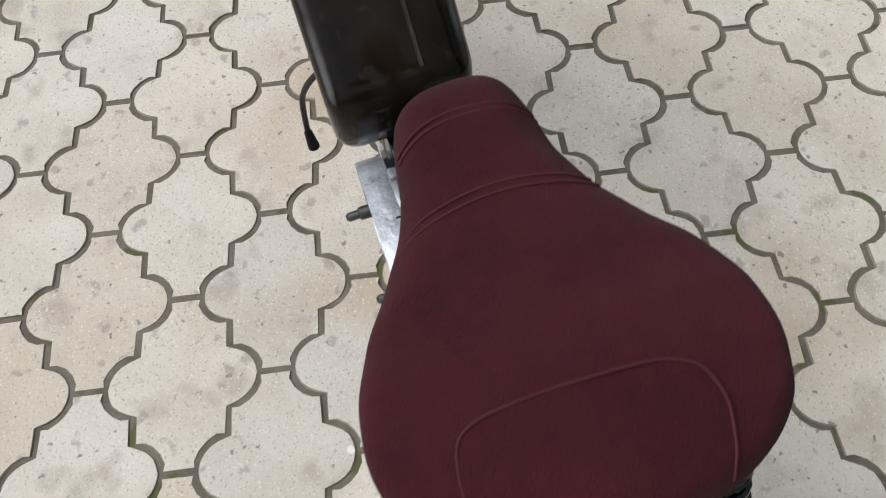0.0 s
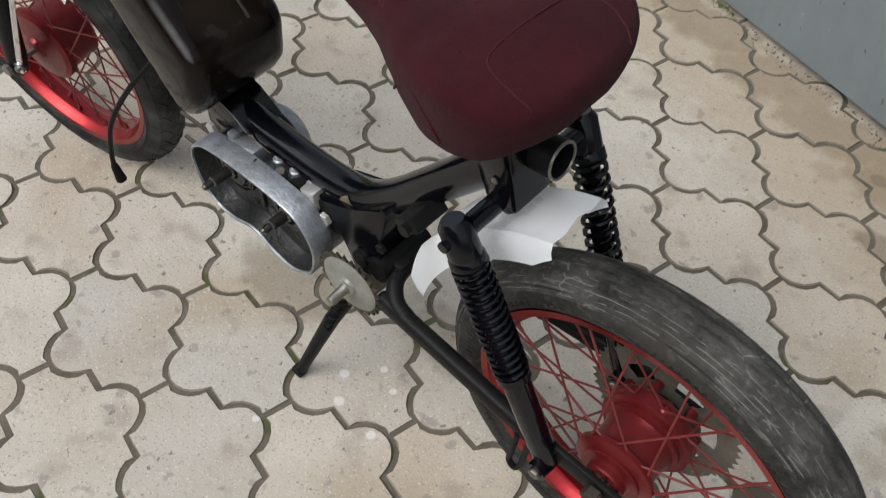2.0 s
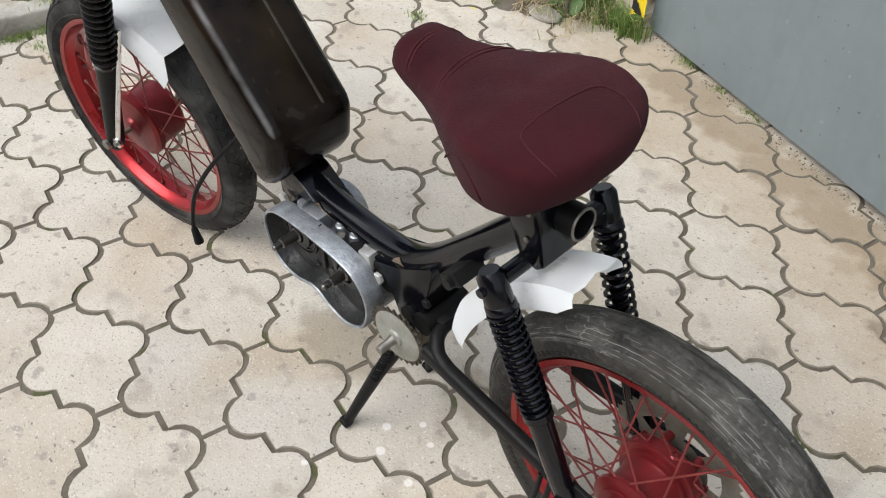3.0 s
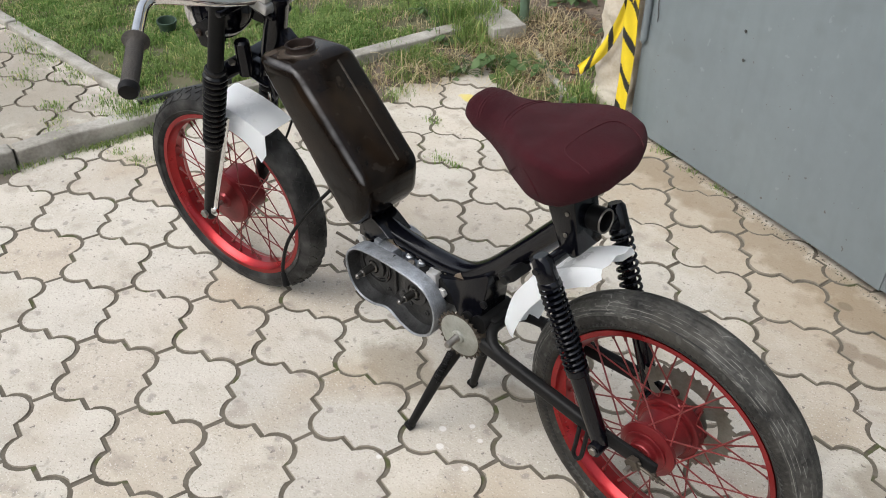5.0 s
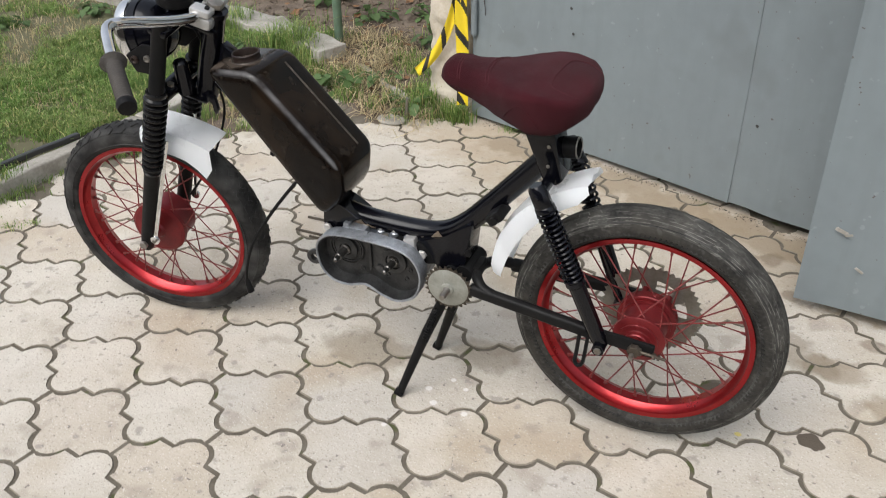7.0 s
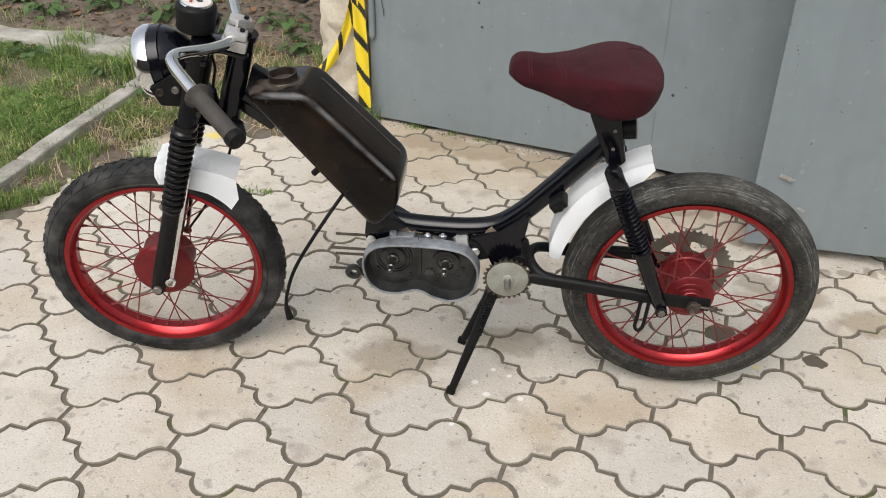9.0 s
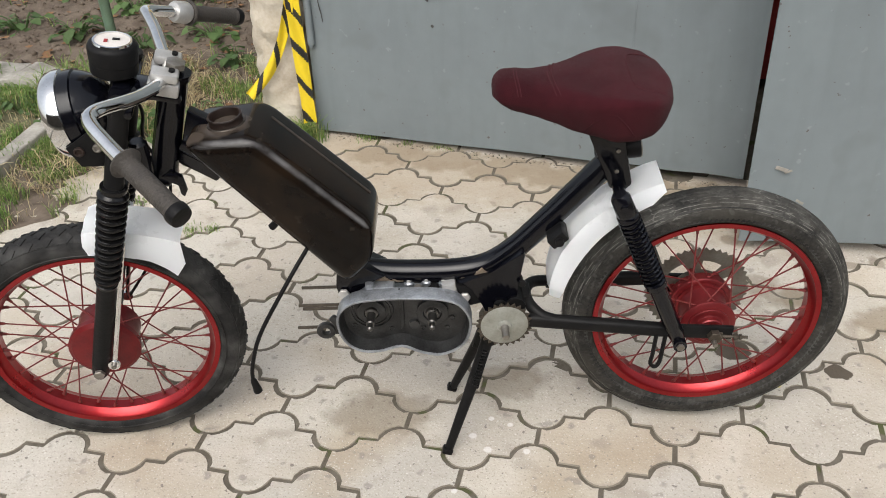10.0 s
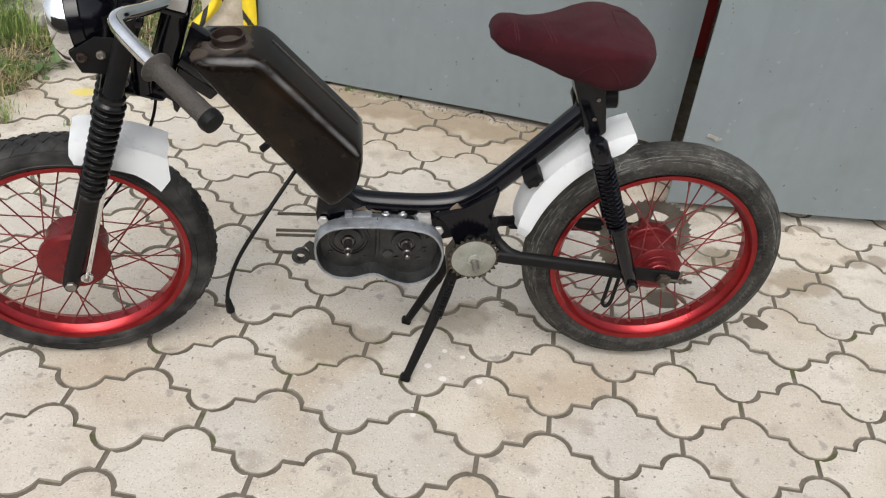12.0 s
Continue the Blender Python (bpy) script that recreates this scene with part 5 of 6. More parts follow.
def shock(y, tight):
    a, b = Vector((0.959, y, 0.604)), Vector((1.093, y * 0.8, 0.280))
    d = (b - a).normalized()
    bm, L = bmesh.new(), (b - a).length
    lathe(bm, [(0.001, -0.020), (0.012, -0.020), (0.017, -0.012), (0.018, 0.020), (0.0175, 0.024), (0.0195, 0.027), (0.0195, 0.034), (0.0115, 0.036), (0.0115, 0.19), (0.0195, 0.192), (0.0200, 0.202), (0.0165, 0.206), (0.0160, L - 0.016), (0.013, L), (0.001, L + 0.008)], along(a, b), 22)
    rod(bm, b + Vector((0, -0.022, 0)), b + Vector((0, 0.016, 0)), 0.013)
    body = part("shock_absorber", bm, BLACK, moped, "black rear shock absorber")
    part("spring", coil(a + d * 0.034, a + d * 0.194, 0.0178, 0.0031, 15 if tight else 11), BLACK, body)
    bm = bmesh.new()
    hexnut(bm, Matrix.Translation(b + Vector((0, -0.022, 0))) @ Matrix.Rotation(radians(90), 4, "X"), 0.008, 0.005)
    part("bolt", bm, STEEL, body)


shock(-0.085, True)
shock(0.112, False)

# swing arm
bm = bmesh.new()


def flat_arm(a, b, wide, tall):
    """A flattened tube from a to b."""
    a, b = Vector(a), Vector(b)
    mm = Matrix.Translation((a + b) / 2) @ Matrix.Rotation(-math.atan2(b.z - a.z, b.x - a.x), 4, "Y") @ Matrix.Rotation(math.atan2(b.y - a.y, b.x - a.x), 4, "Z")
    block(bm, ((b - a).length, wide, tall), mm, min(wide, tall) * 0.42, 4)


flat_arm((0.806, -0.055, 0.326), (1.10, -0.064, 0.297), 0.022, 0.028)
flat_arm((0.850, 0.072, 0.316), (1.095, 0.098, 0.300), 0.022, 0.030)
for y in (-0.060, 0.098):
    block(bm, (0.13, 0.009, 0.030), Matrix.Translation((1.132, y, 0.292)) @ Matrix.Rotation(radians(4), 4, "Y"), 0.003)
rod(bm, (0.786, -0.040, 0.345), (0.786, 0.045, 0.345), 0.019)
hoop = smooth_path([(0.858, -0.056, 0.324), (0.834, -0.052, 0.332), (0.816, -0.036, 0.341), (0.808, -0.012, 0.342), (0.808, 0.020, 0.338), (0.822, 0.052, 0.330), (0.850, 0.070, 0.320), (0.885, 0.076, 0.314)], 5)
sweep(bm, hoop, 0.0112, 14)
block(bm, (0.03, 0.05, 0.03), Matrix.Translation((0.800, 0.0, 0.342)), 0.006)
swing = part("swing_arm", bm, BLACK_DULL, moped, "black steel rear swing arm")
bm = bmesh.new()
loop = smooth_path([(1.050, -0.072, 0.295), (1.047, -0.074, 0.25), (1.045, -0.075, 0.226), (1.053, -0.076, 0.217), (1.061, -0.075, 0.226), (1.064, -0.074, 0.25), (1.067, -0.072, 0.293)], 5)
sweep(bm, loop, 0.0042, 8)
part("loop_bracket", bm, BLACK_DULL, swing, "hanging slotted black bracket")
part("axle_nut", hexnut(bmesh.new(), Matrix.Translation((1.160, -0.066, 0.288)) @ Matrix.Rotation(radians(90), 4, "X"), 0.0135, 0.013), STEEL_BROWN, swing)
bm = bmesh.new()
block(bm, (0.020, 0.006, 0.020), Matrix.Translation((1.165, -0.072, 0.288)), 0.003, 2)
rod(bm, (1.165, -0.072, 0.289), (1.222, -0.072, 0.285), 0.0030)
hexnut(bm, along((1.196, -0.072, 0.287), (1.25, -0.072, 0.283)), 0.0065, 0.007)
hexnut(bm, along((1.206, -0.072, 0.2863), (1.25, -0.072, 0.283)), 0.0060, 0.005)
part("chain_tensioner", bm, STEEL_BROWN, swing, "dirty steel chain tensioner")


# fenders
def fender(centre, sections, half, thick=0.0022):
    """A folded sheet over a wheel: per section the angle, the radii of crown, shoulders and edges, the width and the edges' slant."""
    bm, rows = bmesh.new(), []
    dense = []
    for a, b in zip(sections, sections[1:]):
        for k in range(6):
            dense.append([p + (q - p) * k / 6 for p, q in zip(a, b)])
    dense.append(list(sections[-1]))
    for ang, crown, shoulder, edge, wide, slant in dense:
        ring = []
        for y, r in ((-1.0, edge), (-0.98, (edge + shoulder) / 2), (-0.86, shoulder), (-0.45, crown - 0.006), (0, crown), (0.45, crown - 0.006), (0.86, shoulder), (0.98, (edge + shoulder) / 2), (1.0, edge)):
            t = radians(ang - slant * max(0, -y - 0.86) / 0.14 + 0.5 * slant * max(0, y - 0.86) / 0.14)
            ring.append(bm.verts.new((centre.x + r * math.cos(t), centre.y + y * half * wide, centre.z + r * math.sin(t))))
        rows.append(ring)
    for a, b in zip(rows, rows[1:]):
        for k in range(len(a) - 1):
            bm.faces.new((a[k], a[k + 1], b[k + 1], b[k]))
    bmesh.ops.solidify(bm, geom=bm.faces[:], thickness=thick)
    return bm


bm = fender(FRONT_HUB + Vector((0, -0.012, 0)), [(83, 0.298, 0.294, 0.268, 0.93, 0), (81, 0.302, 0.298, 0.252, 1.0, 0), (70, 0.308, 0.303, 0.254, 1.0, 0), (60, 0.316, 0.311, 0.262, 1.0, 2), (55, 0.320, 0.316, 0.260, 1.0, 4), (51.5, 0.323, 0.319, 0.256, 1.0, 6.5)], 0.050)
front_fender = part("front_fender", bm, WHITE, moped, "white plastic front fender", TURNED, 50)
bm = fender(Vector((1.163, 0.000, 0.281)), [(165, 0.326, 0.325, 0.306, 0.8, 0), (161, 0.336, 0.334, 0.306, 1.0, 0), (148, 0.354, 0.350, 0.312, 1.0, 0), (136, 0.360, 0.356, 0.318, 1.0, 0), (124, 0.360, 0.356, 0.322, 1.0, 0), (116, 0.360, 0.356, 0.324, 1.0, 0), (111, 0.359, 0.355, 0.340, 1.0, 0)], 0.045)
rear_fender = part("rear_fender", bm, WHITE, moped, "white plastic rear fender", None, 50)
for s in (-1, 1):
    a, b = Vector((0.006, 0.100 * s, 0.282)), Vector((0.080, 0.064 * s, 0.540))
    mm, bm = along(a, b), bmesh.new()
    block(bm, (0.005, 0.010, (b - a).length), mm @ Matrix.Translation((0, 0, (b - a).length / 2)), 0.002)
    lathe(bm, [(0.011, -0.003), (0.011, 0.003)], Matrix.Translation(a) @ Matrix.Rotation(radians(90), 4, "X"), 16)
    stay = part("fender_stay", bm, CHROME, moped, "bright flat metal fender stay", TURNED)
    bm = lathe(bmesh.new(), [(0.005, 0.003), (0.005, 0.008), (0.002, 0.009)], Matrix.Translation(a) @ Matrix.Rotation(radians(90 * -s), 4, "X"), 10)
    part("bolt", bm, STEEL, stay)

# fork
def at_leg(z, y):
    """A point on a fork leg at a height."""
    return Vector((-0.024 + (z - 0.268) * 0.31, y, z))


for s in (-1, 1):
    y = 0.086 * s
    a, b = at_leg(0.255, y), at_leg(0.83, y)
    bm = bmesh.new()
    lathe(bm, [(0.0, -0.012), (0.010, -0.012), (0.016, 0.0), (0.0175, 0.03), (0.0175, 0.235), (0.019, 0.240), (0.0165, 0.244), (0.0165, 0.60), (0.0, 0.60)], along(a, b), 20)
    leg = part("fork_leg", bm, BLACK_DULL, moped, "black telescopic fork leg", TURNED)
    bm, prof = bmesh.new(), [(0.018, -0.010), (0.0195, -0.004)]
    for k in range(13):
        z, r = 0.196 * k / 13, 0.0185 + 0.0035 * k / 13
        prof += [(r - 0.0050, z), (r - 0.0048, z + 0.0045), (r + 0.0030, z + 0.0062), (r + 0.0046, z + 0.0088), (r + 0.0046, z + 0.0108), (r + 0.0028, z + 0.0134)]
    prof += [(0.021, 0.198), (0.0225, 0.200), (0.0225, 0.208), (0.017, 0.210)]
    lathe(bm, prof, along(at_leg(0.474, y), b), 24)
    part("gaiter", bm, GAITER, leg, "ribbed black rubber fork gaiter")
bm = bmesh.new()
for c, w in ((0.652, 0.015), (0.812, 0.018)):
    mid = at_leg(c, 0)
    mm = Matrix.Translation(mid) @ Matrix.Rotation(math.atan(0.31), 4, "Y")
    block(bm, (0.042, 0.20, w), mm, 0.006)
    block(bm, (0.09, 0.06, w), mm @ Matrix.Translation((0.045, 0, 0)), 0.008)
lathe(bm, [(0.016, -0.02), (0.016, 0.05), (0.012, 0.055)], Matrix.Translation(at_leg(0.675, -0.045) + Vector((0.045, 0, 0))), 16)
part("fork_yoke", bm, BLACK, moped, "black fork yokes", TURNED)
part("bolt", hexnut(bmesh.new(), Matrix.Translation(at_leg(0.674, -0.055) + Vector((0.016, 0, 0))) @ Matrix.Rotation(math.atan(0.31), 4, "Y"), 0.008, 0.006), STEEL, moped, "bright yoke bolt", TURNED)
part("head_nut", hexnut(bmesh.new(), Matrix.Translation(HEAD + HEAD_DIR * 0.118) @ HEAD_DIR.to_track_quat("Z", "Y").to_matrix().to_4x4(), 0.017, 0.012), STEEL, moped, "", TURNED)

# handlebar
bm = bmesh.new()
left = [Vector(p) for p in ((0.216, -0.02, 0.826), (0.211, -0.06, 0.828), (0.203, -0.11, 0.838), (0.193, -0.165, 0.854), (0.181, -0.212, 0.868), (0.175, -0.238, 0.871), (0.184, -0.259, 0.866), (0.211, -0.287, 0.853), (0.239, -0.313, 0.840), (0.285, -0.353, 0.819), (0.324, -0.388, 0.801))]
left = [unturned(p) for p in left]
right = [Vector((p.x + 0.10 * max(0, abs(p.y) - 0.03), -p.y * 0.94, p.z - 0.20 * max(0, abs(p.y) - 0.03))) for p in left]
bars = smooth_path(right[::-1] + left, 6)
bar = part("handlebar", sweep(bmesh.new(), bars, 0.0108, 16), CHROME, moped, "worn chrome swept-back handlebar", TURNED)
for pts in (left, right):
    a, b = pts[-3], pts[-1]
    L = (b - a).length
    bm, prof = bmesh.new(), [(0.011, -0.002), (0.023, 0.0), (0.024, 0.003), (0.019, 0.007), (0.0150, 0.012)]
    for k in range(20):
        z = 0.014 + (L - 0.03) * k / 20
        prof += [(0.0146, z), (0.0152, z + 0.0020), (0.0146, z + 0.0036)]
    prof += [(0.0165, L - 0.012), (0.0170, L - 0.004), (0.0145, L + 0.003), (0.006, L + 0.004)]
    lathe(bm, prof, along(a, b), 22)
    grip = part("grip", bm, GRIP, bar, "worn dark rubber handlebar grip")
    part("end_cap", lathe(bmesh.new(), [(0.0172, L - 0.010), (0.0176, L - 0.004), (0.0160, L + 0.004), (0.006, L + 0.0055)], along(a, b), 22), BLACK_DULL, grip, "black rubber grip end")
    if pts is right:
        bm = lathe(bmesh.new(), [(0.011, -0.036), (0.018, -0.035), (0.0205, -0.030), (0.0205, -0.006), (0.018, -0.001), (0.011, 0.0)], along(a, b), 22)
        part("throttle_housing", bm, BARE_ALLOY, bar, "grey metal throttle housing")
bm = bmesh.new()
top = HEAD + HEAD_DIR * 0.113 + Vector((-0.013, 0, -0.008))
block(bm, (0.04, 0.05, 0.016), Matrix.Translation(top + Vector((-0.004, 0, -0.012))) @ Matrix.Rotation(math.atan(0.31), 4, "Y"), 0.003)
clamp = part("handlebar_clamp", bm, BARE_ALLOY, moped, "cast aluminium handlebar clamp", TURNED)
for s in (-1, 1):
    mm = Matrix.Translation(top + Vector((-0.004, 0.030 * s, 0.0))) @ Matrix.Rotation(math.atan(0.31), 4, "Y")
    part("clamp_block", block(bmesh.new(), (0.050, 0.030, 0.024), mm @ Matrix.Translation((0, 0, -0.004)), 0.004), BARE_ALLOY, clamp)
    part("clamp_cap", block(bmesh.new(), (0.044, 0.032, 0.016), mm @ Matrix.Translation((0, 0, 0.017)), 0.005), BARE_ALLOY, clamp)
for s in (-1, 1):
    for dx in (-0.015, 0.015):
        part("bolt", rod(bmesh.new(), top + Vector((dx - 0.004, 0.030 * s, 0.016)), top + Vector((dx + 0.000, 0.030 * s, 0.025)), 0.005), BLACK_DULL, clamp)

# headlamp and speedometer
LAMP = pose(0.069, 0.0, 0.772, 0, -98, 0) @ Matrix.Scale(0.94, 4)
bm = bmesh.new()
lathe(bm, [(0.0, -0.058), (0.024, -0.055), (0.043, -0.046), (0.057, -0.032), (0.066, -0.016), (0.0705, -0.004), (0.074, -0.002), (0.074, 0.024), (0.071, 0.025)], LAMP, 40)
lamp = part("headlamp", bm, BLACK, moped, "round black headlamp with chrome ring", TURNED)
bm = bmesh.new()
lathe(bm, [(0.072, 0.018), (0.077, 0.020), (0.0785, 0.030), (0.076, 0.044), (0.070, 0.052), (0.066, 0.053), (0.066, 0.046), (0.071, 0.03)], LAMP, 44, True)
part("ring", bm, CHROME, lamp, "wide chrome lamp ring")
bm = bmesh.new()
lathe(bm, [(0.0665, 0.049), (0.055, 0.056), (0.03, 0.061), (0.0, 0.063)], LAMP, 36)
part("lens", bm, WHITE, lamp, "pale lamp lens")
for s in (-1, 1):
    bm = prism(bmesh.new(), [(0.042, 0.745), (0.085, 0.772), (0.135, 0.768), (0.132, 0.735), (0.095, 0.705), (0.058, 0.708)], 0.0715 * s - 0.003, 0.0715 * s + 0.003, 0.002)
    part("lamp_bracket", bm, BLACK_DULL, lamp)
for s in (-1, 1):
    for x, z, r, mat in ((0.062, 0.738, 0.0085, RUST), (0.092, 0.742, 0.0075, STEEL)):
        part("bolt", lathe(bmesh.new(), [(r, 0), (r, 0.004), (r * 0.7, 0.005), (r * 0.5, 0.002), (0.0, 0.002)], Matrix.Translation((x, 0.0745 * s, z)) @ Matrix.Rotation(radians(90 * -s), 4, "X"), 14), mat, lamp)

DIALPOSE = Matrix.Translation((0.130, 0.010, 0.830)) @ Matrix.Rotation(radians(10), 4, "Y") @ Matrix.Scale(0.94, 4)
bm, prof = bmesh.new(), [(0.0, 0.0), (0.036, 0.0), (0.040, 0.004)]
prof += [(0.0408, 0.022), (0.0400, 0.0225), (0.0400, 0.0240), (0.0412, 0.0245), (0.0425, 0.048), (0.0405, 0.054), (0.036, 0.0575), (0.026, 0.058)]
lathe(bm, prof, DIALPOSE, 36)
speedo = part("speedometer", bm, BLACK_DULL, moped, "round black speedometer on a stalk", TURNED)
bm = bmesh.new()
lathe(bm, [(0.030, 0.056), (0.0335, 0.0575), (0.0325, 0.0605), (0.0295, 0.061), (0.0295, 0.058)], DIALPOSE, 36, True)
part("ring", bm, CHROME, speedo)
bm = bmesh.new()
lathe(bm, [(0.0300, 0.0585), (0.0, 0.0595)], DIALPOSE, 30)
part("dial", bm, DIAL, speedo, "pale speedometer dial")
bm = bmesh.new()
block(bm, (0.012, 0.007, 0.001), DIALPOSE @ Matrix.Translation((0.006, 0.004, 0.0603)))
part("dial_mark", bm, BLACK_DULL, speedo)
bm = bmesh.new()
block(bm, (0.006, 0.010, 0.001), DIALPOSE @ Matrix.Translation((-0.010, -0.004, 0.0603)))
part("needle", bm, RED_FLAT, speedo, "red dial mark")
for dy in (-0.012, 0.012):
    part("stalk", rod(bmesh.new(), (0.130, 0.010 + dy, 0.830), (0.116, dy, 0.792), 0.004), BLACK_DULL, speedo)

# tank
TANK = [(0.226, 0.731), (0.355, 0.742), (0.537, 0.558), (0.528, 0.482), (0.478, 0.430)]
bm = bmesh.new()
TY0, TY1 = -0.083, 0.070
prism(bm, TANK, TY0, TY1, 0.025, 6)
tank = part("fuel_tank", bm, STEEL_DARK, moped, "dark welded sheet-steel fuel tank with worn edges and painted-on edge glints", None, 30)
bm = bmesh.new()
sweep(bm, [(0.368, 0.018, 0.7285), (0.524, 0.018, 0.5710)], 0.0024, 6)
part("crease", bm, TANK_SEAM, tank, "ground-down weld seam along the tank")
NECK = Matrix.Translation((0.298, -0.014, 0.735)) @ Matrix.Rotation(radians(-5), 4, "Y")
bm = bmesh.new()
lathe(bm, [(0.036, -0.008), (0.033, 0.001), (0.0295, 0.0030), (0.0282, 0.008), (0.0286, 0.0135), (0.0298, 0.0155), (0.0290, 0.0172), (0.0262, 0.0168), (0.0248, 0.010), (0.0248, -0.008)], NECK, 36, True)
for v in bm.verts:
    v.co += Vector((0, 0, 0.0012 * noise.noise(v.co * 60))) * (1 if v.co.z > 0.746 else 0)
part("filler_neck", bm, RUST, tank, "open rusty filler neck")
weld_ring = [(0.0300 + 0.0035 * math.cos(q), 0.0012 + 0.0030 * math.sin(q)) for q in (0.0, 1.05, 2.1, 3.14, 4.2, 5.25)]
part("weld_bead", lathe(bmesh.new(), weld_ring, NECK, 40, True), TANK_SEAM, tank, "pale weld bead round the filler neck")
# the tank has no hole: a dark disc gives the neck its inner shade
part("neck_inside", lathe(bmesh.new(), [(0.0252, 0.0015), (0.0, 0.001)], NECK, 24), DARK, tank)
bm = bmesh.new()
lathe(bm, [(0.007, 0), (0.007, 0.02), (0.004, 0.022)], along((0.365, -0.045, 0.558), (0.345, -0.045, 0.538)), 12)
part("fuel_tap", bm, BLACK_DULL, tank)

# seat
SEAT_Y = -0.006
STATIONS = [  # along, half width, top, underside
    (0.742, 0.0197, 0.812, 0.778), (0.746, 0.0335, 0.812, 0.774), (0.756, 0.0414, 0.812, 0.767), (0.780, 0.0463, 0.810, 0.758), (0.806, 0.0502, 0.807, 0.750),
    (0.834, 0.0591, 0.807, 0.743), (0.864, 0.0754, 0.808, 0.736), (0.900, 0.0965, 0.811, 0.734), (0.932, 0.1085, 0.814, 0.730), (0.965, 0.1118, 0.813, 0.731),
    (0.995, 0.1053, 0.808, 0.736), (1.013, 0.0892, 0.803, 0.741), (1.025, 0.0663, 0.799, 0.744), (1.031, 0.0439, 0.796, 0.746), (1.034, 0.0214, 0.794, 0.747)]


def seat_section(x):
    for a, b in zip(STATIONS, STATIONS[1:]):
        if a[0] <= x <= b[0]:
            k = (x - a[0]) / (b[0] - a[0])
            k = k * k * (3 - 2 * k) * 0.4 + k * 0.6
            return [p + (q - p) * k for p, q in zip(a, b)]
    return STATIONS[-1] if x > 0.9 else STATIONS[0]


def half_width(x, side):
    """The seat's half width; its far flank bulges a little."""
    return seat_section(x)[1] * (1 + (0.030 * math.exp(-((x - 0.915) / 0.055) ** 2) if side > 0 else 0))


def seat_plan():
    """The seat's outline from above, evenly stepped."""
    xs = [0.742 + 0.292 * (0.5 - 0.5 * math.cos(math.pi * i / 60)) for i in range(61)]
    rough = [Vector((x, -half_width(x, -1), 0)) for x in xs] + [Vector((x, half_width(x, 1), 0)) for x in xs[::-1]]
    rough = smooth_path(rough, 3, True)
    steps = [(rough[(i + 1) % len(rough)] - rough[i]).length for i in range(len(rough))]
    count, loop, i, done = 140, [], 0, 0.0
    for k in range(count):
        want = sum(steps) * k / count
        while done + steps[i] < want:
            done += steps[i]
            i += 1
        loop.append(rough[i].lerp(rough[(i + 1) % len(rough)], (want - done) / steps[i]))
    for _ in range(4):
        loop = [(loop[i - 1] + loop[i] * 2 + loop[(i + 1) % count]) / 4 for i in range(count)]
    return loop


PLAN = seat_plan()


def fillet(x):
    """The rounding at the top edge: soft along the nose and flanks, tighter round the back."""
    return 0.027 - 0.017 * min(1.0, max(0.0, (x - 0.80) / 0.16))


def seat_top(x, y):
    """The point of the seat's upper side at a place in the plan."""
    p = Vector((x, y, 0))
    d = min((p - (a + (b - a) * min(1, max(0, (p - a).dot(b - a) / (b - a).length_squared)))).length for a, b in zip(PLAN, PLAN[1:] + PLAN[:1]))
    _, w, top_z, _ = seat_section(x)
    r = fillet(x)
    drop = r - math.sqrt(max(0.0, r * r - (r - d) ** 2)) if d < r else 0.0
    return Vector((x, SEAT_Y + y, top_z - 0.009 * min(1, y * y / (w * w)) - drop * 0.9))


def inset(d):
    """The outline moved in by d metres."""
    out = []
    for i, p in enumerate(PLAN):
        t = (PLAN[(i + 1) % len(PLAN)] - PLAN[i - 1]).normalized()
        out.append(p + Vector((-t.y, t.x, 0)) * d)
    return out


bm, rings = bmesh.new(), []
for d, up in ((0.030, 0.0), (0.014, 0.004), (0.0085, 0.10), (0.0045, 0.32), (0.0018, 0.62), (0.0, 0.86), (0.0, 1.0)):        # from the underside up the wall
    ring = []
    for k, (p, q) in enumerate(zip(inset(d), PLAN)):
        low, high = seat_section(q.x)[3], seat_top(q.x, q.y).z
        ring.append(Vector((p.x, p.y + SEAT_Y, low + (high - low) * up)))
    rings.append(ring)
for share in (0.05, 0.13, 0.25, 0.4, 0.6, 0.8, 1.0, 1.25):                                                    # over the rounded edge
    rings.append([seat_top(p.x, p.y) for p in [a + (b - a) * (fillet(a.x) * share / 0.01) for a, b in zip(PLAN, inset(0.01))]])
rim = [Vector((p.x, p.y - SEAT_Y, 0)) for p in rings[-1]]
for f in (0.86, 0.70, 0.52, 0.34, 0.16):
    rings.append([seat_top(0.93 + (p.x - 0.93) * f, p.y * f) for p in rim])
rings = [[bm.verts.new(p + Vector((0, 0, 0.0022 * noise.noise(p * 24)))) for p in ring] for ring in rings]
for a, b in zip(rings, rings[1:]):
    for k in range(len(a)):
        bm.faces.new((a[k], a[(k + 1) % len(a)], b[(k + 1) % len(a)], b[k]))
bm.faces.new(rings[0][::-1])
bm.faces.new(rings[-1])
seat = part("seat", bm, FABRIC, moped, "burgundy fabric-covered saddle", None, 70)


def seat_side(x, side, up):
    """A point on the upright wall, up: 0 at its foot, 1 at the rounded edge."""
    y = half_width(x, side) * side
    low, high = seat_section(x)[3], seat_top(x, y).z
    return Vector((x, SEAT_Y + y - side * 0.006 * (1 - up) ** 2 - side * 0.0012, low + (high - low) * up))


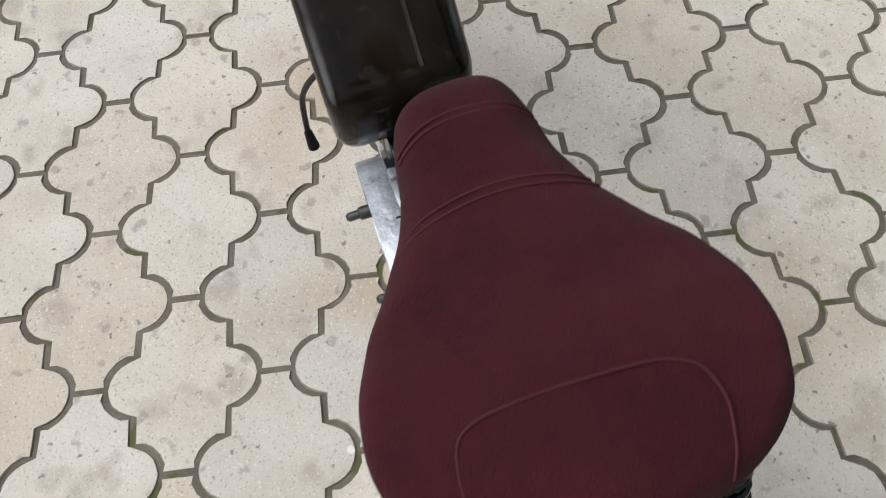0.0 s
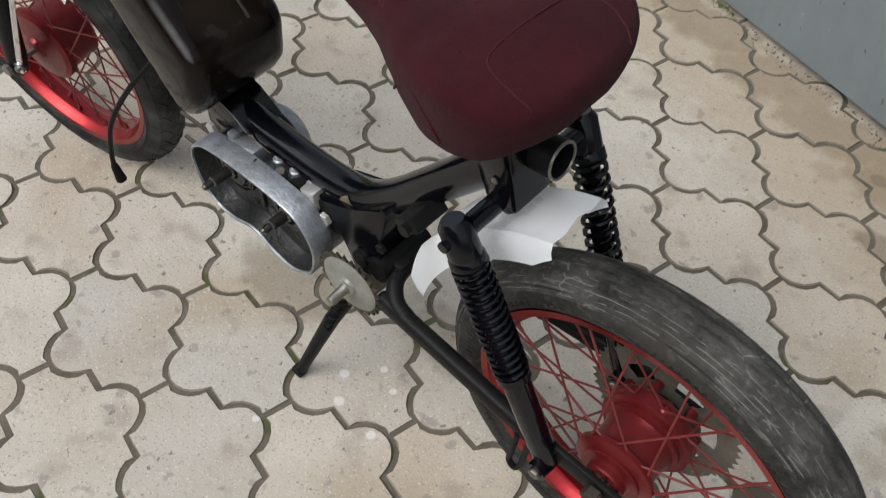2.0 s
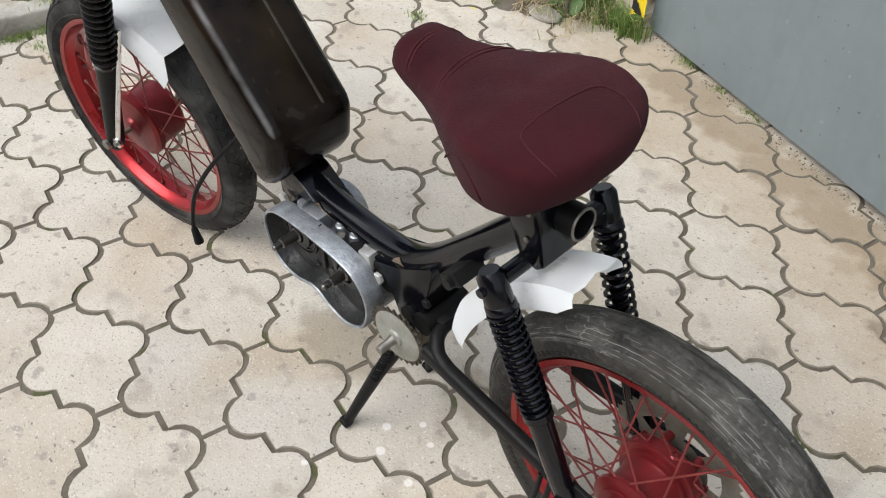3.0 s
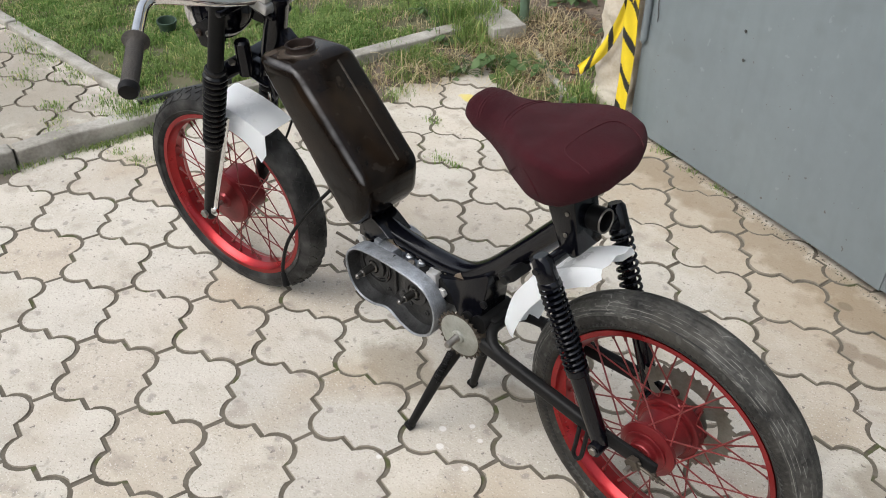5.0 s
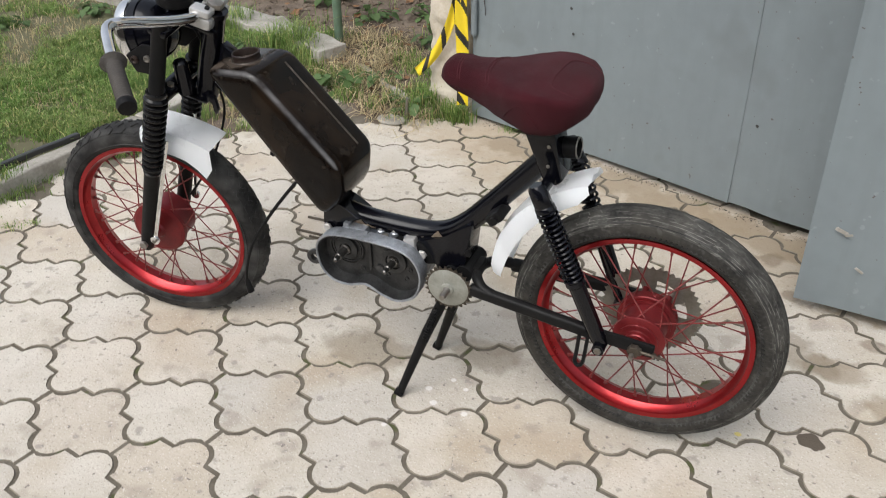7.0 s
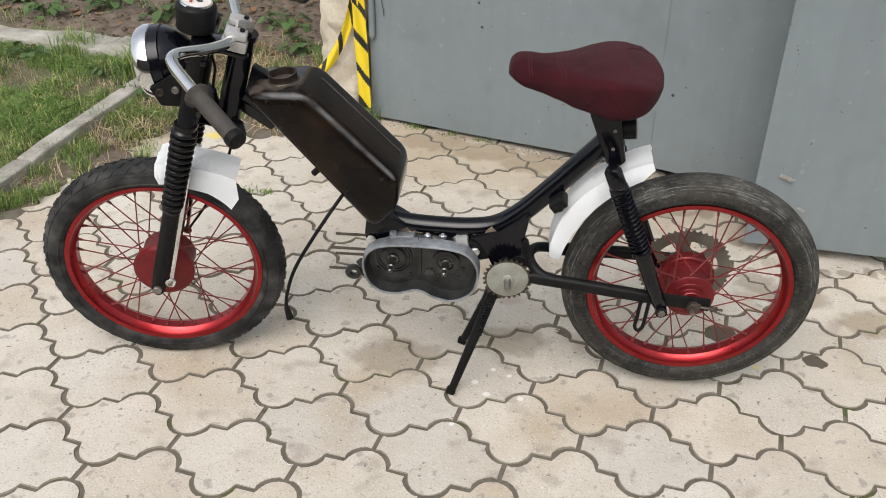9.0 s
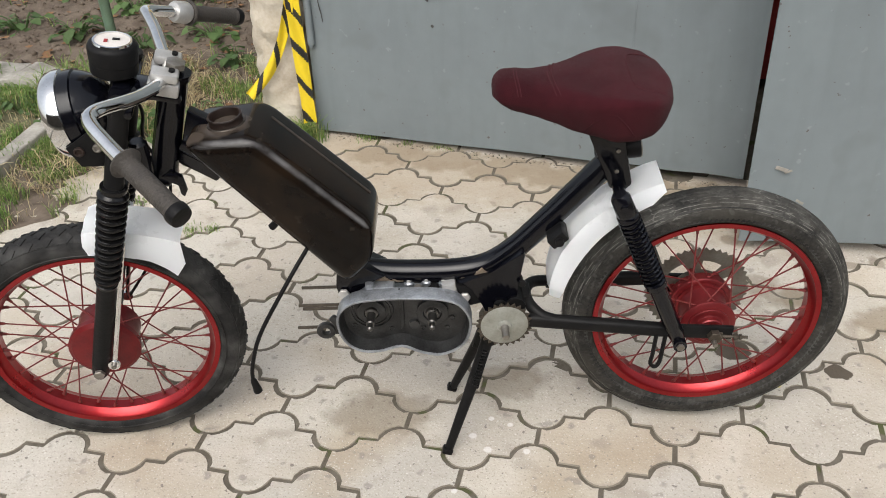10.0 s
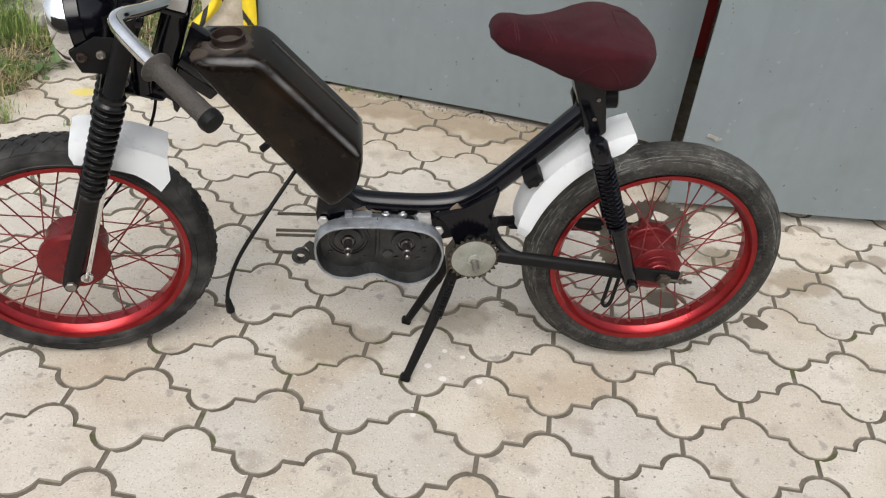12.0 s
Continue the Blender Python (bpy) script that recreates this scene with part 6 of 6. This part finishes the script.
for x0, bow in ((0.777, 0.006), (0.782, 0.006), (0.833, 0.010), (0.8395, 0.010)):
    w = half_width(x0, 1)
    pts = []
    for k in range(41):
        q = math.sin(math.pi * (k / 40 - 0.5))
        pts.append(seat_top(x0 + bow * q * q, w * 0.955 * q) + Vector((0, 0, 0.0002)))
    part("seam", sweep(bmesh.new(), pts, 0.0010, 6), SEAM, seat)
pad = [(1.026, 0.056), (1.012, 0.062), (0.992, 0.066), (0.976, 0.062), (0.968, 0.052), (0.964, 0.036), (0.962, 0.0), (0.962, -0.030), (0.964, -0.052), (0.970, -0.064), (0.984, -0.069), (1.003, -0.070), (1.019, -0.068)]
part("seam", sweep(bmesh.new(), [seat_top(q.x, q.y) + Vector((0, 0, 0.0003)) for q in smooth_path([(x, y, 0) for x, y in pad], 5)], 0.0010, 6), SEAM, seat)
for s in (-1, 1):
    pts = [seat_side(0.888 + 0.072 * k / 14, s, 0.10 + 0.72 * math.sin(math.pi * min(1, k / 14 * 0.85 + 0.08))) for k in range(15)]
    part("seam", sweep(bmesh.new(), pts, 0.0013, 6), FABRIC, seat)

# engine: an open crankcase half, two shafts, studs
OUTLINE = [(0.447, 0.335), (0.455, 0.366), (0.480, 0.387), (0.520, 0.395), (0.577, 0.397), (0.640, 0.394), (0.678, 0.381), (0.699, 0.350), (0.701, 0.315), (0.685, 0.275), (0.645, 0.252), (0.605, 0.258), (0.567, 0.275), (0.525, 0.263), (0.485, 0.266), (0.457, 0.292)]
case_loop = [(p.x, p.y) for p in smooth_path([(x, z, 0) for x, z in OUTLINE], 5, True)]


def shrink(loop, d):
    out, n = [], len(loop)
    cx, cz = sum(p[0] for p in loop) / n, sum(p[1] for p in loop) / n
    for i, (x, z) in enumerate(loop):
        ax, az = loop[i - 1]
        bx, bz = loop[(i + 1) % n]
        tx, tz = bx - ax, bz - az
        l = math.hypot(tx, tz)
        nx, nz = tz / l, -tx / l
        if (cx - x) * nx + (cz - z) * nz < 0:
            nx, nz = -nx, -nz
        out.append((x + nx * d, z + nz * d))
    return out


bm = bmesh.new()
rims = [(case_loop, -0.017), (case_loop, -0.048), (shrink(case_loop, 0.0012), -0.050), (shrink(case_loop, 0.0045), -0.050), (shrink(case_loop, 0.0055), -0.048), (shrink(case_loop, 0.0050), -0.018)]
rows = [[bm.verts.new((x, y - 0.022, z)) for x, z in loop] for loop, y in rims]
for a, b in zip(rows, rows[1:]):
    for k in range(len(a)):
        bm.faces.new((a[k], a[(k + 1) % len(a)], b[(k + 1) % len(a)], b[k]))
bm.faces.new(rows[0])
engine = part("crankcase", bm, ALLOY, moped, "open cast aluminium engine crankcase", None, 45)
bm = bmesh.new()
rims = [(shrink(case_loop, 0.0058), -0.0475), (shrink(case_loop, 0.0085), -0.030), (shrink(case_loop, 0.0125), -0.0185), (shrink(case_loop, 0.0100), -0.0160), (shrink(case_loop, 0.0054), -0.0180)]
rows = [[bm.verts.new((x, y - 0.022, z)) for x, z in loop] for loop, y in rims]
for a, b in zip(rows, rows[1:] + rows[:1]):
    for k in range(len(a)):
        bm.faces.new((a[k], a[(k + 1) % len(a)], b[(k + 1) % len(a)], b[k]))
part("case_lining", bm, ALLOY_OILY, engine, "oil-darkened inner wall of the crankcase", None, 45)
bm = bmesh.new()
prism(bm, shrink(case_loop, 0.0065), -0.043, -0.038)
part("case_floor", bm, ALLOY_OILY, engine, "oily dark inside of the crankcase")
bm = bmesh.new()
prism(bm, [(x, min(z, 0.366)) for x, z in shrink(case_loop, 0.008)][::3], -0.038, 0.046)
part("gearbox_half", bm, ALLOY, engine, "grey cast engine half")
for k, x in enumerate((0.500, 0.548, 0.585, 0.618, 0.650)):       # bolted joint along the top of the casting
    part("casting_boss", lathe(bmesh.new(), [(0.009, -0.020), (0.009, 0.016), (0.007, 0.018)], Matrix.Translation((x, -0.018, 0.376 + 0.002 * (k % 2))), 14), ALLOY, engine)
    part("screw", hexnut(bmesh.new(), Matrix.Translation((x, -0.018, 0.394 + 0.002 * (k % 2))), 0.0055, 0.005), DULL_BOLT, engine)
bm = lathe(bmesh.new(), [(0.046, 0.0), (0.046, 0.012), (0.040, 0.018), (0.030, 0.021), (0.012, 0.022)], Matrix.Translation((0.520, 0.040, 0.350)) @ Matrix.Rotation(radians(-90), 4, "X"), 32)
part("far_cover", bm, ALLOY, engine, "round cast cover on the engine's far side")
part("screw", lathe(bmesh.new(), [(0.008, 0.0), (0.008, 0.014), (0.005, 0.016)], Matrix.Translation((0.640, 0.040, 0.360)) @ Matrix.Rotation(radians(-90), 4, "X"), 12), DULL_BOLT, engine)
SHAFT_A, SHAFT_B = (0.513, 0.346), (0.628, 0.342)
for (x, z), rr in ((SHAFT_A, 0.021), (SHAFT_B, 0.024)):
    mm = Matrix.Translation((x, -0.0425, z)) @ Matrix.Rotation(radians(90), 4, "X")
    bm = lathe(bmesh.new(), [(rr + 0.006, 0.0), (rr + 0.006, 0.008), (rr, 0.010), (rr - 0.006, 0.010), (rr - 0.007, 0.002)], mm, 28, True)
    seat_ring = part("bearing_seat", bm, ALLOY_OILY, engine)
    part("bearing", lathe(bmesh.new(), [(rr - 0.0075, 0.0), (rr - 0.0075, 0.006), (rr - 0.011, 0.0065), (rr - 0.011, 0.0)], mm, 28, True), DARK, seat_ring)
mm = Matrix.Translation((SHAFT_A[0], -0.0425, SHAFT_A[1])) @ Matrix.Rotation(radians(90), 4, "X")
for rr, hh in ((0.040, 0.0045), (0.034, 0.0030)):
    part("ring_wall", lathe(bmesh.new(), [(rr + 0.0016, 0.0), (rr + 0.0012, hh), (rr - 0.0012, hh), (rr - 0.0016, 0.0)], mm, 40, True), ALLOY_OILY, engine)
part("rib", prism(bmesh.new(), [(0.567, 0.30), (0.574, 0.31), (0.574, 0.39), (0.567, 0.40)], -0.049, -0.041, 0.002), ALLOY_OILY, engine)
part("boss", lathe(bmesh.new(), [(0.010, 0), (0.010, 0.006), (0.007, 0.007)], Matrix.Translation((0.592, -0.043, 0.312)) @ Matrix.Rotation(radians(90), 4, "X"), 16), ALLOY_OILY, engine)
for x, z in ((0.478, 0.31), (0.556, 0.385), (0.60, 0.385), (0.668, 0.36), (0.655, 0.30), (0.61, 0.30), (0.548, 0.30), (0.665, 0.325)):
    mm = Matrix.Translation((x, -0.043, z)) @ Matrix.Rotation(radians(90), 4, "X")
    part("screw", lathe(bmesh.new(), [(0.0055, 0), (0.0055, 0.003), (0.0035, 0.0035), (0.003, 0.002)], mm, 12), ALLOY_OILY, engine)
for (x, z), L in ((SHAFT_A, 0.055), (SHAFT_B, 0.050)):
    bm = bmesh.new()
    lathe(bm, [(0.012, 0), (0.012, 0.012), (0.0085, 0.014), (0.0080, L - 0.014), (0.0055, L - 0.012), (0.0055, L), (0.003, L + 0.003)], Matrix.Translation((x, -0.043, z)) @ Matrix.Rotation(radians(90), 4, "X"), 18)
    part("shaft", bm, SHAFT_STEEL, engine, "dull steel engine shaft")
for z, y, L in ((0.347, 0.028, 0.100), (0.348, -0.028, 0.098), (0.293, 0.028, 0.104), (0.293, -0.028, 0.106)):
    bm = bmesh.new()
    sweep(bm, [(0.470, y, z + 0.001), (0.470 - L, y, z)], 0.0032, 8)
    sweep(bm, [(0.470 - L, y, z), (0.470 - L + 0.022, y, z)], 0.0033, 8)
    part("stud", bm, STEEL_BROWN, engine, "long threaded cylinder stud")
bm = bmesh.new()
prism(bm, [(0.448, 0.392), (0.452, 0.425), (0.468, 0.452), (0.50, 0.44), (0.545, 0.415), (0.51, 0.402), (0.483, 0.378), (0.466, 0.362), (0.452, 0.368)], -0.030, 0.030, 0.004)
part("engine_hanger", bm, BLACK, moped)
for x, z in ((0.463, 0.381), (0.690, 0.367)):
    part("bolt", hexnut(bmesh.new(), Matrix.Translation((x, -0.033, z)) @ Matrix.Rotation(radians(90), 4, "X"), 0.0105, 0.007), DULL_BOLT, moped, "dull grey engine bolt")
bm = bmesh.new()
prism(bm, [(0.676, 0.352), (0.672, 0.388), (0.70, 0.396), (0.722, 0.388), (0.722, 0.348), (0.70, 0.342)], -0.032, 0.03, 0.004)
part("engine_lug", bm, BLACK_DULL, moped)
bm = bmesh.new()
lathe(bm, [(0.016, -0.006), (0.018, -0.002), (0.018, 0.006), (0.009, 0.006), (0.009, -0.006)], Matrix.Translation((0.420, -0.036, 0.293)) @ Matrix.Rotation(radians(90), 4, "X"), 18, True)
prism(bm, [(0.425, 0.284), (0.455, 0.280), (0.462, 0.31), (0.437, 0.328), (0.426, 0.318), (0.440, 0.304)], -0.038, -0.030, 0.002)
part("clutch_lever", bm, ALLOY_OILY, engine, "dirty metal lever with an eye")
bm = bmesh.new()
block(bm, (0.026, 0.024, 0.030), Matrix.Translation((0.662, -0.026, 0.384)) @ Matrix.Rotation(radians(-10), 4, "Y"), 0.003)
part("casting_lug", bm, BARE_ALLOY, engine, "bright bare aluminium lug")
for x, w, z in ((0.535, 0.046, 0.384), (0.512, 0.016, 0.390)):
    part("casting_lug", block(bmesh.new(), (w, 0.026, 0.030), Matrix.Translation((x, -0.028, z)), 0.004), ALLOY, engine)
part("nut", hexnut(bmesh.new(), along((0.603, -0.030, 0.372), (0.603, -0.034, 0.40)), 0.008, 0.022), STEEL, engine)
part("oil_cap", lathe(bmesh.new(), [(0.012, 0), (0.013, 0.004), (0.013, 0.018), (0.009, 0.022), (0.004, 0.022)], along((0.630, -0.022, 0.366), (0.630, -0.026, 0.40)), 16), BLACK_DULL, engine)

# crank sprocket and stand
SPR = Matrix.Translation((0.763, -0.064, 0.323)) @ Matrix.Rotation(radians(90), 4, "X") @ Matrix.Rotation(0.05, 4, "Y")
bm = bmesh.new()
toothed(bm, 0.0535, 26, 0.0080, 0.0, 0.0035, 0.008)
front_sprocket = part("crank_sprocket", bm, STEEL_BROWN, moped, "small bare steel sprocket on the pedal shaft", SPR)
bm = bmesh.new()
lathe(bm, [(0.0455, 0.0030), (0.0435, 0.0045), (0.022, 0.0060), (0.014, 0.0062), (0.0125, 0.0105), (0.008, 0.012)], Matrix.Identity(4), 36)
part("face_plate", bm, SPROCKET_FACE, front_sprocket, "pale brushed sprocket face")
bm = bmesh.new()
lathe(bm, [(0.0085, -0.02), (0.0085, 0.014), (0.0072, 0.016), (0.0072, 0.036), (0.0060, 0.040), (0.0, 0.0405)], Matrix.Identity(4), 14)
part("pedal_shaft", bm, STEEL, front_sprocket)
bm = bmesh.new()
for p in ((upright(0.736, -0.035, 0.262), upright(0.703, -0.068, 0.17), upright(0.648, -0.097, 0.006)), (upright(0.738, 0.03, 0.262), upright(0.715, 0.055, 0.17), upright(0.657, 0.093, 0.006))):
    sweep(bm, list(p), [0.0125, 0.0118, 0.0088], 12)
    block(bm, (0.022, 0.019, 0.014), Matrix.Translation(p[2] + Vector((-0.001, 0, 0.002))) @ Matrix.Rotation(radians(20), 4, "Y"), 0.004)
    block(bm, (0.020, 0.021, 0.030), Matrix.Translation(p[1]) @ Matrix.Rotation(radians(20), 4, "Y"), 0.005)
rod(bm, (0.737, -0.045, 0.262), (0.737, 0.05, 0.262), 0.012)
stand = part("centre_stand", bm, BLACK_DULL, moped, "black two-legged centre stand")
bm = bmesh.new()
prism(bm, [(0.720, 0.242), (0.716, 0.275), (0.735, 0.31), (0.775, 0.31), (0.772, 0.268), (0.75, 0.238)], -0.03, 0.03, 0.004)
part("stand_bracket", bm, STEEL_BROWN, stand, "rusty stand bracket")
part("spring", coil(upright(0.728, -0.066, 0.245), upright(0.706, -0.080, 0.165), 0.006, 0.0016, 12), BLACK_DULL, stand, "small dark return spring")

# cables
cable = part("cable", sweep(bmesh.new(), smooth_path([(0.44, -0.01, 0.53), (0.405, -0.045, 0.49), (0.355, -0.085, 0.42), (0.308, -0.108, 0.34), (0.286, -0.116, 0.27), (0.284, -0.119, 0.232)], 8), 0.0040, 8), BLACK_DULL, moped, "hanging black cable with a plug")
bm = bmesh.new()
lathe(bm, [(0.004, 0), (0.006, 0.004), (0.0075, 0.022), (0.0085, 0.028), (0.0085, 0.034), (0.002, 0.035)], along((0.2835, -0.1185, 0.245), (0.290, -0.117, 0.20)), 14)
part("plug", bm, BLACK_DULL, cable)
part("cable", sweep(bmesh.new(), smooth_path([(0.118, 0.02, 0.84), (0.145, 0.05, 0.74), (0.130, 0.075, 0.66), (0.155, 0.075, 0.56), (0.10, 0.07, 0.42), (0.02, 0.06, 0.31)], 8), 0.003, 8), BLACK_DULL, moped, "thin black speedometer cable", TURNED)


# ---- paving: four-lobed concrete pavers ----
PAVED_D1, PAVED_D2 = AXIS_1.length, AXIS_2.length


def paver_outline(gap):
    """The paver's edge: round lobes to two sides, necks that end in a short straight edge to the others."""
    lobe_c, lobe_r, neck, notch_y = 0.0672, 0.0492, 0.023, 0.0486
    quarter = []
    for k in range(6):                                           # from the lobe's tip to the notch
        t = radians(86) * k / 5
        quarter.append((lobe_c + lobe_r * math.cos(t), lobe_r * math.sin(t)))
    turned = [(PAVED_D2 / 2 - x, PAVED_D1 / 2 - y) for x, y in quarter][::-1]
    quarter += turned
    ring = quarter + [(-x, y) for x, y in quarter[::-1]] + [(-x, -y) for x, y in quarter[1:]] + [(x, -y) for x, y in quarter[::-1][:-1]]
    clean = []
    for p in ring:
        if not clean or math.hypot(p[0] - clean[-1][0], p[1] - clean[-1][1]) > 0.002:
            clean.append(p)
    n, out = len(clean), []
    for i, (x, y) in enumerate(clean):                           # inset by half the joint
        ax, ay = clean[i - 1]
        bx, by = clean[(i + 1) % n]
        tx, ty = bx - ax, by - ay
        l = math.hypot(tx, ty)
        out.append((x - ty / l * gap, y + tx / l * gap))
    return out


def paver_mesh(seed):
    rng = random.Random(seed)
    verts, faces = [], []
    top, edge, low = paver_outline(0.0058), paver_outline(0.0044), paver_outline(0.0041)
    n = len(top)
    for ring, z in ((top, 0.0), (edge, -0.0026), (low, -0.03)):
        for x, y in ring:
            j = 0.0007
            verts.append((x + rng.uniform(-j, j), y + rng.uniform(-j, j), z + (rng.uniform(-0.0006, 0.0002) if z > -0.02 else 0)))
    faces.append(tuple(range(n)))
    for k in range(2):
        for i in range(n):
            a, b = k * n + i, k * n + (i + 1) % n
            faces.append((a, a + n, b + n, b))
    me = bpy.data.meshes.new("paver")
    me.from_pydata(verts, [], faces)
    me.materials.append(CONCRETE)
    me.materials.append(EDGE_DIRT)
    me.polygons.foreach_set("material_index", [0] + [1] * (len(faces) - 1))
    return me


pavement = thing("pavement", "pale weathered four-lobed concrete pavers with mossy joints", "paving", kind="structure")
meshes = [paver_mesh(s) for s in range(5)]
turn = Matrix(((AXIS_2.normalized().x, -AXIS_1.normalized().x, 0, 0), (AXIS_2.normalized().y, -AXIS_1.normalized().y, 0, 0), (0, 0, 1, 0), (0, 0, 0, 1)))
rng = random.Random(12)
near, rest, raised = [], [], []
for i in range(-16, 22):
    for j in range(-16, 22):
        c = ORIGIN + AXIS_1 * (i + 0.5 + (0.5 if j % 2 else 0)) + AXIS_2 * (j * 0.5)
        if not (-3.6 < c.x < 3.6 and -2.6 < c.y < 2.2):
            continue
        behind_gate = c.y > 1.402 - 0.34 * (c.x - 0.195) + 0.10 and c.x > 0.05
        if c.x < kerb_x(c.y) + 0.14 and c.y < 0.40:              # the raised path beyond the kerb
            raised.append((c.x, c.y, KERB_TOP - 0.012))
        if c.x < kerb_x(c.y) - 0.06 or behind_gate or garden(c.x - 0.02, c.y + 0.03):
            continue
        (near if -1.05 < c.x < 2.25 and c.y > -1.25 else rest).append((c.x, c.y, 0.0))
for x, y, z in near:
    ob = new("paver", rng.choice(meshes))
    ob.matrix_basis = Matrix.Translation((x, y, z + rng.uniform(-0.0022, 0.0012))) @ Euler((rng.gauss(0, 0.004), rng.gauss(0, 0.004), rng.gauss(0, 0.006))).to_matrix().to_4x4() @ turn
    ob.parent = pavement
verts, faces = [], []
for x, y, z in rest + raised:
    me, k = rng.choice(meshes), len(verts)
    m = Matrix.Translation((x, y, z + rng.uniform(-0.002, 0.002))) @ Euler((rng.gauss(0, 0.004), rng.gauss(0, 0.004), rng.gauss(0, 0.008))).to_matrix().to_4x4() @ turn
    verts += [tuple(m @ v.co) for v in me.vertices]
    faces += [tuple(k + q for q in p.vertices) for p in me.polygons]
    if (x, y, z) == rest[-1]:
        split_v, split_f = len(verts), len(faces)
me = bpy.data.meshes.new("outer_pavers")
me.from_pydata(verts[split_v:], [], [[k - split_v for k in f] for f in faces[split_f:]])
bm = bmesh.new()                                                 # the path's pavers end inside the kerb and the edging
bm.from_mesh(me)
d = (Vector((kerb_x(1), 1, 0)) - Vector((kerb_x(0), 0, 0))).normalized()
bmesh.ops.bisect_plane(bm, geom=bm.verts[:] + bm.edges[:] + bm.faces[:], plane_co=(kerb_x(0) - 0.03, 0, 0), plane_no=(d.y, -d.x, 0), clear_outer=True)
bmesh.ops.bisect_plane(bm, geom=bm.verts[:] + bm.edges[:] + bm.faces[:], plane_co=(0, 0.275, 0), plane_no=(0, 1, 0), clear_outer=True)
made = [bm.verts.new(v) for v in verts[:split_v]]
for f in faces[:split_f]:
    bm.faces.new([made[k] for k in f])
bm.to_mesh(me)
bm.free()
me.materials.append(CONCRETE)
me.materials.append(EDGE_DIRT)
me.polygons.foreach_set("material_index", [0 if abs(p.normal.z) > 0.9 else 1 for p in me.polygons])
far = new("outer_pavers", me)
far.parent = pavement
tagged(far, "further pavers of the same paving", kind="stuff")
